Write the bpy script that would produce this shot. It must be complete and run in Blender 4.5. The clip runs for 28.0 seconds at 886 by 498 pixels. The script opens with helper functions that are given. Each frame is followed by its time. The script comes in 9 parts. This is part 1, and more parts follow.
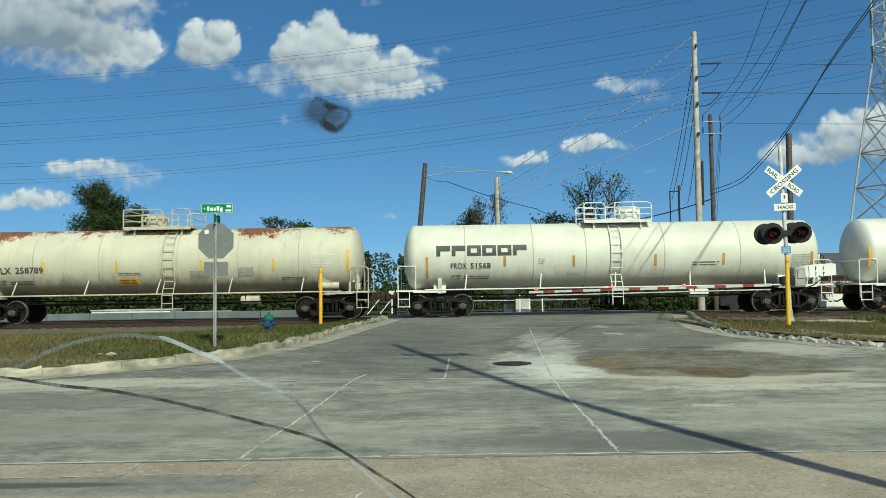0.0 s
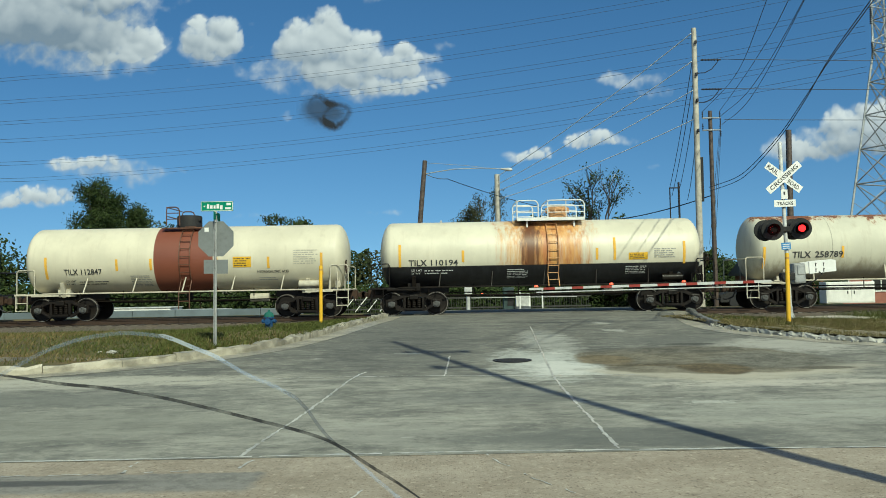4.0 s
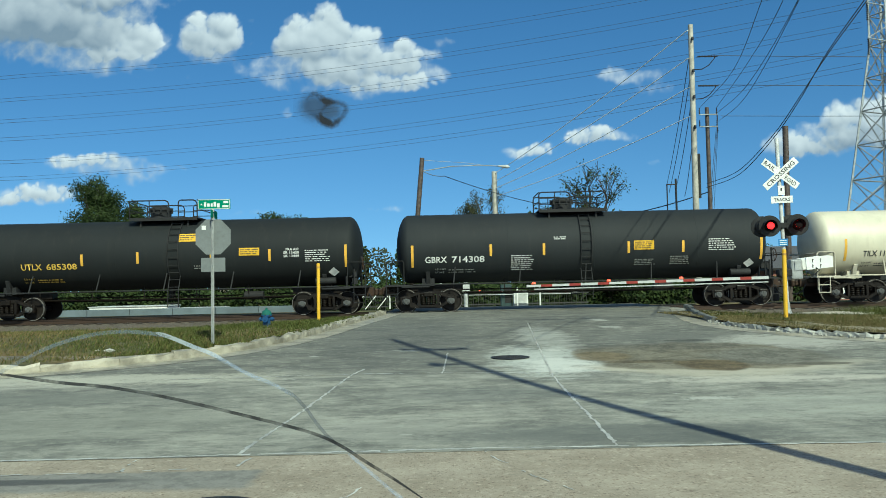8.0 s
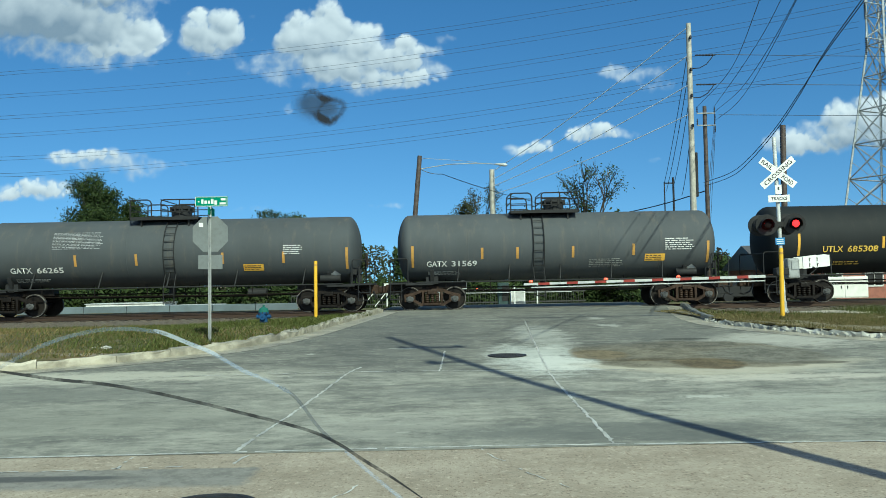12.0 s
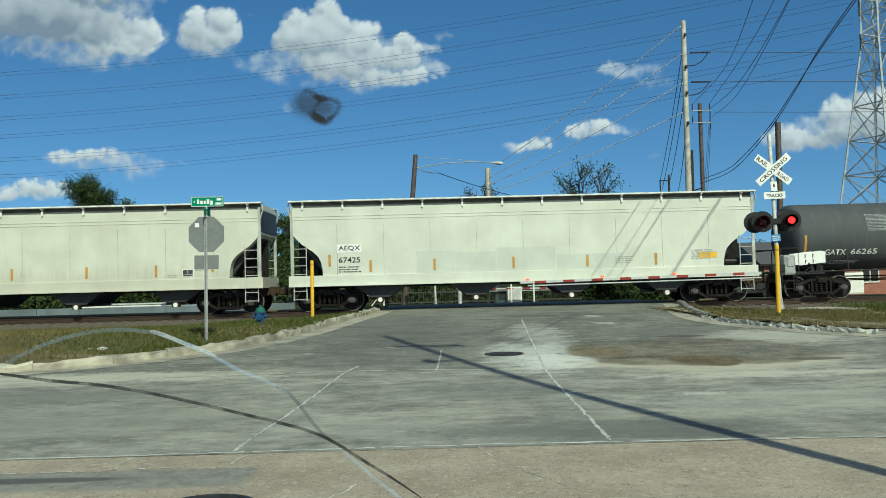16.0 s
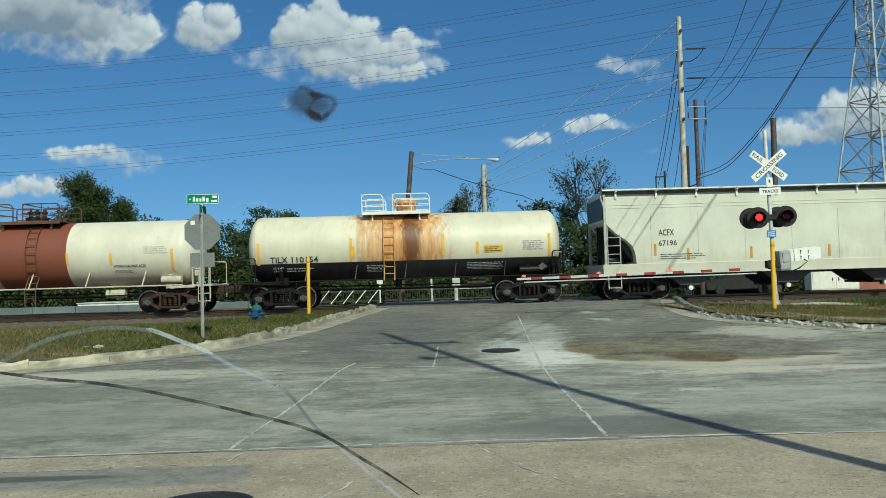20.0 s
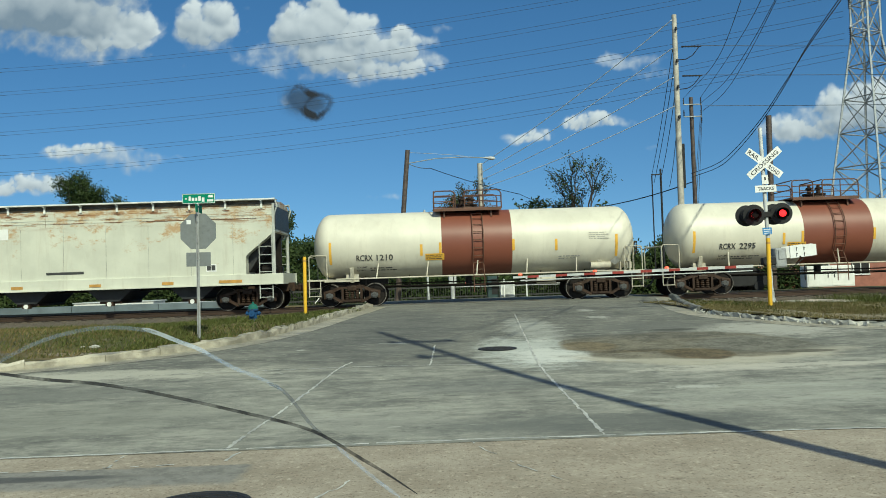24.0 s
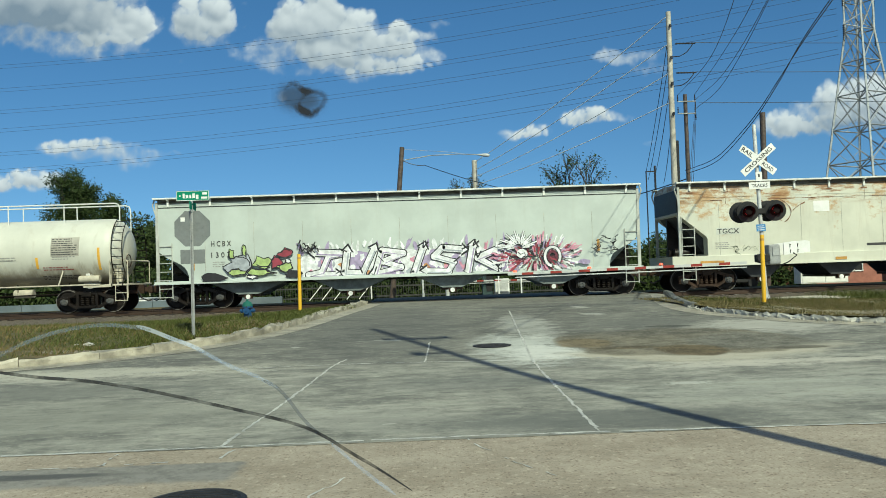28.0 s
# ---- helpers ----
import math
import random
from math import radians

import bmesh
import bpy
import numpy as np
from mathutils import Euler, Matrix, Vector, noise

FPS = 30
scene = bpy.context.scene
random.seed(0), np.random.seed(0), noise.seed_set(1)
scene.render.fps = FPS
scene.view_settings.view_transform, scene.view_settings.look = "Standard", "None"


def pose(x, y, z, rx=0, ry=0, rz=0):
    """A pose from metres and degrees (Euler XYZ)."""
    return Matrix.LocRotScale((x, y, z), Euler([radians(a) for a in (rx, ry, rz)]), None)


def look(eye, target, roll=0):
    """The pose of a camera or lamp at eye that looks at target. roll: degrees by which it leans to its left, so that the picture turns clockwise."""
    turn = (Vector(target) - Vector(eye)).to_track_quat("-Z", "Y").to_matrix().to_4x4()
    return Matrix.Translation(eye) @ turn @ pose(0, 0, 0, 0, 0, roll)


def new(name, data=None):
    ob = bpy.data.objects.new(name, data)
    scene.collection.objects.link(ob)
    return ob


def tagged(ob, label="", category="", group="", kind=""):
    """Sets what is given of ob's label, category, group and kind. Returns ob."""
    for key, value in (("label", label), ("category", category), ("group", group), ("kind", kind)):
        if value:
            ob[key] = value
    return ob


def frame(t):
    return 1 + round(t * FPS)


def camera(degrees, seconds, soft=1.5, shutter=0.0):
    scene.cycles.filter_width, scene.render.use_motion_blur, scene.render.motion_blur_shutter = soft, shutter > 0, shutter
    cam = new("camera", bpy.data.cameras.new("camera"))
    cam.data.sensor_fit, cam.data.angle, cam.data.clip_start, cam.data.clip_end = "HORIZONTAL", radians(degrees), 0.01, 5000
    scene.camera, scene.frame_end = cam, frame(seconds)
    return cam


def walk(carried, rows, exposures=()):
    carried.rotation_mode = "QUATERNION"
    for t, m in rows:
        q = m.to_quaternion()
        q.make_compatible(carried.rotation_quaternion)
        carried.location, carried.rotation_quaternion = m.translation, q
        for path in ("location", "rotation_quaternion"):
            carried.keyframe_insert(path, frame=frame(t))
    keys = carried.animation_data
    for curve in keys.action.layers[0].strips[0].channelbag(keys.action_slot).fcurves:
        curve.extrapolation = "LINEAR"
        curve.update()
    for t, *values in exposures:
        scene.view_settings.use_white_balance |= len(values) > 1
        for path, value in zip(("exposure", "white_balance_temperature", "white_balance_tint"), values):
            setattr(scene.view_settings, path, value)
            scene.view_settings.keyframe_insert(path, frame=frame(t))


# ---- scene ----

# ---------------------------------------------------------------- camera
EYE = (0.0, 0.0, 1.5)


def eye_pose(tilt, lean, turn):
    """Eye level pose: tilt up, lean of the picture and turn to the left, in degrees."""
    return pose(*EYE, 0, 0, turn) @ pose(0, 0, 0, 90 + tilt) @ pose(0, 0, 0, 0, 0, lean)


cam = camera(57.0, 28.0, soft=0.9)
walk(cam, [(t, eye_pose(a, b, c)) for t, a, b, c in (
    (0.0, 2.88, -0.9, 0.0), (0.5, 2.88, -0.9, 0.11), (1.0, 2.82, -0.9, 0.12), (1.5, 2.8, -0.97, 0.12),
    (2.0, 2.77, -1.04, 0.09), (2.5, 2.73, -1.12, 0.09), (3.0, 2.72, -1.12, 0.04), (3.5, 2.71, -1.07, 0.03),
    (5.5, 2.59, -1.07, -0.09), (6.0, 2.58, -1.09, -0.13), (6.5, 2.54, -1.19, -0.16), (7.0, 2.54, -1.3, -0.18),
    (7.5, 2.51, -1.28, -0.19), (8.0, 2.49, -1.25, -0.17), (8.5, 2.45, -1.22, -0.15), (9.0, 2.4, -1.2, -0.11),
    (9.5, 2.31, -1.19, -0.07), (10.0, 2.29, -1.18, -0.08), (10.5, 2.26, -1.22, -0.13), (11.0, 2.29, -1.22, -0.2),
    (11.5, 2.31, -1.16, -0.29), (12.0, 2.34, -1.09, -0.35), (12.5, 2.35, -1.07, -0.42), (14.5, 2.28, -1.37, -0.58),
    (15.0, 2.27, -1.41, -0.59), (15.5, 2.26, -1.42, -0.6), (16.0, 2.25, -1.45, -0.6), (16.5, 2.22, -1.42, -0.59),
    (17.0, 2.18, -1.49, -0.6), (17.5, 2.15, -1.51, -0.62), (18.0, 2.08, -1.57, -0.65), (18.5, 2.04, -1.6, -0.71),
    (19.0, 2.01, -1.57, -0.77), (19.5, 2.01, -1.61, -0.8), (20.0, 2.02, -1.64, -0.86), (20.5, 2.04, -1.7, -0.94),
    (21.0, 2.03, -1.82, -1.02), (21.5, 2.02, -1.86, -1.09), (23.5, 1.92, -1.81, -1.1), (24.0, 1.91, -1.87, -1.11),
    (24.5, 1.92, -1.97, -1.16), (25.0, 1.91, -2.02, -1.25), (25.5, 1.91, -2.11, -1.33), (26.0, 1.89, -2.16, -1.41),
    (26.5, 1.83, -2.15, -1.44), (27.0, 1.78, -2.15, -1.43), (27.5, 1.72, -2.04, -1.44), (28.0, 1.69, -1.95, -1.48),
)], [(t, e, k, g) for t, e, k, g in ((0.0, -0.13, 6050, -5), (3.5, -0.15, 6050, -5), (6.0, -0.12, 5900, -6), (7.5, -0.02, 5750, -8), (9.0, 0.06, 5560, -9), (12.5, 0.08, 5560, -9), (14.5, -0.06, 5800, -8), (17.0, -0.2, 5880, -6), (20.0, -0.22, 5870, -5), (25.0, -0.13, 6000, -4), (28.0, -0.07, 6050, -4))])

# distance that the train has rolled, second by second
ROLLED = (
    (0.0, 0.0), (0.5, 3.95), (1.0, 7.9), (1.5, 11.87), (2.0, 15.83), (2.5, 19.83), (3.0, 23.76),
    (3.5, 27.69), (5.5, 43.47), (6.0, 47.43), (6.5, 51.41), (7.0, 55.42), (7.5, 59.44), (8.0, 63.4),
    (8.5, 67.44), (9.0, 71.46), (9.5, 75.39), (10.0, 79.19), (10.5, 83.16), (11.0, 87.16), (11.5, 91.19),
    (12.0, 95.19), (12.5, 99.26), (14.5, 115.52), (15.0, 119.57), (15.5, 123.6), (16.0, 127.64), (16.5, 131.64),
    (17.0, 135.64), (17.5, 139.65), (18.0, 143.73), (18.5, 147.77), (19.0, 151.79), (19.5, 155.8), (20.0, 159.85),
    (20.5, 163.95), (21.0, 168.03), (21.5, 172.07), (23.5, 188.06), (24.0, 192.02), (24.5, 196.02), (25.0, 200.02),
    (25.5, 203.98), (26.0, 208.2), (26.5, 212.3), (27.0, 216.4), (27.5, 220.45), (28.0, 224.5),
)

# ---------------------------------------------------------------- light
SUN_TO = Vector((0.33, -0.95, 0.84)).normalized()
world = bpy.data.worlds.new("sky")
scene.world = world
world.use_nodes = True
wn = world.node_tree.nodes
wn.clear()
sky = wn.new("ShaderNodeTexSky")
sky.sky_type = "NISHITA"
sky.sun_disc = False
sky.sun_elevation = math.asin(SUN_TO.z)
sky.sun_rotation = math.atan2(SUN_TO.x, SUN_TO.y)
sky.air_density, sky.dust_density, sky.ozone_density = 1.0, 0.1, 3.0
wbg = wn.new("ShaderNodeBackground")
wbg.inputs["Strength"].default_value = 0.108
wout = wn.new("ShaderNodeOutputWorld")
# the clear blue reaches far down: look a little higher into the dome
wco = wn.new("ShaderNodeTexCoord")
lift = wn.new("ShaderNodeVectorMath")
lift.operation = "ADD"
lift.inputs[1].default_value = (0, 0, 0.12)
world.node_tree.links.new(wco.outputs["Generated"], lift.inputs[0])
unit = wn.new("ShaderNodeVectorMath")
unit.operation = "NORMALIZE"
world.node_tree.links.new(lift.outputs[0], unit.inputs[0])
world.node_tree.links.new(unit.outputs[0], sky.inputs[0])
deep = wn.new("ShaderNodeHueSaturation")
deep.inputs["Saturation"].default_value = 1.2
world.node_tree.links.new(sky.outputs[0], deep.inputs["Color"])
# deep blue away from the sun, pale with haze around it
near = wn.new("ShaderNodeVectorMath")
near.operation = "DOT_PRODUCT"
near.inputs[1].default_value = SUN_TO
world.node_tree.links.new(wco.outputs["Generated"], near.inputs[0])
haze = wn.new("ShaderNodeMapRange")
for key, v in (("From Min", 0.05), ("From Max", 0.75), ("To Min", 1.2), ("To Max", 0.45)):
    haze.inputs[key].default_value = v
world.node_tree.links.new(near.outputs["Value"], haze.inputs["Value"])
world.node_tree.links.new(haze.outputs[0], deep.inputs["Saturation"])
world.node_tree.links.new(deep.outputs[0], wbg.inputs[0])
world.node_tree.links.new(wbg.outputs[0], wout.inputs[0])
sun_data = bpy.data.lights.new("sun", "SUN")
sun_data.energy, sun_data.angle, sun_data.color = 4.7, radians(0.53), (1.0, 0.93, 0.715)
sun = new("sun", sun_data)
sun.matrix_world = look((0, 0, 60), Vector((0, 0, 60)) - SUN_TO)


# ---------------------------------------------------------------- materials
class Nodes:
    """Small helper to write node materials."""

    def __init__(self, name):
        self.m = bpy.data.materials.new(name)
        self.m.use_nodes = True
        self.t = self.m.node_tree
        self.b = self.t.nodes["Principled BSDF"]
        self.coord = self.t.nodes.new("ShaderNodeTexCoord")

    def link(self, a, b):
        self.t.links.new(a, b)

    def val(self, v, socket):
        if isinstance(v, (int, float)):
            socket.default_value = v
        elif isinstance(v, tuple):
            socket.default_value = (*v, 1.0) if len(v) == 3 and socket.type == "RGBA" else v
        else:
            self.link(v, socket)

    def noise(self, scale, detail=4.0, rough=0.6, stretch=(1, 1, 1), space="Object"):
        mp = self.t.nodes.new("ShaderNodeMapping")
        mp.inputs["Scale"].default_value = stretch
        self.link(self.coord.outputs[space], mp.inputs["Vector"])
        n = self.t.nodes.new("ShaderNodeTexNoise")
        n.inputs["Scale"].default_value = scale
        n.inputs["Detail"].default_value = detail
        n.inputs["Roughness"].default_value = rough
        self.link(mp.outputs[0], n.inputs["Vector"])
        return n.outputs["Fac"]

    def ramp(self, v, a, b):
        r = self.t.nodes.new("ShaderNodeMapRange")
        r.interpolation_type = "SMOOTHSTEP"
        for key, x in (("Value", v), ("From Min", a), ("From Max", b)):
            self.val(x, r.inputs[key])
        return r.outputs[0]

    def math(self, op, a, b=0.0):
        n = self.t.nodes.new("ShaderNodeMath")
        n.operation = op
        self.val(a, n.inputs[0])
        self.val(b, n.inputs[1])
        return n.outputs[0]

    def mix(self, f, a, b):
        n = self.t.nodes.new("ShaderNodeMix")
        n.data_type = "RGBA"
        self.val(f, n.inputs[0])
        self.val(a, n.inputs[6])
        self.val(b, n.inputs[7])
        return n.outputs[2]

    def xyz(self, space="Object"):
        n = self.t.nodes.new("ShaderNodeSeparateXYZ")
        self.link(self.coord.outputs[space], n.inputs[0])
        return n.outputs

    def spot(self, x, y, rx, ry, space="Object"):
        """1 in the middle of an ellipse on the ground, 0 at its edge."""
        p = self.xyz(space)
        u = self.math("DIVIDE", self.math("SUBTRACT", p[0], x), rx)
        v = self.math("DIVIDE", self.math("SUBTRACT", p[1], y), ry)
        d = self.math("ADD", self.math("MULTIPLY", u, u), self.math("MULTIPLY", v, v))
        return self.math("SUBTRACT", 1.0, d)

    def bump(self, h, strength=0.3, distance=0.01):
        n = self.t.nodes.new("ShaderNodeBump")
        n.inputs["Strength"].default_value = strength
        n.inputs["Distance"].default_value = distance
        self.link(h, n.inputs["Height"])
        self.link(n.outputs[0], self.b.inputs["Normal"])

    def done(self, color, rough=0.6, metal=0.0):
        self.val(color, self.b.inputs["Base Color"])
        self.val(rough, self.b.inputs["Roughness"])
        self.val(metal, self.b.inputs["Metallic"])
        return self.m


def shade(c, k):
    return tuple(min(1.0, v * k) for v in c)


def plain(name, color, rough=0.6, metal=0.0, wear=0.25, scale=3.0, grime=(0.12, 0.1, 0.08), dirt=0.25, space="Object", spec=0.5):
    """Painted, metal or stone surface with soft tone changes, grime spots and fine relief."""
    n = Nodes(name)
    a = n.noise(scale, 5, 0.6, space=space)
    b = n.noise(scale * 9, 4, 0.7, space=space)
    c = n.mix(n.ramp(a, 0.3, 0.7), shade(color, 1 - wear), shade(color, 1 + wear * 0.4))
    c = n.mix(n.math("MULTIPLY", n.ramp(b, 0.55, 0.8), dirt), c, grime)
    n.bump(b, 0.15, 0.004)
    n.b.inputs["Specular IOR Level"].default_value = spec
    return n.done(c, n.ramp(b, -1.2 + rough, 0.6 + rough) if rough > 0.3 else rough, metal)


STEEL = plain("galvanised_steel", (0.42, 0.43, 0.43), 0.45, 0.6)
ALU = plain("weathered_aluminium", (0.62, 0.63, 0.62), 0.4, 0.5)
SIGN_BACK = plain("sign_back", (0.2, 0.215, 0.215), 0.5, 0.3, 0.12, 1.5)
BLACK = plain("black_paint", (0.015, 0.015, 0.016), 0.45, 0.0, 0.3)
WHITE = plain("white_paint", (0.78, 0.78, 0.75), 0.5, 0.0, 0.1, dirt=0.15)
RAIL_WHITE = plain("white_handrail", (0.74, 0.74, 0.7), 0.5, 0.0, 0.15, dirt=0.25, grime=(0.3, 0.16, 0.08))
CREAM_RAIL = plain("dirty_cream_handrail", (0.52, 0.48, 0.38), 0.6, 0.0, 0.25, 4.0, (0.2, 0.1, 0.05), 0.5)
TAN_RAIL = plain("stained_ladder", (0.55, 0.3, 0.13), 0.65, 0.0, 0.3, 3.0, (0.2, 0.08, 0.03), 0.5)
BOARD_GREY = plain("weathered_running_board", (0.46, 0.47, 0.43), 0.6, 0.0, 0.3, 2.0, (0.2, 0.14, 0.09), 0.4)
ARM_WHITE = plain("gate_arm_white", (0.5, 0.51, 0.5), 0.5, 0.0, 0.12)
RED = plain("red_band", (0.27, 0.03, 0.022), 0.5, 0.0, 0.2)
YELLOW = plain("yellow_paint", (0.72, 0.42, 0.02), 0.5, 0.0, 0.12, dirt=0.2)
STRIPE = plain("yellow_reflector", (0.75, 0.42, 0.05), 0.5, 0.0, 0.15)
STRIPE_OLD = plain("faded_reflector", (0.5, 0.27, 0.06), 0.6, 0.0, 0.25)
STENCIL = plain("stencil_black", (0.05, 0.05, 0.05), 0.7, 0.0, 0.3)
STENCIL_WHITE = plain("stencil_white", (0.75, 0.75, 0.72), 0.7, 0.0, 0.2)
STENCIL_YELLOW = plain("stencil_yellow", (0.75, 0.5, 0.08), 0.7, 0.0, 0.2)
GREY_TEXT = plain("stencil_grey", (0.32, 0.32, 0.3), 0.7, 0.0, 0.3)
GREEN_SIGN = plain("green_sign", (0.0, 0.2, 0.11), 0.35, 0.0, 0.06, dirt=0.05)
BLUE_SIGN = plain("blue_sign", (0.05, 0.22, 0.5), 0.4, 0.0, 0.1)
TRUCK = plain("truck_steel", (0.014, 0.011, 0.009), 0.9, 0.0, 0.5, 4.0, (0.07, 0.038, 0.02), 0.6, spec=0.2)
TRUCK_RUST = plain("rusty_truck_steel", (0.05, 0.031, 0.021), 0.85, 0.0, 0.45, 4.0, (0.13, 0.062, 0.032), 0.6, spec=0.2)
TREAD = plain("wheel_steel", (0.014, 0.011, 0.009), 0.7, 0.0, 0.4, 5.0, (0.06, 0.035, 0.02), 0.4, spec=0.25)
RIM = plain("polished_tread", (0.26, 0.24, 0.22), 0.45, 0.6, 0.2, 5.0, dirt=0.1)
CAP = plain("bearing_cap", (0.1, 0.1, 0.1), 0.5, 0.3)
WOOD = plain("weathered_pole_wood", (0.095, 0.07, 0.056), 0.85, 0.0, 0.45, 6.0)
POLE_GREY = plain("pale_pole_wood", (0.48, 0.45, 0.38), 0.8, 0.0, 0.3, 4.0, (0.16, 0.12, 0.08), 0.4)
CABLE = plain("black_cable", (0.012, 0.012, 0.014), 0.8)
WIRE = plain("aluminium_wire", (0.85, 0.86, 0.86), 0.5, 0.0, 0.05, dirt=0.0)
LINE = plain("line_conductor", (0.07, 0.09, 0.12), 0.5, 0.3)
SEAM_DARK = plain("weld_seam_grime", (0.43, 0.41, 0.33), 0.6, 0.0, 0.3, 2.0)
LATTICE = plain("tower_steel", (0.5, 0.52, 0.53), 0.5, 0.2)
HYDRANT_BLUE = plain("hydrant_blue", (0.008, 0.06, 0.17), 0.4, 0.0, 0.15)
HYDRANT_GREEN = plain("hydrant_green", (0.015, 0.13, 0.1), 0.4, 0.0, 0.15)
CONCRETE = plain("kerb_concrete", (0.4, 0.368, 0.29), 0.9, 0.0, 0.45, 2.5, (0.17, 0.135, 0.085), 0.7, spec=0.2)
RUBBLE = plain("white_rubble", (0.47, 0.46, 0.41), 0.9, 0.0, 0.55, 2.2, (0.2, 0.18, 0.14), 0.75, spec=0.2)
KERB_GREY = plain("grey_kerb", (0.2, 0.2, 0.18), 0.9, 0.0, 0.4, 3.0, (0.1, 0.09, 0.07), 0.6, spec=0.2)
RAIL = plain("rail_steel", (0.065, 0.042, 0.03), 0.7, 0.5, 0.0, 3.0, (0.2, 0.1, 0.05), 0.6)
TIE = plain("tie_wood", (0.05, 0.039, 0.03), 0.9, 0.0, 0.4, 4.0)
IRON = plain("cast_iron", (0.045, 0.045, 0.05), 0.6, 0.6, 0.3, 6.0)
SEAM = plain("joint_dust", (0.58, 0.565, 0.5), 0.95, 0.0, 0.4, 2.0, (0.2, 0.19, 0.17), 0.7)
WALL = plain("concrete_wall", (0.15, 0.185, 0.21), 0.85, 0.0, 0.25, 0.8)
FENCE = plain("fence_steel", (0.055, 0.055, 0.052), 0.85, 0.0, 0.4, 4.0)
BARK = plain("bark", (0.05, 0.042, 0.034), 0.9, 0.0, 0.4, 6.0)
BRICK_WALL = plain("house_wall", (0.34, 0.14, 0.1), 0.85, 0.0, 0.25, 2.0)
ROOF = plain("roof_shingle", (0.1, 0.095, 0.09), 0.9, 0.0, 0.0, 3.0)
CABINET_DARK = plain("cabinet_dark_green", (0.03, 0.06, 0.06), 0.6)


def glow(name, color, strength, base=(0.2, 0.01, 0.01)):
    n = Nodes(name)
    n.b.inputs["Emission Color"].default_value = (*color, 1)
    n.b.inputs["Emission Strength"].default_value = strength
    return n.done(base, 0.3)


LENS_DARK = plain("unlit_red_lens", (0.007, 0.002, 0.002), 0.6, 0.0, 0.2, spec=0.15)
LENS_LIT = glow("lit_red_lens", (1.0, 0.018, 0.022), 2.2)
ARM_LIGHT = glow("gate_arm_light", (1.0, 0.12, 0.05), 1.2, (0.6, 0.08, 0.04))


def leaf_mat(name, a, b):
    n = Nodes(name)
    g = n.t.nodes.new("ShaderNodeNewGeometry")
    c = n.mix(g.outputs["Random Per Island"], a, b)
    n.b.inputs["Specular IOR Level"].default_value = 0.15
    return n.done(c, 0.65)


LEAVES = leaf_mat("tree_leaves", (0.015, 0.028, 0.008), (0.05, 0.07, 0.021))
LEAVES_DRY = leaf_mat("dry_leaves", (0.025, 0.034, 0.013), (0.065, 0.066, 0.028))
GRASS = leaf_mat("grass_blades", (0.05, 0.066, 0.015), (0.135, 0.15, 0.045))
GRASS_STRAW = leaf_mat("straw_grass", (0.11, 0.096, 0.036), (0.32, 0.265, 0.13))
GRASS_DRY = leaf_mat("dry_grass", (0.1, 0.078, 0.03), (0.26, 0.2, 0.09))


def ground_mat():
    n = Nodes("dry_ground")
    a, b, c = n.noise(0.35, 6, 0.6), n.noise(3, 5, 0.7), n.noise(25, 3, 0.7)
    col = n.mix(n.ramp(a, 0.38, 0.62), (0.155, 0.115, 0.05), (0.075, 0.075, 0.025))
    col = n.mix(n.ramp(b, 0.5, 0.75), col, (0.2, 0.155, 0.085))
    n.bump(c, 0.6, 0.03)
    return n.done(n.mix(n.math("MULTIPLY", n.ramp(c, 0.55, 0.8), 0.5), col, (0.06, 0.05, 0.03)), 0.95)


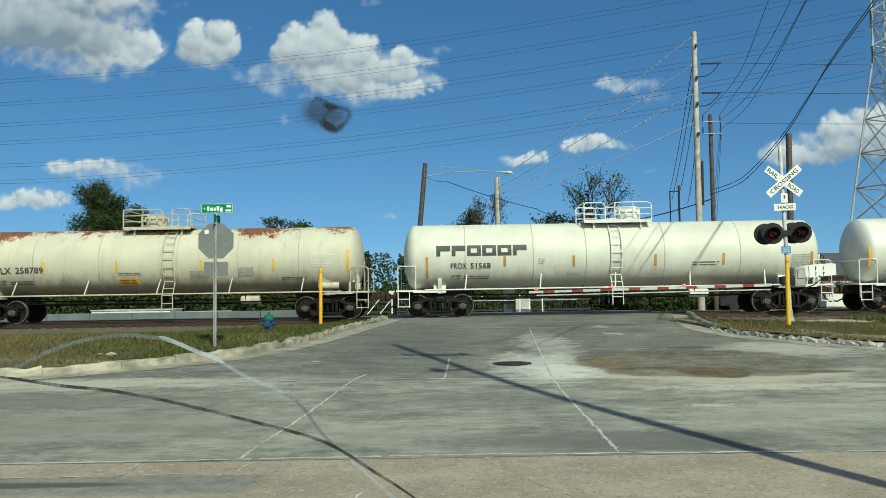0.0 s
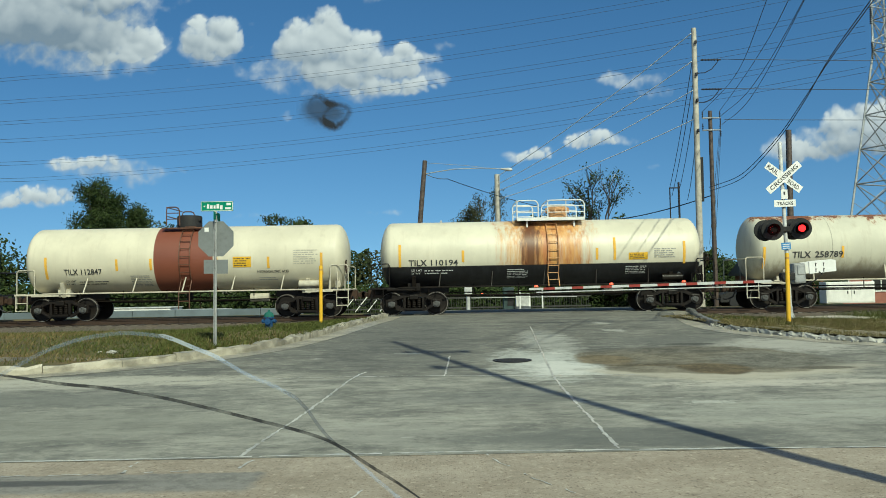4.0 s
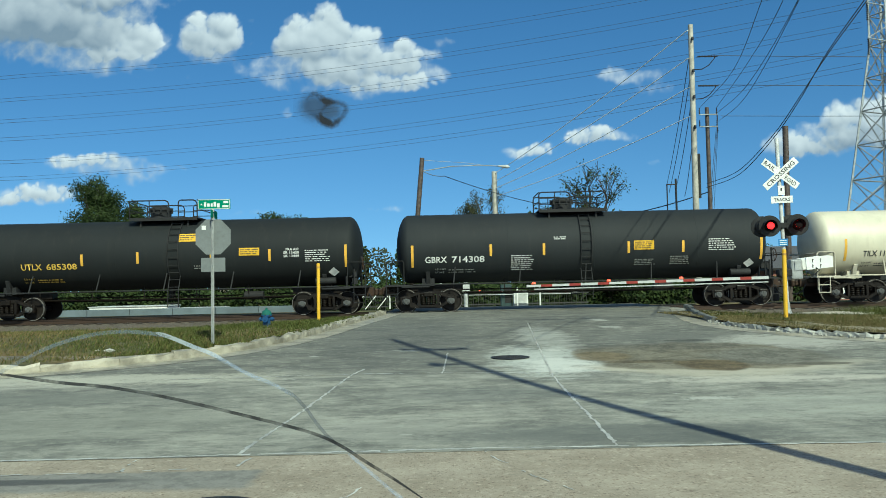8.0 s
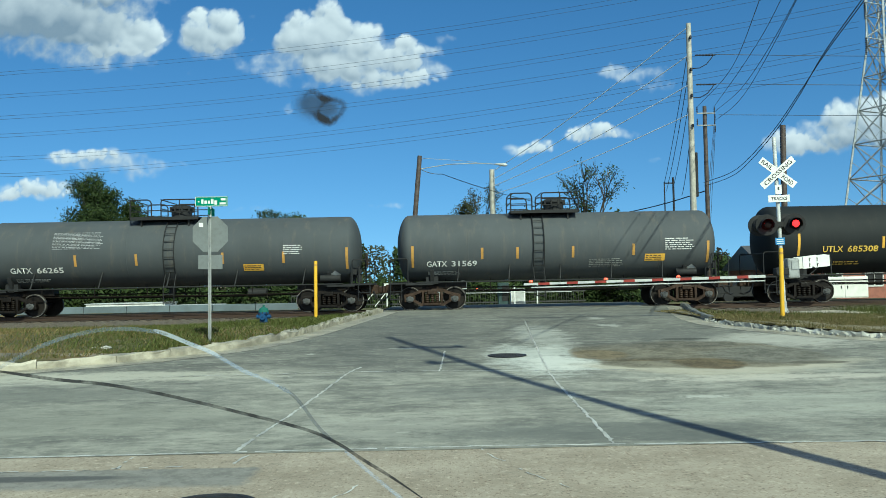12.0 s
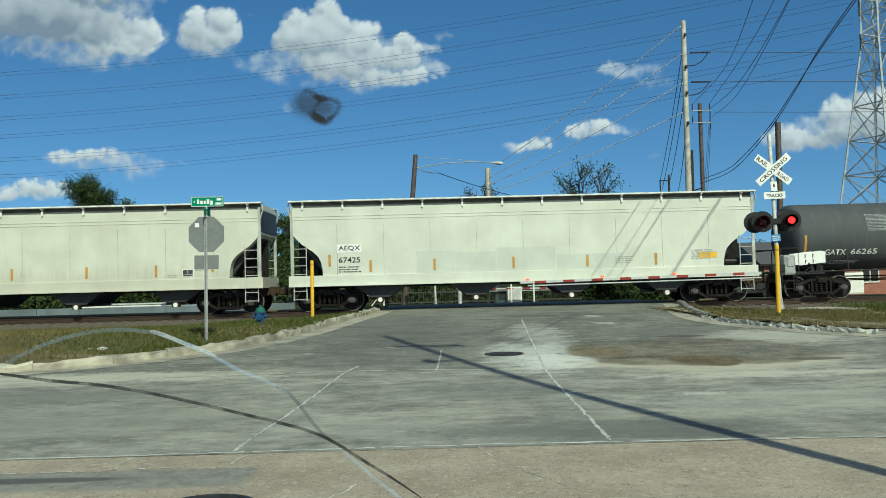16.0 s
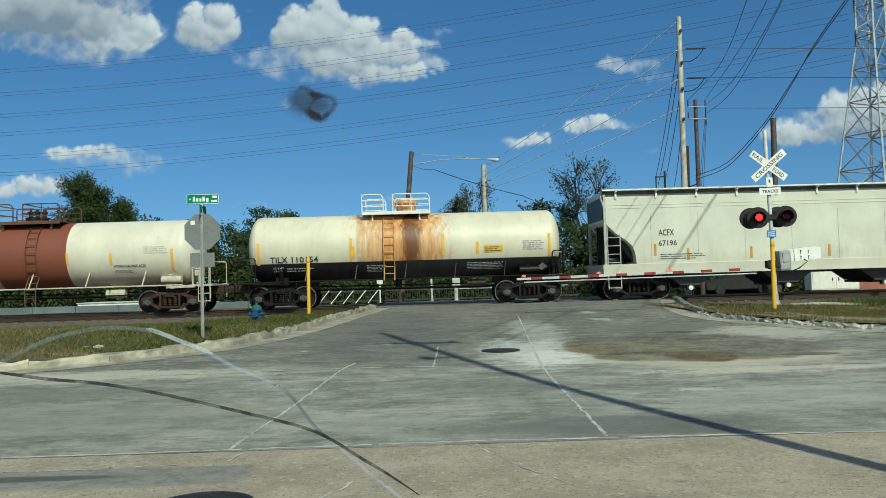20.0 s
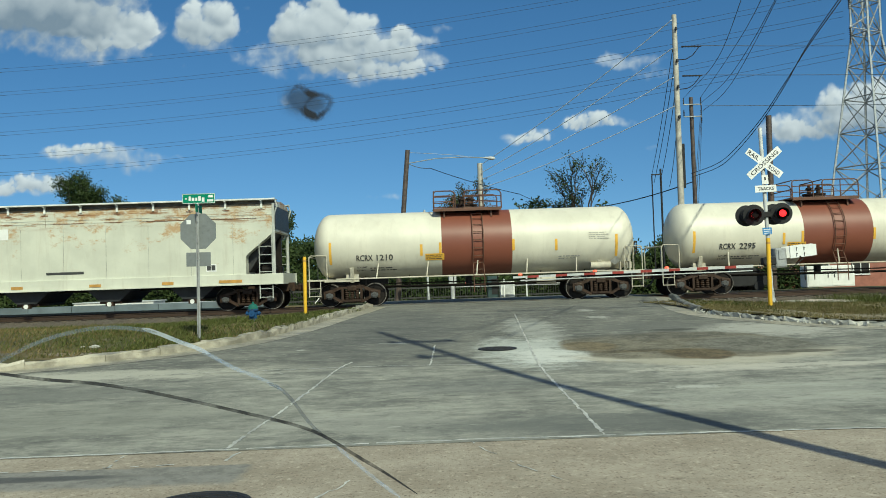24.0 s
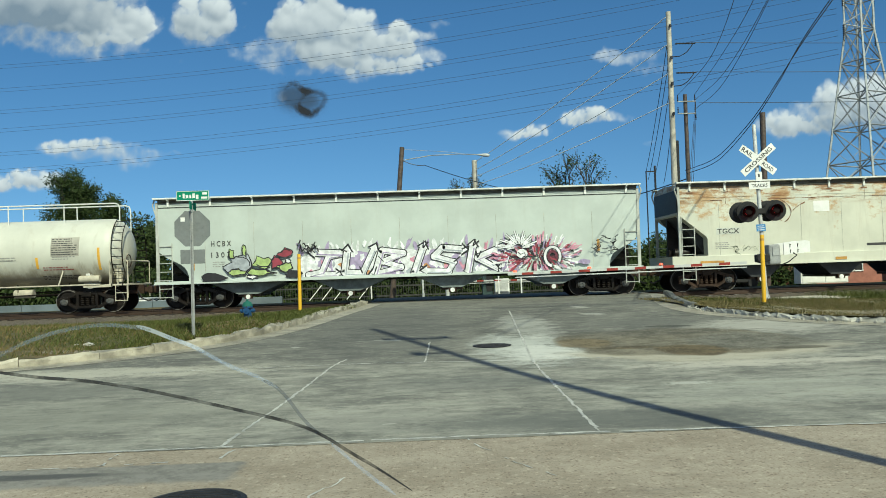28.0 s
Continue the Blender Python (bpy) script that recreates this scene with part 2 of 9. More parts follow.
def road_mat():
    """Old grey concrete with streaks across it, darker far slabs, chalky dust and a patch of brown mud."""
    n = Nodes("road_concrete")
    p = n.xyz()
    streak, drag = n.noise(1.0, 9, 0.74, (0.6, 1.0, 1.0)), n.noise(3.6, 9, 0.77, (0.4, 1.0, 1.0))
    big, mid, grit, fine = n.noise(0.5, 7, 0.65), n.noise(2.4, 9, 0.78), n.noise(14, 6, 0.8), n.noise(60, 4, 0.75)
    near = n.mix(n.ramp(streak, 0.37, 0.63), (0.175, 0.174, 0.152), (0.36, 0.351, 0.297))
    far = n.mix(n.ramp(streak, 0.38, 0.62), (0.118, 0.117, 0.103), (0.205, 0.201, 0.17))
    edge = n.math("ADD", p[1], n.math("MULTIPLY", n.math("SUBTRACT", big, 0.5), 5.0))
    col = n.mix(n.math("ADD", n.math("MULTIPLY", n.ramp(p[1], 13.15, 13.3), 0.45), n.math("MULTIPLY", n.ramp(edge, 11.5, 17.5), 0.5)), near, far)
    col = n.mix(n.math("MULTIPLY", n.ramp(drag, 0.5, 0.34), 0.6), col, (0.1, 0.102, 0.094))
    col = n.mix(n.math("MULTIPLY", n.ramp(drag, 0.56, 0.7), 0.5), col, (0.5, 0.49, 0.42))
    col = n.mix(n.math("MULTIPLY", n.ramp(mid, 0.46, 0.3), 0.5), col, (0.085, 0.086, 0.08))
    worn = n.noise(6.5, 9, 0.8, (0.55, 1.0, 1.0))
    col = n.mix(n.math("MULTIPLY", n.ramp(worn, 0.53, 0.58), 0.3), col, (0.5, 0.485, 0.4))
    col = n.mix(n.math("MULTIPLY", n.ramp(worn, 0.45, 0.4), 0.3), col, (0.08, 0.08, 0.072))
    flakes = n.noise(1.9, 5, 0.62, (0.5, 1.0, 1.0))
    col = n.mix(n.math("MULTIPLY", n.ramp(flakes, 0.675, 0.71), 0.7), col, (0.56, 0.55, 0.49))
    # worn dark lanes, then chalky dust round the manhole and along the way to the crossing
    for x, y, rx, ry, k, tone in ((-1.0, 20.0, 2.2, 8.0, 0.45, (0.1, 0.102, 0.098)), (1.6, 8.1, 2.6, 0.7, 0.75, (0.125, 0.13, 0.12)), (0.6, 11.0, 1.6, 0.8, 0.5, (0.15, 0.155, 0.145)), (-4.6, 9.4, 3.2, 1.5, 0.55, (0.25, 0.25, 0.208)), (-5.6, 11.4, 3.2, 0.8, 0.7, (0.15, 0.153, 0.135)),
                                  (-0.7, 8.6, 1.4, 0.9, 0.5, (0.42, 0.41, 0.35)), (4.6, 9.6, 3.0, 1.3, 0.5, (0.42, 0.42, 0.36)), (1.8, 14.7, 1.2, 2.6, 0.95, (0.5, 0.51, 0.46)), (2.0, 14.0, 0.8, 1.3, 0.9, (0.62, 0.62, 0.56)), (2.3, 18.5, 0.8, 3.5, 0.6, (0.45, 0.45, 0.4)),
                                  (7.2, 17.0, 2.0, 1.8, 0.8, (0.46, 0.445, 0.385)), (5.0, 18.3, 1.6, 1.3, 0.6, (0.14, 0.14, 0.125)), (-5.6, 13.3, 4.0, 0.8, 0.85, (0.48, 0.46, 0.38)), (5.0, 11.9, 2.6, 0.45, 0.85, (0.53, 0.5, 0.42))):
        v = n.math("ADD", n.math("ADD", n.math("MULTIPLY", mid, 0.35), n.math("MULTIPLY", drag, 0.4)), n.math("MULTIPLY", grit, 0.25))
        q = n.math("ADD", n.spot(x, y, rx, ry), n.math("MULTIPLY", n.math("SUBTRACT", v, 0.5), 6.0))
        col = n.mix(n.math("MULTIPLY", n.ramp(q, 0.0, 1.0), k), col, tone)
    # small bright scuffs of dry plaster near the joint
    for x, y, rx, ry in ((2.1, 13.35, 0.19, 0.42), (2.02, 13.0, 0.22, 0.12), (1.72, 10.6, 0.1, 0.28), (2.2, 16.2, 0.2, 0.16), (4.35, 21.0, 0.34, 0.5), (4.5, 23.6, 0.28, 0.5), (3.3, 10.25, 0.4, 0.14)):
        q = n.math("ADD", n.spot(x, y, rx, ry), n.math("ADD", n.math("MULTIPLY", n.math("SUBTRACT", grit, 0.5), 4.5), n.math("MULTIPLY", n.math("SUBTRACT", mid, 0.5), 5.0)))
        col = n.mix(n.math("MULTIPLY", n.ramp(q, 0.1, 0.8), 0.42), col, (0.66, 0.65, 0.58))
    # a broad stain of olive mud, sharp and sandy along its near rim, with browner and wetter lobes
    wob = n.math("ADD", n.math("ADD", n.math("MULTIPLY", n.math("SUBTRACT", n.noise(0.9, 3, 0.5), 0.5), 1.5), n.math("MULTIPLY", n.math("SUBTRACT", mid, 0.5), 0.5)), n.math("MULTIPLY", n.math("SUBTRACT", grit, 0.5), 0.35))
    body = n.math("ADD", n.spot(4.65, 14.85, 2.15, 2.15), wob)
    rim = n.math("MULTIPLY", n.ramp(body, -0.75, -0.15), n.ramp(p[1], 14.3, 13.2))
    col = n.mix(n.math("MULTIPLY", rim, 0.75), col, (0.52, 0.475, 0.37))
    grain = n.ramp(n.math("ADD", n.math("MULTIPLY", grit, 0.4), n.math("MULTIPLY", mid, 0.6)), 0.42, 0.58)
    for x, y, rx, ry, lo, hi, k, tone in ((4.65, 14.85, 2.15, 2.15, -0.1, 0.15, 0.9, (0.17, 0.153, 0.11)), (5.8, 14.6, 1.3, 1.4, 0.0, 0.6, 0.7, (0.15, 0.146, 0.122)), (4.4, 16.4, 1.7, 0.7, -0.2, 0.7, 0.7, (0.12, 0.112, 0.09)),
                                          (2.95, 15.0, 0.55, 0.75, -0.1, 0.4, 0.8, (0.155, 0.122, 0.07)), (3.4, 14.2, 0.7, 0.18, -0.1, 0.4, 0.7, (0.11, 0.086, 0.05)), (4.5, 13.55, 0.62, 0.8, -0.1, 0.35, 0.85, (0.11, 0.083, 0.044)),
                                          (6.25, 13.45, 0.5, 0.2, -0.2, 0.4, 0.85, (0.1, 0.092, 0.07)), (5.2, 17.4, 0.5, 0.2, -0.2, 0.3, 0.8, (0.07, 0.07, 0.062))):
        q = n.math("ADD", n.spot(x, y, rx, ry), wob)
        col = n.mix(n.math("MULTIPLY", n.ramp(q, lo, hi), k), col, n.mix(grain, shade(tone, 0.66), shade(tone, 1.4)))
    # sand grains and dark specks
    col = n.mix(n.math("MULTIPLY", n.ramp(grit, 0.58, 0.7), 0.35), col, (0.5, 0.49, 0.42))
    col = n.mix(n.math("MULTIPLY", n.ramp(grit, 0.42, 0.3), 0.4), col, (0.06, 0.06, 0.058))
    col = n.mix(n.math("MULTIPLY", n.ramp(fine, 0.6, 0.8), 0.35), col, (0.08, 0.08, 0.08))
    n.bump(n.math("ADD", n.math("MULTIPLY", fine, 0.4), grit), 0.4, 0.006)
    n.b.inputs["Specular IOR Level"].default_value = 0.25
    return n.done(col, 0.9)


def aggregate_mat():
    """Tan concrete worn down to its pebbles, with an old grey repair."""
    n = Nodes("exposed_aggregate")
    p = n.xyz()
    big, mid, pale = n.noise(0.7, 7, 0.7), n.noise(6, 7, 0.75), n.noise(13, 6, 0.78)
    col = n.mix(n.ramp(big, 0.35, 0.65), (0.3, 0.256, 0.196), (0.415, 0.362, 0.285))
    col = n.mix(n.math("MULTIPLY", n.ramp(mid, 0.5, 0.7), 0.5), col, (0.2, 0.178, 0.14))
    col = n.mix(n.math("MULTIPLY", n.ramp(pale, 0.53, 0.64), 0.65), col, (0.56, 0.49, 0.385))
    # pebbles: each cell a stone of its own tone
    pits = []
    for scale, k, thr in ((34.0, 0.55, 0.3), (62.0, 0.5, 0.42)):
        c = n.t.nodes.new("ShaderNodeTexVoronoi")
        c.inputs["Scale"].default_value = scale
        n.link(n.coord.outputs["Object"], c.inputs["Vector"])
        sep = n.t.nodes.new("ShaderNodeSeparateColor")
        n.link(c.outputs["Color"], sep.inputs[0])
        dot = n.math("MULTIPLY", n.ramp(c.outputs["Distance"], 0.5, 0.25), n.ramp(sep.outputs[0], thr, thr - 0.12))
        col = n.mix(n.math("MULTIPLY", dot, k), col, n.mix(sep.outputs[1], (0.07, 0.052, 0.04), (0.2, 0.13, 0.085)))
        pits.append(dot)
    # tyre-dark bands along the street
    band = n.noise(1.2, 6, 0.7, (0.25, 1.2, 1.0))
    col = n.mix(n.math("MULTIPLY", n.ramp(band, 0.55, 0.72), 0.35), col, (0.15, 0.14, 0.12))
    # grey repair with a straight end, and a tarred seam in it
    wob = n.math("MULTIPLY", n.math("SUBTRACT", mid, 0.5), 0.25)
    x, y = n.math("ADD", p[0], wob), n.math("ADD", p[1], wob)
    fix = n.math("MULTIPLY", n.ramp(x, -1.45, -1.56), n.math("MULTIPLY", n.ramp(y, 6.86, 6.8), n.ramp(y, 6.12, 6.3)))
    col = n.mix(n.math("MULTIPLY", fix, 0.75), col, n.mix(n.ramp(mid, 0.4, 0.6), (0.15, 0.155, 0.15), (0.25, 0.25, 0.235)))
    tar = n.math("ADD", n.spot(-3.7, 6.56, 1.5, 0.12), n.math("MULTIPLY", n.math("SUBTRACT", mid, 0.5), 2.0))
    col = n.mix(n.math("MULTIPLY", n.ramp(tar, 0.0, 0.6), 0.75), col, (0.06, 0.062, 0.066))
    n.bump(n.math("SUBTRACT", pale, n.math("MULTIPLY", pits[0], 0.3)), 0.25, 0.006)
    n.b.inputs["Specular IOR Level"].default_value = 0.25
    return n.done(col, 0.92)


def dirt_mat():
    n = Nodes("brown_dirt")
    a, b = n.noise(1.2, 6, 0.65), n.noise(30, 4, 0.7)
    col = n.mix(n.ramp(a, 0.35, 0.65), (0.13, 0.12, 0.1), (0.26, 0.22, 0.16))
    for x, y, rx, ry, tone in ((4.5, 13.6, 0.7, 0.55, (0.12, 0.065, 0.028)), (2.9, 15.6, 0.5, 0.6, (0.15, 0.085, 0.04)), (3.8, 14.8, 1.1, 0.5, (0.16, 0.1, 0.055)), (6.1, 13.85, 0.55, 0.3, (0.09, 0.08, 0.07))):
        s = n.math("ADD", n.spot(x, y, rx, ry), n.math("MULTIPLY", n.math("SUBTRACT", a, 0.5), 2.5))
        col = n.mix(n.math("MULTIPLY", n.ramp(s, 0.0, 0.9), 0.85), col, tone)
    n.bump(b, 0.6, 0.02)
    return n.done(n.mix(n.math("MULTIPLY", n.ramp(b, 0.55, 0.8), 0.5), col, (0.35, 0.31, 0.25)), 0.95)


def gravel_mat():
    n = Nodes("ballast_stone")
    a, b = n.noise(1.0, 5, 0.6), n.noise(18, 4, 0.8)
    col = n.mix(n.ramp(b, 0.35, 0.65), (0.055, 0.044, 0.034), (0.21, 0.18, 0.145))
    n.bump(b, 1.0, 0.05)
    return n.done(n.mix(n.math("MULTIPLY", n.ramp(a, 0.45, 0.7), 0.6), col, (0.16, 0.12, 0.08)), 0.95)


GROUND, ROAD, AGGREGATE, DIRT, GRAVEL = ground_mat(), road_mat(), aggregate_mat(), dirt_mat(), gravel_mat()


def shell_mat(name, base, below=None, split=0.0, band=None, bx=(0, 0), rust=0.0, rust_z=3.4, spill=None, streak=0.3, rough=0.45, core=0.0, belly=0.0, patches=0.0, spec=0.45):
    """Painted car shell: a second paint below split, a band between bx, rust along the top and a spill down the side."""
    n = Nodes(name)
    p = n.xyz()
    big, fine = n.noise(0.7, 5, 0.6), n.noise(9, 5, 0.7)
    run = n.noise(2.2, 6, 0.7, (1.6, 1.0, 0.16))
    col = n.mix(n.ramp(big, 0.3, 0.7), shade(base, 0.88), shade(base, 1.04))
    grime = n.math("MULTIPLY", n.ramp(run, 0.5, 0.78), streak)
    col = n.mix(grime, col, shade((0.34, 0.28, 0.2), 0.45 + 0.9 * base[0]))
    if belly:
        low = n.math("ADD", n.math("MULTIPLY", n.math("SUBTRACT", 2.05, p[2]), 1.5), n.math("MULTIPLY", n.math("SUBTRACT", run, 0.5), 2.4))
        col = n.mix(n.math("MULTIPLY", n.ramp(low, 0.1, 1.0), belly), col, (0.2, 0.15, 0.08))
    if band:
        col = n.mix(n.math("MULTIPLY", n.ramp(p[0], bx[0], bx[0] + 0.02), n.ramp(p[0], bx[1] + 0.02, bx[1])), col, n.mix(big, band, shade(band, 0.7)))
    if rust:
        drip = n.math("ADD", n.math("MULTIPLY", n.noise(2.2, 8, 0.75, (1, 1, 0.6)), 0.6), n.math("MULTIPLY", n.noise(5.5, 6, 0.75, (1.3, 1, 0.3)), 0.4))
        r = n.math("ADD", n.math("MULTIPLY", n.math("SUBTRACT", p[2], rust_z + 0.14), 3.6), n.math("ADD", n.math("MULTIPLY", n.math("SUBTRACT", drip, 0.5), 9.0), n.math("MULTIPLY", n.math("SUBTRACT", n.noise(0.4, 3, 0.5, (1, 0, 0)), 0.5), 6.0)))
        col = n.mix(n.math("MULTIPLY", n.ramp(r, -0.35, 0.2), rust * 0.45), col, (0.4, 0.22, 0.1))
        col = n.mix(n.math("MULTIPLY", n.ramp(r, 0.1, 0.4), rust), col, n.mix(n.ramp(fine, 0.35, 0.6), (0.085, 0.026, 0.014), (0.25, 0.085, 0.034)))
        dots = n.noise(1.1, 8, 0.75)
        col = n.mix(n.math("MULTIPLY", n.ramp(dots, 0.66, 0.74), rust * 0.6), col, (0.42, 0.2, 0.07))
    if patches:
        q = n.math("ADD", n.noise(0.9, 9, 0.78, (0.8, 1.0, 1.3)), n.math("MULTIPLY", n.math("SUBTRACT", p[2], 2.9), 0.07))
        col = n.mix(n.math("MULTIPLY", n.ramp(q, 0.535, 0.645), patches), col, n.mix(fine, (0.3, 0.13, 0.04), (0.55, 0.36, 0.14)))
        # brown runs from the roof seam and the upper ribs
        line = n.noise(1.3, 7, 0.75, (0.5, 1.0, 4.0))
        col = n.mix(n.math("MULTIPLY", n.math("MULTIPLY", n.ramp(line, 0.5, 0.6), n.ramp(p[2], 3.3, 3.6)), 0.9), col, n.mix(fine, (0.14, 0.06, 0.025), (0.4, 0.21, 0.08)))
    if spill:
        x0, w, k = spill
        u = n.math("DIVIDE", n.math("SUBTRACT", p[0], x0), w)
        g = n.math("SUBTRACT", 1.0, n.math("MULTIPLY", u, u))
        g = n.math("ADD", g, n.math("MULTIPLY", n.math("SUBTRACT", n.noise(3.0, 6, 0.7, (1.5, 1.0, 0.07)), 0.5), 3.5))
        col = n.mix(n.math("MULTIPLY", n.ramp(g, -0.2, 0.95), k), col, n.mix(n.ramp(run, 0.4, 0.65), (0.6, 0.31, 0.09), (0.42, 0.15, 0.04)))
        u2 = n.math("DIVIDE", n.math("SUBTRACT", p[0], core), 0.5)
        g2 = n.math("ADD", n.math("SUBTRACT", 1.0, n.math("MULTIPLY", u2, u2)), n.math("MULTIPLY", n.math("SUBTRACT", n.noise(4.0, 6, 0.7, (1.6, 1.0, 0.05)), 0.5), 3.0))
        col = n.mix(n.math("MULTIPLY", n.ramp(g2, 0.0, 1.0), 0.9), col, (0.1, 0.036, 0.016))
    if below:
        col = n.mix(n.ramp(p[2], split + 0.01, split - 0.01), col, n.mix(n.ramp(run, 0.4, 0.75), below, shade(below, 2.2)))
    n.bump(big, 0.08, 0.05)
    n.b.inputs["Specular IOR Level"].default_value = spec
    return n.done(col, rough)


# ---------------------------------------------------------------- mesh helpers
def mesh_of(name, bm, mat, smooth=False):
    me = bpy.data.meshes.new(name)
    bm.to_mesh(me)
    bm.free()
    for m in (mat if isinstance(mat, (list, tuple)) else (mat,)):
        me.materials.append(m)
    if smooth:
        me.shade_smooth()
        me.set_sharp_from_angle(angle=radians(38))
    return me


def part(name, bm, mat, parent=None, label="", m=None, smooth=False):
    """Links a bmesh, or a mesh that is shared, as one object under a thing or a part."""
    me = bm if isinstance(bm, bpy.types.Mesh) else mesh_of(name, bm, mat, smooth)
    ob = new(name, me)
    if parent:
        ob.parent = parent
    if m is not None:
        ob.matrix_basis = m
    if label:
        ob["label"] = label
    return ob


def thing(name, label, category, m=None, group="", kind=""):
    ob = new(name)
    if m is not None:
        ob.matrix_basis = m
    return tagged(ob, label, category, group, kind)


def box(bm, c, s, rot=None, bevel=0.0):
    r = bmesh.ops.create_cube(bm, size=1.0, matrix=Matrix.Translation(c) @ (rot or Matrix.Identity(4)) @ Matrix.Diagonal((*s, 1)))
    if bevel:
        es = list({e for v in r["verts"] for e in v.link_edges})
        bmesh.ops.bevel(bm, geom=es, offset=bevel, segments=2, affect="EDGES", profile=0.5)


def tube(bm, p, q, r, r2=None, seg=8, caps=True):
    p, q = Vector(p), Vector(q)
    d = q - p
    m = Matrix.Translation((p + q) / 2) @ d.to_track_quat("Z", "Y").to_matrix().to_4x4()
    bmesh.ops.create_cone(bm, cap_ends=caps, segments=seg, radius1=r, radius2=r if r2 is None else r2, depth=d.length, matrix=m)


def pipe(bm, pts, r, seg=6):
    """A bent pipe through the points."""
    pts = [Vector(p) for p in pts]
    rings, side = [], None
    for i, p in enumerate(pts):
        d = ((pts[min(i + 1, len(pts) - 1)] - p).normalized() + (p - pts[max(i - 1, 0)]).normalized()).normalized()
        if side is None:
            side = d.orthogonal().normalized()
        side = (side - d * side.dot(d)).normalized()
        up = d.cross(side)
        rings.append([bm.verts.new(p + r * (math.cos(a) * side + math.sin(a) * up)) for a in (2 * math.pi * k / seg for k in range(seg))])
    for a, b in zip(rings, rings[1:]):
        for k in range(seg):
            bm.faces.new((a[k], a[(k + 1) % seg], b[(k + 1) % seg], b[k]))
    bm.faces.new(rings[0][::-1])
    bm.faces.new(rings[-1])


def prism(bm, pts, y0, y1, swap=None):
    """Extrudes the outline pts (x, z) from y0 to y1; swap maps (x, y, z) to a point."""
    f = swap or (lambda x, y, z: (x, y, z))
    a = [bm.verts.new(f(x, y0, z)) for x, z in pts]
    b = [bm.verts.new(f(x, y1, z)) for x, z in pts]
    k = len(pts)
    bm.faces.new(a)
    bm.faces.new(b[::-1])
    for i in range(k):
        bm.faces.new((a[i], b[i], b[(i + 1) % k], a[(i + 1) % k]))
    bmesh.ops.recalc_face_normals(bm, faces=bm.faces)


def lathe(bm, prof, seg=32, axis="Z", at=(0, 0, 0), caps=True):
    """Turns a profile of (radius, height) round an axis through at."""
    rings = []
    for r, h in prof:
        ring = []
        for k in range(seg):
            a = 2 * math.pi * k / seg
            u, v = r * math.cos(a), r * math.sin(a)
            ring.append(bm.verts.new(Vector(at) + Vector({"Z": (u, v, h), "X": (h, u, v), "Y": (u, h, v)}[axis])))
        rings.append(ring)
    for a, b in zip(rings, rings[1:]):
        for k in range(seg):
            bm.faces.new((a[k], a[(k + 1) % seg], b[(k + 1) % seg], b[k]))
    for ring in (rings[0], rings[-1]):
        if caps and (ring[0].co - ring[seg // 2].co).length > 1e-4:
            bm.faces.new(ring)
    bmesh.ops.remove_doubles(bm, verts=bm.verts, dist=1e-5)
    bmesh.ops.recalc_face_normals(bm, faces=bm.faces)


def lettering(body, width, height, place):
    """A mesh of raised letters, width by height, whose points place(u, v) puts on a surface."""
    cu = bpy.data.curves.new("letters", "FONT")
    cu.body, cu.extrude, cu.resolution_u, cu.offset = body, 0.0, 2, 0.014
    tmp = new("letters", cu)
    me = bpy.data.meshes.new_from_object(tmp.evaluated_get(bpy.context.evaluated_depsgraph_get()))
    bpy.data.objects.remove(tmp)
    co = np.array([v.co[:] for v in me.vertices])
    lo, hi = co.min(0), co.max(0)
    for v in me.vertices:
        v.co = place((v.co.x - lo[0]) / (hi[0] - lo[0]) * width, (v.co.y - lo[1]) / (hi[1] - lo[1]) * height)
    return me


def text_part(name, body, width, height, place, mat, parent, label=""):
    me = lettering(body, width, height, place)
    me.materials.clear()
    me.materials.append(mat)
    return part(name, me, mat, parent, label)


def bars(bm, u0, v0, w, h, rows, place, rng, fill=0.85):
    """Rows of short bars, for small print that cannot be read."""
    rows = max(rows, round(h / 0.085))
    step = h / rows
    for i in range(rows):
        u = u0
        while u < u0 + w * rng.uniform(0.7, 1.0):
            k = min(rng.uniform(0.03, 0.12), u0 + w - u)
            if k < 0.015:
                break
            z = v0 + h - (i + 0.5) * step
            q = [bm.verts.new(place(a, b)) for a, b in ((u, z - step * 0.2), (u + k * fill, z - step * 0.2), (u + k * fill, z + step * 0.2), (u, z + step * 0.2))]
            bm.faces.new(q)
            u += k * rng.choice((1.0, 1.0, 1.5))


def rolled(t):
    return float(np.interp(t, [a for a, _ in ROLLED], [b for _, b in ROLLED]))


def level(y):
    """Height of the land along the way to the crossing."""
    s = lambda a: min(1.0, max(0.0, a)) ** 2 * (3 - 2 * min(1.0, max(0.0, a)))
    return 0.4 * s((y - 9) / 17) - 0.5 * s((y - 38) / 14)


MOVERS, SPINNERS = [], []
TRACK_Y, RAIL_Z = 33.55, 0.41


# ---------------------------------------------------------------- ground, road, track
def sheet(name, xs, ys, height, mat, label, category, smooth=True):
    bm = bmesh.new()
    rows = [[bm.verts.new((x, y, height(x, y))) for x in xs] for y in ys]
    for a, b in zip(rows, rows[1:]):
        for i in range(len(xs) - 1):
            bm.faces.new((a[i], a[i + 1], b[i + 1], b[i]))
    return tagged(part(name, bm, mat, smooth=smooth), label, category, kind="structure")


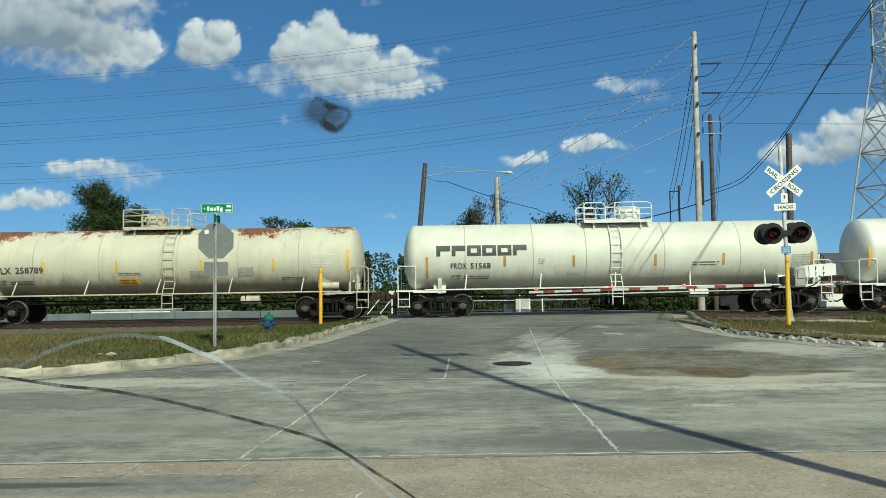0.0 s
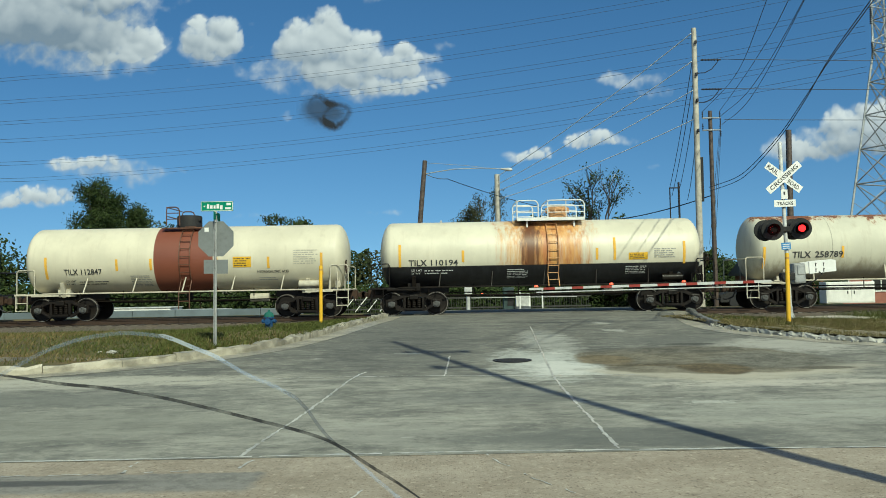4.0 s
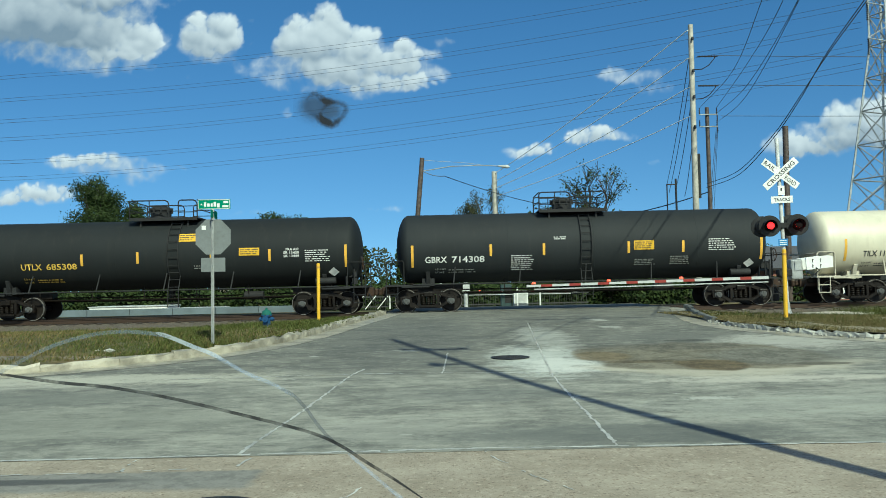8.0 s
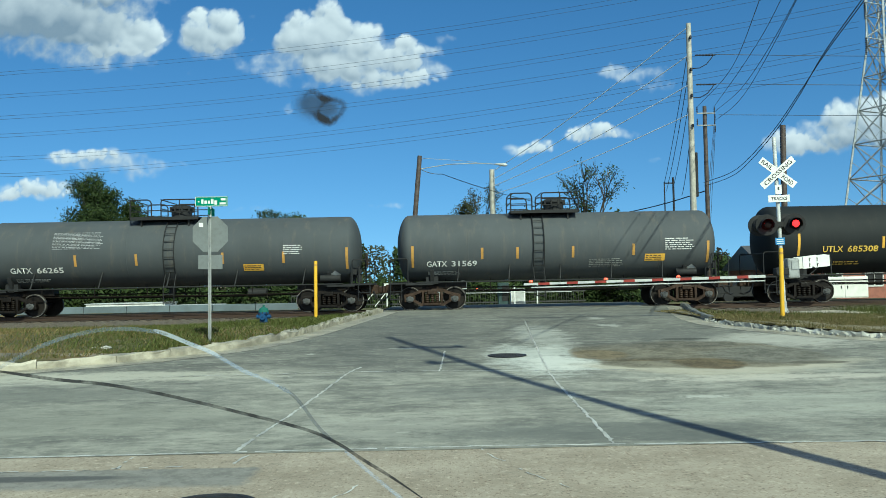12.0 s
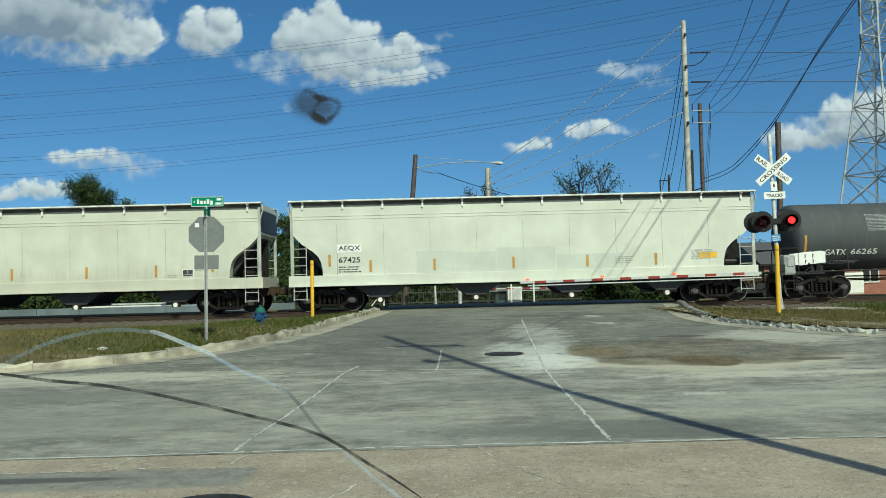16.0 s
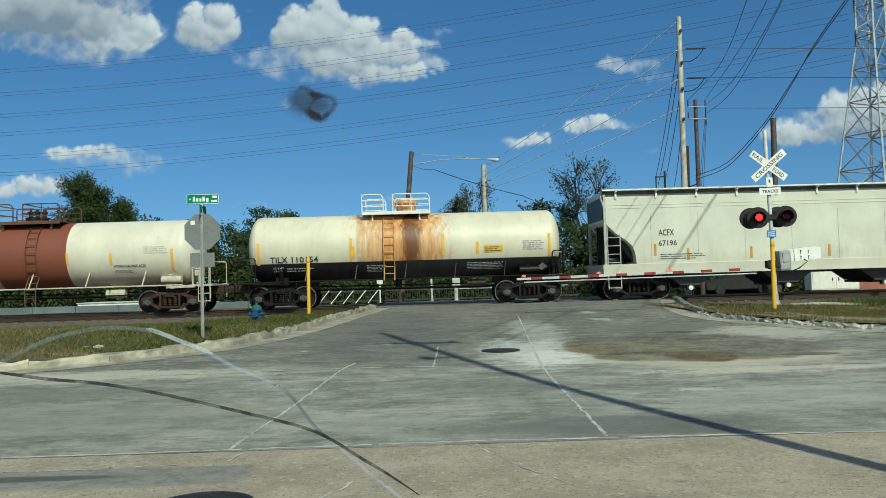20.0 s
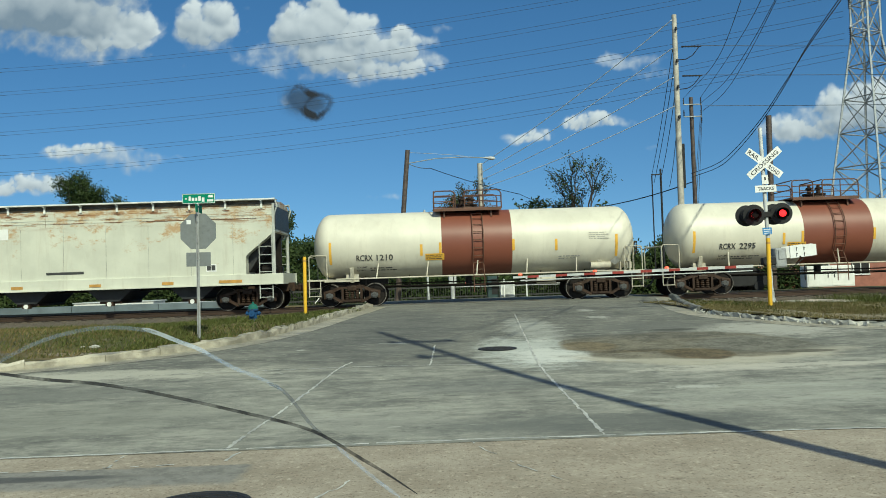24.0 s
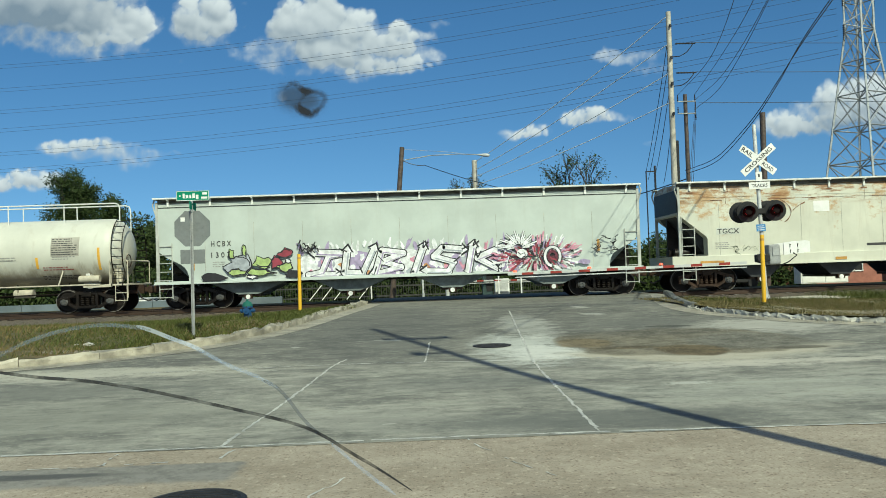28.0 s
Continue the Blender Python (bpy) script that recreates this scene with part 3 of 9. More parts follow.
def spread(lo, hi, near_lo, near_hi, step):
    near = list(np.arange(near_lo, near_hi + 0.01, step))
    out, g = [], step
    x = near_lo
    while x > lo:
        g *= 1.35
        x -= g
        out.insert(0, max(x, lo))
    x, g = near_hi, step
    far = []
    while x < hi:
        g *= 1.35
        x += g
        far.append(min(x, hi))
    return [float(v) for v in out + near + far]


sheet("ground", spread(-2500, 2500, -30, 30, 1.5), spread(-600, 4000, 0, 56, 1.0),
      lambda x, y: level(y) - 0.06 - (0.12 if y < 26 and abs(x) < 60 else 0.42 if y < 33 else 0.3 if y < 38 else 0.0), GROUND, "flat dry grassy ground around the rail crossing", "ground")

# the street in front: tan exposed aggregate, then grey concrete up to the crossing
LEFT_KERB = [(-60.0, 12.6), (-20.0, 12.7), (-11.0, 13.1), (-7.64, 14.1), (-5.0, 15.9), (-3.45, 18.8), (-2.52, 25.0), (-2.15, 31.2)]
RIGHT_KERB = [(60.0, 13.2), (20.0, 14.0), (12.0, 15.4), (8.93, 16.6), (7.66, 18.7), (6.95, 21.0), (7.6, 25.0), (9.0, 30.0), (9.2, 31.2)]


def along(line, step):
    pts = [Vector((*p, 0)) for p in line]
    out = []
    for a, b in zip(pts, pts[1:]):
        k = max(1, round((b - a).length / step))
        out += [a.lerp(b, i / k) for i in range(k)]
    return out + [pts[-1]]


def smooth_line(line, times=2):
    for _ in range(times):
        new_line = [line[0]]
        for a, b in zip(line, line[1:]):
            new_line += [(a[0] * 0.75 + b[0] * 0.25, a[1] * 0.75 + b[1] * 0.25), (a[0] * 0.25 + b[0] * 0.75, a[1] * 0.25 + b[1] * 0.75)]
        line = new_line + [line[-1]]
    return line


LK, RK = smooth_line(LEFT_KERB), smooth_line(RIGHT_KERB)


def road():
    """The road surface: a wide apron, then narrowing between the kerbs up to and across the track."""
    bm = bmesh.new()
    rows = []
    lk, rk = sorted((y, x) for x, y in LK), sorted((y, x) for x, y in RK)
    for y in [*np.arange(7.38, 31.0, 0.5), *np.arange(31.0, 46.1, 1.0)]:
        y = float(y)
        a = -60.0 if y < 12.6 else float(np.interp(y, [p[0] for p in lk], [p[1] for p in lk])) - 0.08
        b = 60.0 if y < 13.2 else float(np.interp(y, [p[0] for p in rk], [p[1] for p in rk])) + 0.08
        near = [v for v in np.linspace(max(a, -14), min(b, 14), 24)]
        xs = [a, *near[1:-1], b] if a < -14 or b > 14 else near
        rows.append([bm.verts.new((float(x), y, level(y) + 0.004)) for x in xs])
    for a, b in zip(rows, rows[1:]):
        for i in range(23):
            bm.faces.new((a[i], a[i + 1], b[i + 1], b[i]))
    tagged(part("road", bm, ROAD, smooth=True), "worn grey concrete road rising to the rail crossing", "road", kind="structure")


road()
sheet("street", [-60, -30, *np.arange(-12, 12.1, 1.0), 30, 60], [-14, -10, -6, -3, 0, 1, 2, 3, 4, 5, 6, 6.7, 7.41], lambda x, y: 0.0, AGGREGATE, "tan exposed-aggregate concrete street", "road")


def strip(name, pts, w, mat, label, lift=0.007, rng=None, gaps=0.02):
    """A seam of dust along a joint of the slabs, of uneven width."""
    rng = rng or random.Random(len(pts) * 7 + int(pts[0][0] * 10))
    bm = bmesh.new()
    ps = along(smooth_line(pts, 1), 0.07)
    last = None
    for i, p in enumerate(ps):
        d = (ps[min(i + 1, len(ps) - 1)] - ps[max(i - 1, 0)]).normalized()
        s = Vector((-d.y, d.x, 0))
        k = w * rng.uniform(0.35, 1.05)
        off = s * rng.uniform(-0.014, 0.014)
        cur = [bm.verts.new(p + off + s * e * k / 2 + Vector((0, 0, level(p.y) + lift))) for e in (-1, 1)]
        if last and rng.random() > gaps:
            bm.faces.new((last[0], cur[0], cur[1], last[1]))
        last = cur
    return tagged(part(name, bm, mat), label, "road joint", group="joints of the road", kind="structure")


JL = "pale dust-filled joint between concrete slabs"
strip("joint", [(-14.0, 7.36), (-6.0, 7.38), (-1.85, 7.44), (0.2, 7.5), (1.6, 7.46), (5.5, 7.3), (12.0, 7.2)], 0.06, SEAM, JL, 0.006)
strip("joint", [(-1.87, 7.48), (-1.68, 10.4), (-1.51, 13.2), (-1.35, 13.95)], 0.05, SEAM, JL)
strip("joint", [(1.57, 7.5), (1.64, 9.9), (1.68, 12.57), (1.83, 14.73), (2.1, 18.83), (2.4, 23.0)], 0.05, SEAM, JL)
strip("joint", [(-4.5, 13.2), (-3.42, 13.28), (-1.07, 13.38), (-0.06, 13.29), (0.85, 13.15), (1.75, 13.08), (3.1, 13.01)], 0.07, SEAM, JL)
strip("joint", [(-0.01, 13.25), (0.09, 16.0)], 0.035, SEAM, JL)
strip("crack", [(0.36, 7.4), (0.42, 7.1), (0.58, 6.7), (0.72, 6.3), (0.95, 5.9)], 0.02, SEAM, "thin pale crack in the street slab", 0.004, gaps=0.4)
strip("crack", [(-1.72, 7.3), (-1.75, 7.0), (-1.78, 6.88), (-2.3, 6.9), (-3.2, 6.82), (-4.4, 6.85)], 0.035, SEAM, "thin pale crack in the street slab", 0.004, gaps=0.4)
strip("crack", [(-2.72, 7.38), (-2.75, 7.1), (-2.7, 6.86)], 0.03, SEAM, "thin pale crack in the street slab", 0.004, gaps=0.4)
strip("crack", [(-0.6, 6.3), (-0.68, 5.95), (-0.82, 5.75), (-0.85, 5.4)], 0.025, SEAM, "thin pale crack in the street slab", 0.004, gaps=0.4)


def blob(name, cx, cy, rx, ry, h, mat, label, category, seed, n=46, base=level):
    """A low heap with an uneven outline that thins out at its edge."""
    rng = random.Random(seed)
    bm = bmesh.new()
    ph = [rng.uniform(0, 6.3) for _ in range(5)]
    rings = []
    for k in range(6):
        f = (k + 0.001) / 5
        ring = []
        for i in range(n):
            a = 2 * math.pi * i / n
            r = f * (1 + 0.16 * math.sin(2 * a + ph[0]) + 0.1 * math.sin(3 * a + ph[1]) + 0.07 * math.sin(5 * a + ph[2]) + 0.05 * math.sin(9 * a + ph[3]))
            x, y = cx + rx * r * math.cos(a), cy + ry * r * math.sin(a)
            ring.append(bm.verts.new((x, y, base(y) + 0.002 + h * (1 - f ** 2) * rng.uniform(0.7, 1.15) + 0.004 * (f < 0.99))))
        rings.append(ring)
    for a, b in zip(rings, rings[1:]):
        for i in range(n):
            bm.faces.new((a[i], b[i], b[(i + 1) % n], a[(i + 1) % n]))
    bm.faces.new(rings[0])
    return tagged(part(name, bm, mat, smooth=True), label, category, kind="structure")


def manhole(x, y, r, z):
    m = thing("manhole_cover", "round dark cast-iron manhole cover set in the road", "manhole cover", pose(x, y, z))
    bm = bmesh.new()
    lathe(bm, [(r, 0.0), (r, 0.012), (r * 0.9, 0.014), (r * 0.88, 0.008), (0.001, 0.008)], 36)
    part("lid", bm, IRON, m)
    bm = bmesh.new()
    for i in range(-4, 5):
        w = math.sqrt(max(0.0, (r * 0.82) ** 2 - (i * r * 0.18) ** 2))
        box(bm, (0, i * r * 0.18, 0.011), (2 * w, r * 0.06, 0.008))
    part("tread_pattern", bm, IRON, m)


manhole(1.24, 15.15, 0.36, level(15.15) + 0.006)
manhole(-1.6, 5.58, 0.36, 0.004)


def kerb(name, line, side, mat, label, hgt, seed, wide=0.16, piece=1.1, chip=0.0, step=0.25):
    """Kerb stones along a line, each a separate worn piece."""
    rng = random.Random(seed)
    k = tagged(new(name), label, "kerb", kind="structure")
    pts = along(line, step)
    acc = [pts[0]]
    run = 0.0
    for a, b in zip(pts, pts[1:]):
        run += (b - a).length
        acc.append(b)
        if run >= piece * (0.7 + 0.6 * rng.random()) or b is pts[-1]:
            bm = bmesh.new()
            rings = []
            for i, p in enumerate(acc):
                d = (acc[min(i + 1, len(acc) - 1)] - acc[max(i - 1, 0)]).normalized()
                s = Vector((-d.y, d.x, 0)) * side
                g = 0.004 * (1 if i == 0 else -1 if i == len(acc) - 1 else 0)
                q = p + d * g
                z = level(q.y)
                j = lambda e: rng.uniform(-chip, chip) * e
                prof = [(0.0, -0.03), (0.005 + j(1), hgt * 0.7 + j(1)), (0.035 + j(1), hgt + j(1)), (wide + j(2), hgt + 0.006 + j(1)), (wide, -0.03)]
                rings.append([bm.verts.new((q.x + s.x * u, q.y + s.y * u, z + v)) for u, v in prof])
            for r1, r2 in zip(rings, rings[1:]):
                for i in range(4):
                    bm.faces.new((r1[i], r2[i], r2[i + 1], r1[i + 1]))
            bm.faces.new(rings[0])
            bm.faces.new(rings[-1][::-1])
            bmesh.ops.recalc_face_normals(bm, faces=bm.faces)
            part("kerb_stone", bm, mat, k)
            acc, run = [b], 0.0
    return k


kerb("kerb_1", LK, 1, CONCRETE, "worn and chipped concrete kerb beside the grass", 0.15, 4, chip=0.03)
kerb("kerb_2", [p for p in RK if p[1] <= 21.4 or p[0] > 12], -1, RUBBLE, "broken chalky concrete kerb beside dry grass", 0.1, 5, chip=0.035, piece=0.7, step=0.13)
kerb("kerb_3", [p for p in RK if p[1] > 21.0 and p[0] < 12], -1, KERB_GREY, "sound grey concrete kerb beside the crossing", 0.14, 6, chip=0.012)


def gutter():
    """Paler concrete gutter along the kerb."""
    for line, sgn in ((LK, -1), (RK, 1)):
        bm = bmesh.new()
        last = None
        pts = along(line, 0.4)
        for i, p in enumerate(pts):
            d = (pts[min(i + 1, len(pts) - 1)] - pts[max(i - 1, 0)]).normalized()
            s = Vector((-d.y, d.x, 0)) * sgn
            q = p + s * 0.55
            cur = [bm.verts.new((p.x, p.y, level(p.y) + 0.012)), bm.verts.new((q.x, q.y, level(q.y) + 0.01))]
            if last:
                bm.faces.new((last[0], last[1], cur[1], cur[0]))
            last = cur
        tagged(part("gutter", bm, CONCRETE), "pale dusty concrete gutter along the kerb", "gutter", kind="structure")


gutter()


def verge_top(x, y):
    """Grass level: a kerb's height above the road, falling towards the track bed."""
    off = 0.35 + 0.65 * min(1.0, max(0.0, (abs(x - 2.3) - 6.0) / 4.0))
    return level(y) + 0.13 - 0.34 * off * min(1.0, max(0.0, (y - 20.0) / 7.0)) - 0.15 * min(1.0, max(0.0, (y - 27.0) / 2.5))


DRY_SOIL = plain("dry_sandy_soil", (0.26, 0.222, 0.138), 0.95, 0.0, 0.5, 1.4, (0.09, 0.08, 0.035), 0.7, spec=0.1)


def verge(name, line, label, seed, far_y=31.0, mat=GROUND):
    """Raised grass between the kerb and the track bed."""
    bm = bmesh.new()
    rng = random.Random(seed)
    rows = []
    for p in along(line, 0.5):
        row = []
        for k in range(22):
            f = k / 21
            y = p.y + (far_y - p.y) * f
            bump = 0.14 + 0.05 * noise.noise((p.x * 0.5, y * 0.5, seed)) + (0.06 if 0 < k < 21 else 0) * rng.uniform(-0.4, 0.4)
            row.append(bm.verts.new((p.x + (0.1 if p.x > 0 else -0.1), y, verge_top(p.x, y) + (bump - 0.14) * min(1, (far_y - p.y) / 3 + 0.5))))
        rows.append(row)
    for a, b in zip(rows, rows[1:]):
        for k in range(21):
            bm.faces.new((a[k], b[k], b[k + 1], a[k + 1]))
    bmesh.ops.recalc_face_normals(bm, faces=bm.faces)
    return tagged(part(name, bm, mat, smooth=True), label, "verge", kind="structure")


verge("verge_1", LK, "grassy verge between the kerb and the railway", 2)
verge("verge_2", RK, "dry grassy verge with bare soil beside the railway", 6, mat=DRY_SOIL)


def kerb_y(line, x):
    ps = sorted(line)
    return float(np.interp(x, [p[0] for p in ps], [p[1] for p in ps]))


def grass(name, n, xr, line, mat, label, h, seed, dry=0.0, clear=0.35, thin=None, bare=None, far_y=30.9):
    rng = random.Random(seed)
    vs, fs = [], []
    while len(fs) < n:
        x = rng.uniform(*xr)
        y0 = kerb_y(line, x) + clear
        y = y0 + (far_y - y0) * rng.random() ** 1.1
        if y0 > far_y:
            continue
        dens = noise.noise((x * 0.35, y * 0.35, seed))
        if dens < rng.uniform(-0.6, 0.25) - 0.2 + dry:
            continue
        if thin and rng.random() > min(1.0, max(0.12, (x - thin[0]) / (thin[1] - thin[0]))):
            continue
        if bare and ((x - bare[0]) / bare[2]) ** 2 + ((y - bare[1]) / bare[3]) ** 2 < rng.uniform(0.5, 1.1):
            continue
        z = verge_top(x, y) - 0.01
        a, k = rng.uniform(0, 6.3), h * rng.uniform(0.4, 1.2) * (0.7 + 0.6 * max(0.0, dens))
        w, lean = rng.uniform(0.006, 0.016), rng.uniform(0.2, 1.1) * k
        i = len(vs)
        vs += [(x - w * math.cos(a), y - w * math.sin(a), z), (x + w * math.cos(a), y + w * math.sin(a), z), (x + lean * math.cos(a * 1.7), y + lean * math.sin(a * 1.7), z + k)]
        fs.append((i, i + 1, i + 2))
    me = bpy.data.meshes.new(name)
    me.from_pydata(vs, [], fs)
    me.materials.append(mat)
    return tagged(new(name, me), label, "grass", kind="stuff")


grass("grass", 42000, (-24, -2.3), LK, GRASS, "green grass tufts on the verge", 0.16, 1, thin=(-10.0, -5.5))
grass("dry_grass", 40000, (-24, -2.6), LK, GRASS_DRY, "dry straw-coloured grass on the verge", 0.12, 2, dry=0.05, thin=(-2.6, -6.5))
NEAR_RK = [p for p in RK if p[1] <= 21.2]
grass("dry_grass", 46000, (7.2, 15), NEAR_RK, GRASS_STRAW, "dry straw-coloured grass beside the broken kerb", 0.08, 7, clear=0.12, far_y=23.0)
grass("grass", 12000, (7.4, 16), NEAR_RK, GRASS, "short olive grass beside the broken kerb", 0.08, 8, clear=0.2, far_y=25.0)
grass("dry_grass", 34000, (7.1, 22), RK, GRASS_STRAW, "dry straw-coloured grass beside the broken kerb", 0.09, 3, clear=0.15, bare=(11.9, 25.3, 2.7, 1.8))
grass("grass", 16000, (8.0, 24), RK, GRASS, "sparse green grass beside the broken kerb", 0.17, 4, dry=0.05, bare=(11.9, 25.3, 2.7, 1.8))


grass("tall_grass", 9000, (12.4, 19), NEAR_RK, GRASS, "taller dark grass growing behind the broken kerb", 0.34, 9, clear=4.5, far_y=27.0)
SAND = plain("pale_soil", (0.56, 0.51, 0.42), 0.95, 0.0, 0.3, 1.5)


def rubble():
    """Broken white kerb pieces."""
    rng = random.Random(12)
    k = thing("kerb_rubble", "broken chunks of white concrete along the kerb", "rubble")
    shapes = []
    for i in range(5):
        bm = bmesh.new()
        bmesh.ops.create_cube(bm, size=1.6)
        for v in bm.verts:
            v.co = Vector((v.co.x * rng.uniform(0.6, 1.2), v.co.y * rng.uniform(0.6, 1.2), v.co.z * rng.uniform(0.5, 1.1)))
        bmesh.ops.bevel(bm, geom=bm.edges[:], offset=0.12, segments=1, affect="EDGES")
        shapes.append(mesh_of("chunk", bm, RUBBLE))
    pts = along([p for p in RK if p[1] < 27 and p[0] < 16], 0.14)
    for p in pts:
        if p.y > 22.2:
            continue
        for _ in range(4):
            s = rng.uniform(0.008, 0.034) * rng.choice((0.6, 0.8, 1.0, 1.0, 1.7)) * (1.15 if 7.0 < p.x < 10.5 else 0.85)
            x, y = p.x + rng.uniform(-0.12, 0.22), p.y + rng.uniform(-0.18, 0.2)
            m = Matrix.Translation((x, y, level(y) + s * 0.35 + rng.uniform(0, 0.03))) @ Euler((rng.random() * 6, rng.random() * 6, rng.random() * 6)).to_matrix().to_4x4() @ Matrix.Diagonal((s * 1.4, s, s * 0.7, 1))
            part("chunk", rng.choice(shapes), RUBBLE, k, m=m)


rubble()
blob("soil_patch", 11.9, 25.3, 2.7, 1.7, 0.1, SAND, "pale bare soil between the grass and the track", "soil", 15, base=lambda y: verge_top(11.9, y))
blob("soil_patch", 15.5, 27.4, 4.0, 1.2, 0.12, SAND, "pale bare soil between the grass and the track", "soil", 17, base=lambda y: verge_top(15.5, y))
blob("soil_patch", -8.2, 15.6, 1.8, 0.5, 0.03, DIRT, "bare brown soil patch in the grass", "soil", 16, base=lambda y: verge_top(-8.2, y))


PAPER = plain("dirty_paper", (0.5, 0.48, 0.42), 0.9, 0.0, 0.4, 20.0)


def litter(x, y, size, turn):
    """A crumpled scrap of paper lying in the grass."""
    rng = random.Random(int(x * 7))
    bm = bmesh.new()
    bmesh.ops.create_icosphere(bm, subdivisions=2, radius=size)
    for v in bm.verts:
        v.co = Vector((v.co.x * rng.uniform(0.7, 1.2), v.co.y * rng.uniform(0.6, 1.1), v.co.z * rng.uniform(0.2, 0.5)))
    t = thing("paper_scrap", "crumpled white paper scrap lying in the grass", "litter", pose(x, y, verge_top(x, y) + size * 0.4, 0, 0, turn))
    part("paper", bm, PAPER, t)


litter(-6.6, 16.25, 0.11, 20)
litter(-6.95, 16.5, 0.06, 80)


def track():
    """Ballast, ties and the two rails; paved where the road crosses."""
    bm = bmesh.new()
    xs = list(np.arange(-90, 90.1, 3.0))
    prof = [(29.2, -0.12), (30.4, -0.04), (31.5, 0.1), (32.3, RAIL_Z - 0.19), (34.7, RAIL_Z - 0.16), (35.4, 0.2), (37.5, 0.05)]
    rows = [[bm.verts.new((x, y, z + 0.02 * noise.noise((x, y, 0)))) for y, z in prof] for x in xs]
    for a, b in zip(rows, rows[1:]):
        for i in range(len(prof) - 1):
            bm.faces.new((a[i], b[i], b[i + 1], a[i + 1]))
    bmesh.ops.recalc_face_normals(bm, faces=bm.faces)
    tagged(part("track_bed", bm, GRAVEL, smooth=True), "brown stone ballast of the railway track", "ballast", kind="structure")
    ties = tagged(new("sleepers"), "dark wooden sleepers under the rails", "sleepers", kind="structure")
    bm = bmesh.new()
    box(bm, (0, 0, 0), (0.22, 2.6, 0.16), bevel=0.01)
    me = mesh_of("sleeper", bm, TIE)
    for i in range(-64, 65):
        part("sleeper", me, TIE, ties, m=pose(i * 0.52, TRACK_Y, RAIL_Z - 0.235))
    for y in (TRACK_Y - 0.7525, TRACK_Y + 0.7525):
        bm = bmesh.new()
        pts = [(-0.07, -0.16), (0.07, -0.16), (0.07, -0.14), (0.012, -0.12), (0.012, -0.04), (0.036, -0.03), (0.036, 0.0), (-0.036, 0.0), (-0.036, -0.03), (-0.012, -0.04), (-0.012, -0.12), (-0.07, -0.14)]
        prism(bm, pts, -130, 130, lambda a, s, z: (s, a, z))
        tagged(part("rail", bm, RAIL, m=pose(0, y, RAIL_Z)), "rusty brown steel rail of the track", "rail", "rails of the track", "structure")
    bm = bmesh.new()
    box(bm, (3.4, TRACK_Y, RAIL_Z - 0.1), (11.4, 1.34, 0.17))
    tagged(part("crossing_panel", bm, ROAD), "dark concrete panel between the rails at the crossing", "crossing panel", kind="structure")


track()


# ---------------------------------------------------------------- railway cars
def truck_meshes():
    out = {}
    bm = bmesh.new()
    def chord(line, h, d=0.075):
        up = [(x, z + h / 2) for x, z in line]
        prism(bm, up + [(x, z - h / 2) for x, z in reversed(line)], -d, d)

    chord([(-1.12, 0.56), (-0.75, 0.64), (-0.42, 0.78), (0.42, 0.78), (0.75, 0.64), (1.12, 0.56)], 0.13)
    chord([(-0.86, 0.46), (-0.44, 0.22), (0.44, 0.22), (0.86, 0.46)], 0.12)
    for s in (-1, 1):
        box(bm, (s * 0.37, -0.01, 0.5), (0.09, 0.17, 0.5))
        box(bm, (s * 1.06, 0, 0.44), (0.09, 0.14, 0.22))
        box(bm, (s * 0.72, 0, 0.46), (0.09, 0.14, 0.24))
        box(bm, (s * 0.889, -0.03, 0.58), (0.3, 0.2, 0.09), bevel=0.015)
    box(bm, (0, -0.05, 0.25), (0.7, 0.22, 0.08))
    box(bm, (0, -0.1, 0.72), (0.36, 0.14, 0.17), bevel=0.02)
    out["side_frame"] = bm
    bm = bmesh.new()
    lathe(bm, [(0.088 if k % 2 else 0.06, 0.29 + k * 0.0375) for k in range(11)], 10, "Z", (0, -0.03, 0))
    out["spring"] = bm
    bm = bmesh.new()
    box(bm, (0, 0, 0.72), (0.4, 2.2, 0.24), bevel=0.03)
    box(bm, (0, 0, 0.87), (0.5, 0.6, 0.12))
    out["bolster"] = bm
    bm = bmesh.new()
    for s in (-1, 1):
        prof = [(0.46, -0.07), (0.484, -0.07), (0.484, -0.045), (0.457, -0.02), (0.457, 0.06), (0.40, 0.065), (0.38, 0.02), (0.16, 0.0), (0.14, 0.07), (0.09, 0.08)]
        lathe(bm, [(r, s * (0.75 + h)) for r, h in prof], 40, "Y")
    tube(bm, (0, -1.0, 0), (0, 1.0, 0), 0.085, seg=14)
    out["wheels"] = bm
    bm = bmesh.new()
    for s in (-1, 1):
        lathe(bm, [(0.438, s * 0.816), (0.455, s * 0.818), (0.459, s * 0.800), (0.4585, s * 0.74)], 40, "Y", caps=False)
    out["treads"] = bm
    bm = bmesh.new()
    for s in (-1, 1):
        lathe(bm, [(0.15, s * 1.0), (0.15, s * 1.15), (0.11, s * 1.17), (0.1, s * 1.2), (0.001, s * 1.2)], 16, "Y")
        for k in range(3):
            a = k * 2.094
            box(bm, (0.06 * math.cos(a), s * 1.21, 0.06 * math.sin(a)), (0.035, 0.03, 0.035))
    out["caps"] = bm
    return out


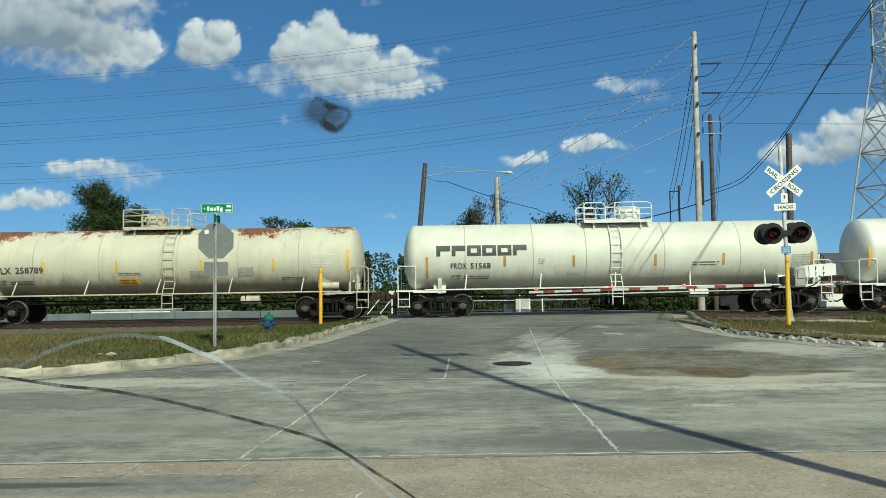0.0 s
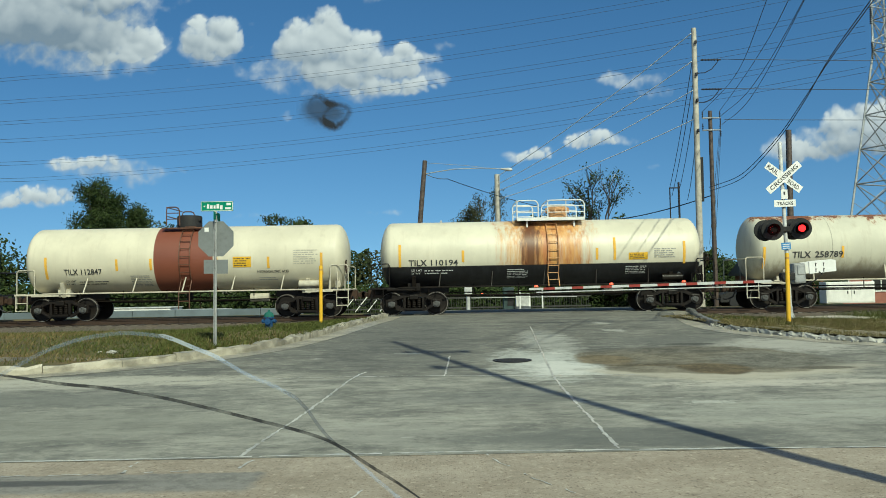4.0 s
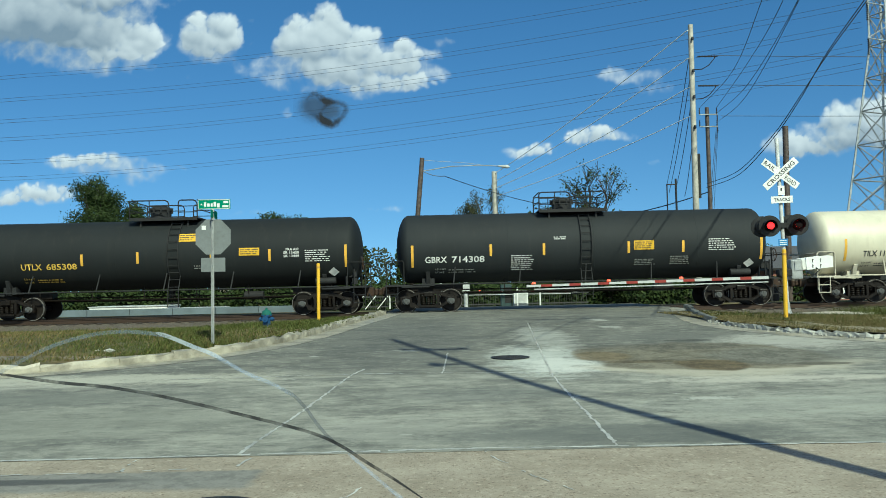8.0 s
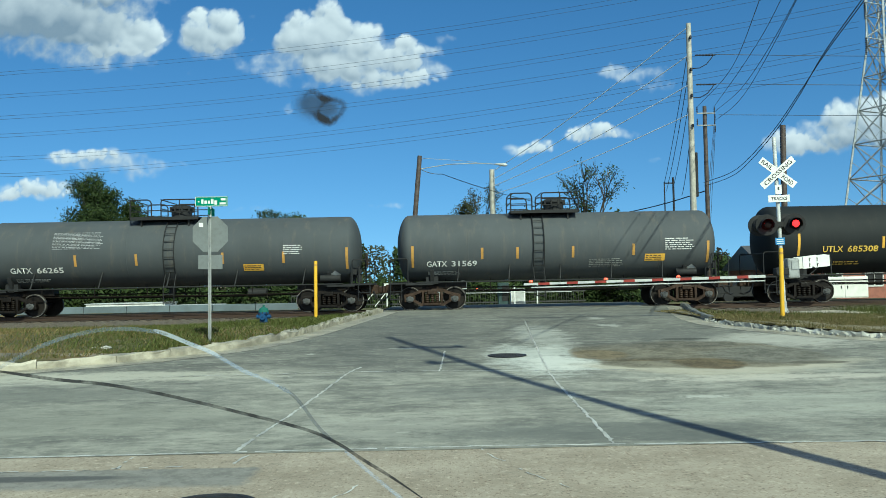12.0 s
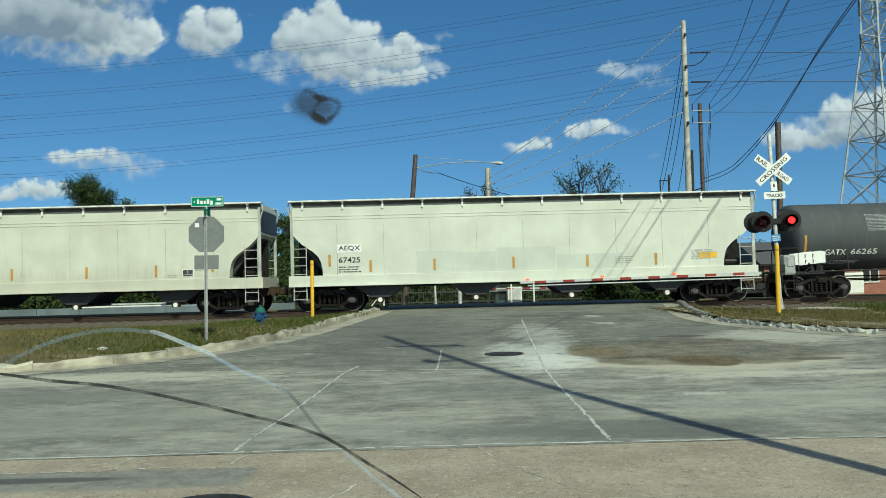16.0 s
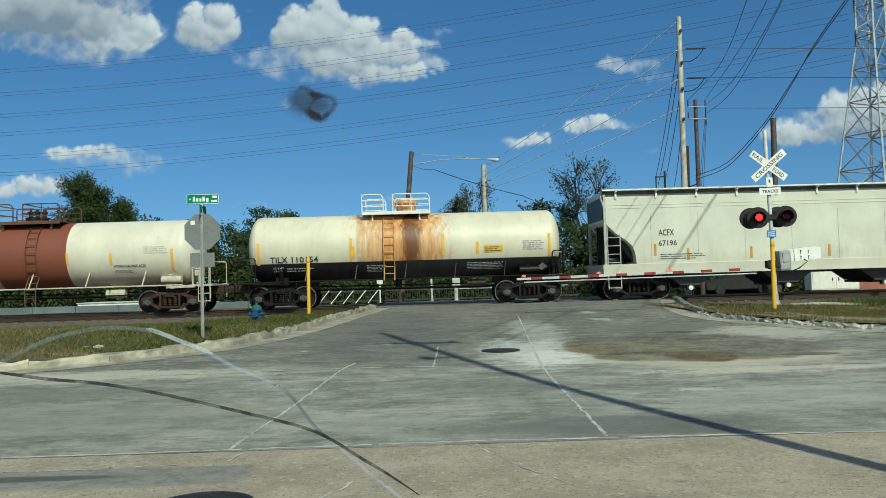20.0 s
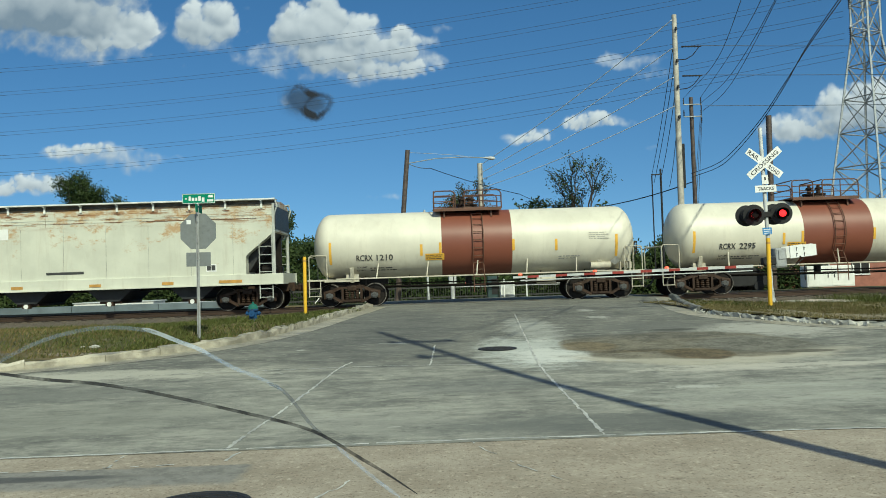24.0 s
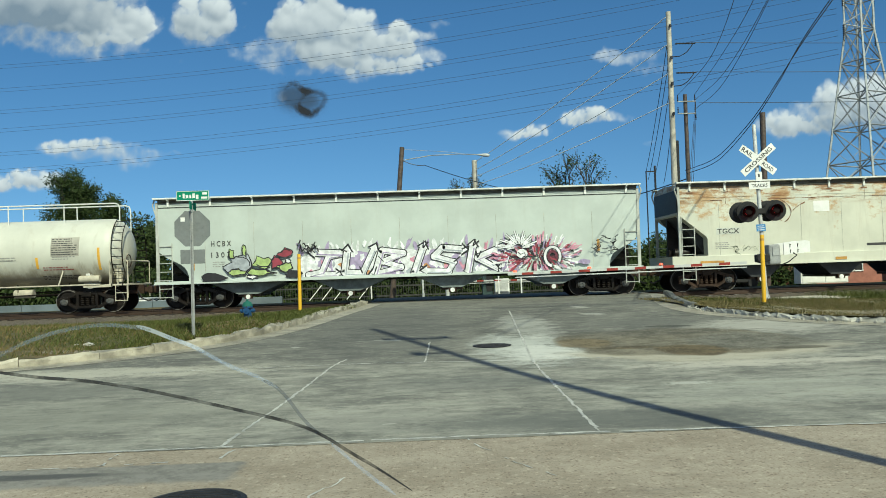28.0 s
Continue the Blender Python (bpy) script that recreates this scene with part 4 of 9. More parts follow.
TM = truck_meshes()
TRUCKS = {}
for tone, mt in (("dark", TRUCK), ("rusty", TRUCK_RUST)):
    d = {}
    for key in ("side_frame", "spring", "bolster"):
        d[key] = mesh_of(key, TM[key].copy(), mt)
    TRUCKS[tone] = d
WHEEL_ME = mesh_of("wheelset", TM["wheels"], TREAD, True)
TREAD_ME = mesh_of("tread", TM["treads"], RIM, True)
CAP_ME = mesh_of("bearing_cap", TM["caps"], CAP)


def joined(meshes):
    """One mesh of the wheel pair with its bright treads and bearing caps."""
    bm = bmesh.new()
    mats = []
    for me in meshes:
        k = len(bm.faces)
        bm.from_mesh(me)
        bm.faces.ensure_lookup_table()
        for f in bm.faces[k:]:
            f.material_index = len(mats)
        mats.append(me.materials[0])
    return mesh_of("wheelset", bm, mats, True)


AXLE_ME = joined([WHEEL_ME, TREAD_ME, CAP_ME])


def truck(car, x, tone):
    """Two-axle truck: side frames, springs, bolster and two turning wheelsets."""
    d = TRUCKS[tone]
    t = new("truck")
    t.parent = car
    t.matrix_basis = pose(x, 0, 0)
    for s in (0, 180):
        m = pose(0, 0, 0, 0, 0, s) @ pose(0, -1.05, 0)
        part("side_frame", d["side_frame"], None, t, m=m)
        for i in (-0.2, 0.0, 0.2):
            part("spring", d["spring"], None, t, m=m @ pose(i, 0, 0))
    part("bolster", d["bolster"], None, t)
    for s in (-0.889, 0.889):
        w = part("wheelset", AXLE_ME, None, t, m=pose(s, 0, 0.457))
        SPINNERS.append((w, s))
    return t


def coupler(car, half, mat):
    for s in (-1, 1):
        bm = bmesh.new()
        box(bm, (s * (half - 1.25), 0, 0.86), (1.9, 0.42, 0.36), bevel=0.02)
        box(bm, (s * (half - 0.28), 0, 0.84), (0.5, 0.2, 0.2), bevel=0.03)
        box(bm, (s * (half - 0.08), 0.03, 0.84), (0.2, 0.34, 0.3), bevel=0.05)
        part("coupler", bm, mat, car)
        bm = bmesh.new()
        pipe(bm, [(s * (half - 0.5), -0.3, 0.8), (s * (half - 0.35), -0.3, 0.5), (s * (half - 0.12), -0.22, 0.38), (s * (half + 0.0), -0.12, 0.42)], 0.03, 6)
        part("air_hose", bm, CABLE, car)


RUNGS = {}
BOLTS = {}


def rung_mesh(mat, w=0.42):
    if (mat.name, w) not in RUNGS:
        bm = bmesh.new()
        tube(bm, (-w / 2, 0, 0), (w / 2, 0, 0), 0.016, seg=6)
        RUNGS[mat.name, w] = mesh_of("rung", bm, mat)
    return RUNGS[mat.name, w]


def shell_place(R, zc, x0, z0, lift=0.012):
    """Maps (u, v) from a corner at x0 and height z0 on the near side of a round shell, v along the curve."""
    a0 = math.asin(max(-1, min(1, (z0 - zc) / R)))

    def f(u, v):
        a = a0 + v / R
        return Vector((x0 + u, -(R + lift) * math.cos(a), zc + (R + lift) * math.sin(a)))
    return f


def patch(bm, place, u0, v0, u1, v1, n=4):
    vs = [[bm.verts.new(place(u, v0 + (v1 - v0) * i / n)) for u in (u0, u1)] for i in range(n + 1)]
    for a, b in zip(vs, vs[1:]):
        bm.faces.new((a[0], a[1], b[1], b[0]))


def tank_car(label, length, mat, R=1.33, zc=2.42, tank=None, trim=RAIL_WHITE, ink=STENCIL, mark="", mark_at=(0.0, 2.5), mark_size=(2.4, 0.24),
             stripes=(), big_stripes=(), stripe_mat=STRIPE, dome_x=0.0, dome="basket", ladder_x=None, prints=(), panels=(), tone="dark",
             top_rail=None, trucks=None, man=0.4, seam_mat=None, ladder_mat=None, man_mat=None, legends=(), logo=False, placard=None, seams=(), sill_mat=None, saddle=None, head=0.5):
    car = thing("tank_car", label, "railway car", group="cars of the freight train")
    half = length / 2
    L = tank or length - 1.45
    saddle = saddle or trim
    # shell
    bm = bmesh.new()
    xs = [(R * math.sin(a), -L / 2 + head * (1 - math.cos(a))) for a in (math.pi / 2 * k / 9 for k in range(10))]
    prof = [(max(r, 0.001), h) for r, h in xs]
    cyl = np.linspace(-L / 2 + head, L / 2 - head, 25)[1:-1]
    prof += [(R, float(h)) for h in cyl] + [(max(r, 0.001), -h) for r, h in reversed(xs)]
    lathe(bm, prof, 64, "X", (0, 0, zc))
    part("tank", bm, mat, car, smooth=True)
    for x in seams:
        bm = bmesh.new()
        lathe(bm, [(R + 0.001, x - 0.018), (R + 0.005, x - 0.008), (R + 0.005, x + 0.008), (R + 0.001, x + 0.018)], 64, "X", (0, 0, zc), False)
        part("weld_seam", bm, seam_mat or mat, car, smooth=True)
    # sills, saddles, end platforms
    sill = sill_mat or trim
    for s in (-1, 1):
        bm = bmesh.new()
        box(bm, (s * (half - 2.1), 0, 0.98), (3.0, 0.5, 0.3), bevel=0.015)
        part("stub_sill", bm, TRUCK, car)
        bm = bmesh.new()
        for y in (-1, 1):
            box(bm, (s * (half - 2.2), y * R * 0.62, zc - R * 0.86), (0.16, 0.22, 0.62), Matrix.Rotation(-y * 0.35, 4, "X"), bevel=0.01)
        box(bm, (s * (half - 2.2), 0, zc - R * 0.97), (0.5, R * 1.2, 0.3))
        part("saddle", bm, saddle, car)
        bm = bmesh.new()
        box(bm, (s * (half - 0.95), 0, 1.07), (0.95, 2.7, 0.07), bevel=0.01)
        box(bm, (s * (half - 1.7), -1.28, 1.04), (1.1, 0.16, 0.1), bevel=0.01)
        part("end_platform", bm, sill, car)
        bm = bmesh.new()
        for y in (-1.28, 1.28):
            x1, x2 = s * (half - 0.55), s * (half - 1.2)
            pipe(bm, [(x1, y, 0.55), (x1, y, 1.95), (x1 - s * 0.06, y, 2.05), (x2, y, 2.05), (x2 - s * 0.05, y, 1.98), (x2 - s * 0.05, y, 1.05)], 0.022, 6)
            pipe(bm, [(x1, y, 1.1), (x1, y * 0.5, 1.1)], 0.02, 6)
        pipe(bm, [(s * (half - 0.55), -1.28, 2.0), (s * (half - 0.55), -0.3, 2.0), (s * (half - 0.55), 1.28, 2.0)], 0.022, 6)
        part("end_railing", bm, sill, car)
        bm = bmesh.new()
        for k in range(2):
            z = 0.45 + 0.3 * k
            pipe(bm, [(s * (half - 0.55), -1.36, z), (s * (half - 1.0), -1.36, z)], 0.018, 6)
        pipe(bm, [(s * (half - 0.55), -1.36, 0.42), (s * (half - 0.55), -1.36, 1.05)], 0.018, 6)
        pipe(bm, [(s * (half - 1.0), -1.36, 0.42), (s * (half - 1.0), -1.36, 1.05)], 0.018, 6)
        part("step", bm, sill, car)
    # running rail along the shell
    for y in (-1, 1):
        bm = bmesh.new()
        tube(bm, (-half + 1.6, y * 1.36, 1.1), (half - 1.6, y * 1.36, 1.1), 0.03, seg=6)
        k = 5
        for i in range(k):
            x = -half + 3.2 + (length - 6.4) * i / (k - 1)
            tube(bm, (x, y * 1.36, 1.1), (x + 0.08, y * R * 0.82, zc - R * 0.55), 0.028, seg=6)
        part("side_handrail", bm, sill, car)
    # brake gear below
    bm = bmesh.new()
    tube(bm, (half * 0.35, -0.35, 0.82), (half * 0.35 + 0.75, -0.35, 0.82), 0.17, seg=14)
    part("air_reservoir", bm, sill, car)
    bm = bmesh.new()
    for y, z in ((-0.5, 0.78), (0.4, 0.72), (-0.1, 0.88)):
        pipe(bm, [(-half + 2.6, y, z), (-half * 0.3, y, z - 0.02), (half * 0.3, y, z - 0.04), (half - 2.6, y, z)], 0.026, 6)
    for i in range(6):
        x = -half * 0.62 + half * 1.24 * i / 5
        tube(bm, (x, -0.5, 0.78), (x, -0.5, zc - R * 0.9), 0.02, seg=6)
    part("brake_pipe", bm, TRUCK, car)
    # brake gear on the platform at one end: reservoir, valve, upright pipes and the hand wheel
    bm = bmesh.new()
    tube(bm, (half - 2.55, -0.95, 1.33), (half - 1.75, -0.95, 1.33), 0.14, seg=14)
    part("air_reservoir", bm, sill, car, smooth=True)
    bm = bmesh.new()
    for x, y, z in ((half - 1.35, -0.9, 2.1), (half - 1.2, -0.5, 1.9), (half - 0.75, -0.7, 2.3), (half - 1.0, -1.1, 1.8)):
        tube(bm, (x, y, 1.0), (x, y, z), 0.035, seg=6)
    box(bm, (half - 1.1, -0.75, 1.6), (0.34, 0.3, 0.3), bevel=0.03)
    box(bm, (half - 1.0, -0.9, 1.3), (0.2, 0.2, 0.26), bevel=0.02)
    part("brake_stand", bm, sill, car)
    bm = bmesh.new()
    ring = [(half - 0.68, -0.75 + 0.26 * math.cos(a), 2.0 + 0.26 * math.sin(a)) for a in np.linspace(0, 6.2832, 15)]
    pipe(bm, ring, 0.02, 5)
    for k in range(4):
        tube(bm, (half - 0.68, -0.75, 2.0), ring[int(k * 3.5)], 0.012, seg=5)
    part("hand_wheel", bm, TRUCK_RUST, car)
    bm = bmesh.new()
    lathe(bm, [(0.14, 0), (0.14, 0.3), (0.22, 0.32), (0.22, 0.42)], 14, "Z", (dome_x, 0, zc - R - 0.36))
    part("bottom_outlet", bm, TRUCK, car)
    # dome, platform and railing
    top = zc + R
    w, d = (1.35, 1.0)
    bm = bmesh.new()
    box(bm, (dome_x, 0, top + 0.03), (w * 2, d * 2, 0.06), bevel=0.008)
    for s in (-1, 1):
        box(bm, (dome_x, s * d, top - 0.01), (w * 2, 0.06, 0.12))
        for x in (-w * 0.7, w * 0.7):
            box(bm, (dome_x + x, s * d * 0.85, top - 0.17), (0.06, 0.1, 0.3))
    if dome == "cap":
        bm.free()
        bm = bmesh.new()
        for y in (-0.75, 0.75):
            box(bm, (dome_x + 0.1, y, top - 0.1), (1.9, 0.28, 0.05), bevel=0.006)
    part("platform", bm, trim, car)
    bm = bmesh.new()
    ox = dome_x + man
    if dome == "cap":
        lathe(bm, [(0.5, -0.04), (0.5, 0.42), (0.47, 0.46), (0.001, 0.48)], 24, "Z", (ox, 0, top))
        box(bm, (ox + 0.46, -0.2, top + 0.3), (0.12, 0.16, 0.14), bevel=0.02)
    elif dome == "valves":
        lathe(bm, [(0.42, 0), (0.42, 0.18), (0.46, 0.2), (0.46, 0.26), (0.001, 0.26)], 24, "Z", (ox, 0, top))
        for k in range(4):
            a = k * 1.571 + 0.4
            lathe(bm, [(0.08, 0.26), (0.08, 0.42), (0.13, 0.44), (0.13, 0.5), (0.05, 0.52), (0.05, 0.6)], 10, "Z", (ox + 0.25 * math.cos(a), 0.25 * math.sin(a), top))
    else:
        lathe(bm, [(0.41, 0), (0.41, 0.4), (0.47, 0.41), (0.47, 0.47), (0.43, 0.5), (0.36, 0.56), (0.001, 0.6)], 28, "Z", (ox, 0, top))
    tone_m = man_mat or (trim if dome != "valves" else TRUCK_RUST)
    lid = part("manway", bm, tone_m, car, smooth=True)
    if dome not in ("valves", "cap"):
        if tone_m.name not in BOLTS:
            bm = bmesh.new()
            box(bm, (0, 0, 0), (0.06, 0.06, 0.2))
            BOLTS[tone_m.name] = mesh_of("bolt", bm, tone_m)
        for k in range(10):
            a = k * 0.628
            part("bolt", BOLTS[tone_m.name], None, lid, m=pose(ox + 0.46 * math.cos(a), 0.46 * math.sin(a), top + 0.42))
    hr = top + 0.74
    # two separate rails with rounded corners, the ladder between them
    cutl, cutr = ((-0.5, -0.12) if man >= 0 else (0.22, 0.6))
    if dome == "closed":
        cutl, cutr = -0.1, 0.1
    for x0, x1 in ((-0.62, -0.1),) if dome == "cap" else ((-w, cutl), (cutr, w)):
        for s in (-1, 1):
            bm = bmesh.new()
            a, b = dome_x + x0, dome_x + x1
            pipe(bm, [(a, s * d, top), (a, s * d, hr - 0.1), (a + 0.03, s * d, hr - 0.03), (a + 0.1, s * d, hr), (b - 0.16, s * d, hr), (b - 0.05, s * d, hr - 0.05), (b, s * d, hr - 0.16), (b, s * d, top)], 0.026, 6)
            for z in (top + 0.26, top + 0.5):
                pipe(bm, [(a, s * d, z), (b, s * d, z)], 0.018, 6)
            if b - a > 1.0:
                pipe(bm, [((a + b) / 2, s * d, top), ((a + b) / 2, s * d, hr)], 0.02, 6)
            part("railing", bm, trim, car)
        bm = bmesh.new()
        e = dome_x + (x0 if x0 < 0 else x1)
        for z in (hr, top + 0.38):
            pipe(bm, [(e, -d, z), (e, d, z)], 0.022, 6)
        part("end_rail", bm, trim, car)
    if top_rail:
        x0, x1 = top_rail
        for y in (-0.62, 0.62):
            zb = zc + math.sqrt(R * R - y * y)
            bm = bmesh.new()
            pipe(bm, [(x0, y, zb), (x0, y, top + 0.5), (x0 + 0.08, y, top + 0.58), (x1 - 0.2, y, top + 0.58), (x1 - 0.05, y, top + 0.53), (x1, y, top + 0.38), (x1, y, zb - 0.3)], 0.028, 6)
            k = round((x1 - x0) / 2.1)
            for i in range(1, k):
                tube(bm, (x0 + (x1 - x0) * i / k, y, zb - 0.02), (x0 + (x1 - x0) * i / k, y, top + 0.58), 0.022, seg=6)
            part("top_handrail", bm, trim, car)
    # ladders follow the shell down to the sill
    lx = dome_x if ladder_x is None else ladder_x
    for s in (-1, 1):
        lad = new("ladder")
        lad.parent = car
        path = [(math.cos(a), math.sin(a)) for a in np.linspace(math.radians(68), math.radians(-38), 14)]
        curve = [(s * (R + 0.08) * c, zc + (R + 0.08) * q) for c, q in path] + [(s * 1.42, 1.05)] + ([] if ladder_mat else [(s * 1.42, 0.42)])
        bm = bmesh.new()
        for x in (-0.21, 0.21):
            pipe(bm, [(lx + x, y, z) for y, z in curve], 0.02, 6)
        part("stile", bm, ladder_mat or trim, lad)
        run = 0.0
        for (y1, z1), (y2, z2) in zip(curve, curve[1:]):
            seg = math.hypot(y2 - y1, z2 - z1)
            n = run
            while n < seg:
                f = n / seg
                part("rung", rung_mesh(ladder_mat or trim), None, lad, m=pose(lx, y1 + (y2 - y1) * f, z1 + (z2 - z1) * f))
                n += 0.32
            run = n - seg
    # reflectors, lettering, small print
    for x, z, h in [(x, z, 0.46) for x, z in stripes] + [(x, z, 0.9) for x, z in big_stripes]:
        bm = bmesh.new()
        patch(bm, shell_place(R, zc, x, z), -0.05, -h / 2, 0.05, h / 2, 6)
        part("reflector_strip", bm, stripe_mat, car)
    rng = random.Random(len(label) + int(length * 10))
    if mark:
        words, run = mark.split(), 0
        share = mark_size[0] / (sum(map(len, words)) + 0.9)
        for word in words:
            text_part("reporting_mark", word, share * len(word), mark_size[1], shell_place(R, zc, mark_at[0] + run * share, mark_at[1], 0.018), ink, car)
            run += len(word) + 0.9
    for body, x, z, w2, h2 in legends:
        text_part("lettering", body, w2, h2, shell_place(R, zc, x, z, 0.018), STENCIL_WHITE if ink is STENCIL_WHITE or ink is STENCIL_YELLOW else STENCIL, car)
    for x, z, w2, h2, rows, pm in prints:
        bm = bmesh.new()
        if w2 == 1.7:
            # load limit and light weight: the words, then their figures as bars
            text_part("lettering", "LD LMT", 0.42, 0.08, shell_place(R, zc, x, z + 0.125, 0.018), pm, car)
            text_part("lettering", "LT WT", 0.34, 0.08, shell_place(R, zc, x, z + 0.005, 0.018), pm, car)
            for v in (0.125, 0.005):
                bars(bm, 0.52, v - 0.02, 1.2, 0.12, 1, shell_place(R, zc, x, z, 0.016), rng)
        else:
            bars(bm, 0, 0, w2, h2, rows, shell_place(R, zc, x, z, 0.016), rng)
        part("small_print", bm, pm, car)["kind"] = "stuff"
    for x, z, w2, h2, pm in panels:
        bm = bmesh.new()
        patch(bm, shell_place(R, zc, x, z, 0.01), 0, 0, w2, h2, 4)
        p = part("decal", bm, pm, car)
        bm = bmesh.new()
        bars(bm, 0.04, 0.03, w2 - 0.08, h2 - 0.06, 3, shell_place(R, zc, x, z, 0.018), rng)
        part("decal_print", bm, STENCIL, p)["kind"] = "stuff"
    if logo:
        # maker's mark as plain rounded blocks
        pl = shell_place(R, zc, *logo, 0.016)
        for i in range(6):
            bm = bmesh.new()
            u = i * 0.605
            lid = 0.2 if i in (0, 1, 5) else 0.0
            for a, b, c, e in ((u, 0.0, u + 0.15, 0.42), (u + 0.4, lid, u + 0.55, 0.42), (u + 0.15, 0.3, u + 0.4, 0.42), (u + 0.15, lid, u + 0.4, lid + 0.12)):
                patch(bm, pl, a, b, c, e, 2)
            part("block_mark", bm, STENCIL, car, "bold dark block-shaped mark")
    for x, z in placard or ():
        pl = shell_place(R, zc, x, z, 0.03)
        bm = bmesh.new()
        vs = [bm.verts.new(pl(u, v)) for u, v in ((0, -0.22), (0.22, 0), (0, 0.22), (-0.22, 0))]
        bm.faces.new(vs)
        part("placard", bm, STENCIL_WHITE, car, "white diamond placard")
    for s in (-1, 1):
        truck(car, s * (trucks or half - 2.2), tone)
    coupler(car, half, TRUCK_RUST)
    return car


SEAM_SHADE = plain("grimy_panel_seam", (0.42, 0.42, 0.36), 0.8, 0.0, 0.5, 3.0)
# paler than the board itself: the sunlit look of rim and brackets is painted
BOARD_RIM = plain("bright_board_rim", (0.72, 0.73, 0.69), 0.5, 0.0, 0.25, 3.0)
# roof curb darkened in colour for the shade below the running board
CURB_SHADE = plain("shaded_roof_curb", (0.13, 0.125, 0.11), 0.8, 0.0, 0.4, 4.0)


def hopper_car(label, length, mat, top=4.19, side_low=1.42, sill_low=1.0, trim=None, slope=None, mark=(), ink=STENCIL, stripes=(), cut=1.25, cut_z=3.12, bays=4,
               rail_mat=BOARD_GREY, tone="dark", prints=(), panels=(), flat_stripes=(), seams=9, cover_line=True, rib=None, body=None, roof_mat=None, straight=False):
    car = thing("hopper_car", label, "railway car", group="cars of the freight train")
    half = length / 2
    Lb = body or length - 1.15
    hb, Y = Lb / 2, 1.58
    # body with the corners cut away above the trucks
    bend = ((0, 0), (0.5, 0.28), (0.96, 0.54), (1.0, 0.6), (1.0, 1.0)) if straight else ((0, 0), (0.35, 0.27), (0.72, 0.46), (0.87, 0.57), (0.95, 0.7), (0.99, 0.85), (1.0, 1.0))
    arc = [(hb - cut * f, cut_z - (cut_z - side_low) * g) for f, g in bend]
    side = [(-hb, top - 0.1), (-hb, cut_z)] + [(-x, z) for x, z in arc[1:]] + [(x, z) for x, z in reversed(arc[1:])] + [(hb, cut_z), (hb, top - 0.1)]
    bm = bmesh.new()
    prism(bm, side, -Y, Y)
    part("body", bm, mat, car)
    for s in (-1, 1):
        bm = bmesh.new()
        deep = [(s * (hb - 0.05), cut_z + 0.1), (s * (hb - 0.05), cut_z - 0.03), (s * (hb - cut * 1.2), side_low - 0.25), (s * (hb - cut * 1.2), cut_z + 0.1)]
        prism(bm, deep, -Y + 0.5, Y - 0.5)
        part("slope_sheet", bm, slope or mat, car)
        bm = bmesh.new()
        prism(bm, [(s * (hb - 0.06), cut_z - 0.1), (s * (hb - 0.06), side_low - 0.05), (s * (hb - cut - 0.1), side_low - 0.05), (s * (hb - cut - 0.1), side_low + 0.3)], 0.1, 0.2)
        part("shear_plate", bm, TRUCK, car)
    for x in np.linspace(-hb, hb, seams + 2)[1:-1]:
        bm = bmesh.new()
        box(bm, (float(x), 0, side_low + (top - side_low) * 0.36), (0.016, 2 * Y + 0.012, (top - side_low) * 0.72))
        part("panel_seam", bm, SEAM_SHADE, car)
    bm = bmesh.new()
    for y in (-1, 1):
        box(bm, (0, y * (Y + 0.005), (side_low + sill_low) / 2), (length - 1.0, 0.12, side_low - sill_low), bevel=0.01)
        box(bm, (0, y * (Y + 0.05), sill_low + 0.02), (length - 1.0, 0.16, 0.05))
    for s in (-1, 1):
        box(bm, (s * (half - 0.6), 0, (side_low + sill_low) / 2), (0.12, 2 * Y, side_low - sill_low))
        box(bm, (s * (half - 1.1), 0, side_low - 0.05), (1.1, 2 * Y - 0.2, 0.06))
    part("side_sill", bm, trim or mat, car)
    if cover_line:
        for z in ((top - 0.1, top - 0.2) if rib else (top - 0.44, top - 0.56)):
            bm = bmesh.new()
            for y in (-1, 1):
                box(bm, (0, y * (Y + 0.004), z), (Lb, 0.02, 0.03))
            part("side_rib", bm, (rib if rib and z < top - 0.15 else None) or trim or mat, car)
    # roof, running board on brackets, hatches
    bm = bmesh.new()
    prof = [(-Y * 0.93, top - 0.12), (-Y * 0.9, top - 0.02), (-Y * 0.7, top + 0.1), (0, top + 0.16), (Y * 0.7, top + 0.1), (Y * 0.9, top - 0.02), (Y * 0.93, top - 0.12)]
    prism(bm, prof, -hb, hb, lambda a, s, z: (s, a, z))
    part("roof", bm, roof_mat or mat, car)
    bm = bmesh.new()
    for y in (-1, 1):
        box(bm, (0, y * (Y - 0.1), top + 0.14), (Lb + 0.1, 0.52, 0.035))
    part("running_board", bm, rail_mat, car)
    for y in (-1, 1):
        bm = bmesh.new()
        box(bm, (0, y * (Y + 0.178), top + 0.145), (Lb + 0.1, 0.03, 0.06), bevel=0.006)
        part("board_edge", bm, BOARD_RIM, car, "sunlit rim of the running board")
        bm = bmesh.new()
        box(bm, (0, y * (Y - 0.2), top), (Lb - 0.06, 0.03, 0.25))
        for z in (-0.04, 0.05):
            box(bm, (0, y * (Y - 0.18), top + z), (Lb - 0.06, 0.03, 0.02))
        part("roof_curb", bm, CURB_SHADE, car)
    bm = bmesh.new()
    box(bm, (0, 0, 0), (0.075, 0.05, 0.32))
    box(bm, (0, -0.07, 0.12), (0.06, 0.14, 0.05))
    bracket = mesh_of("board_bracket", bm, BOARD_RIM)
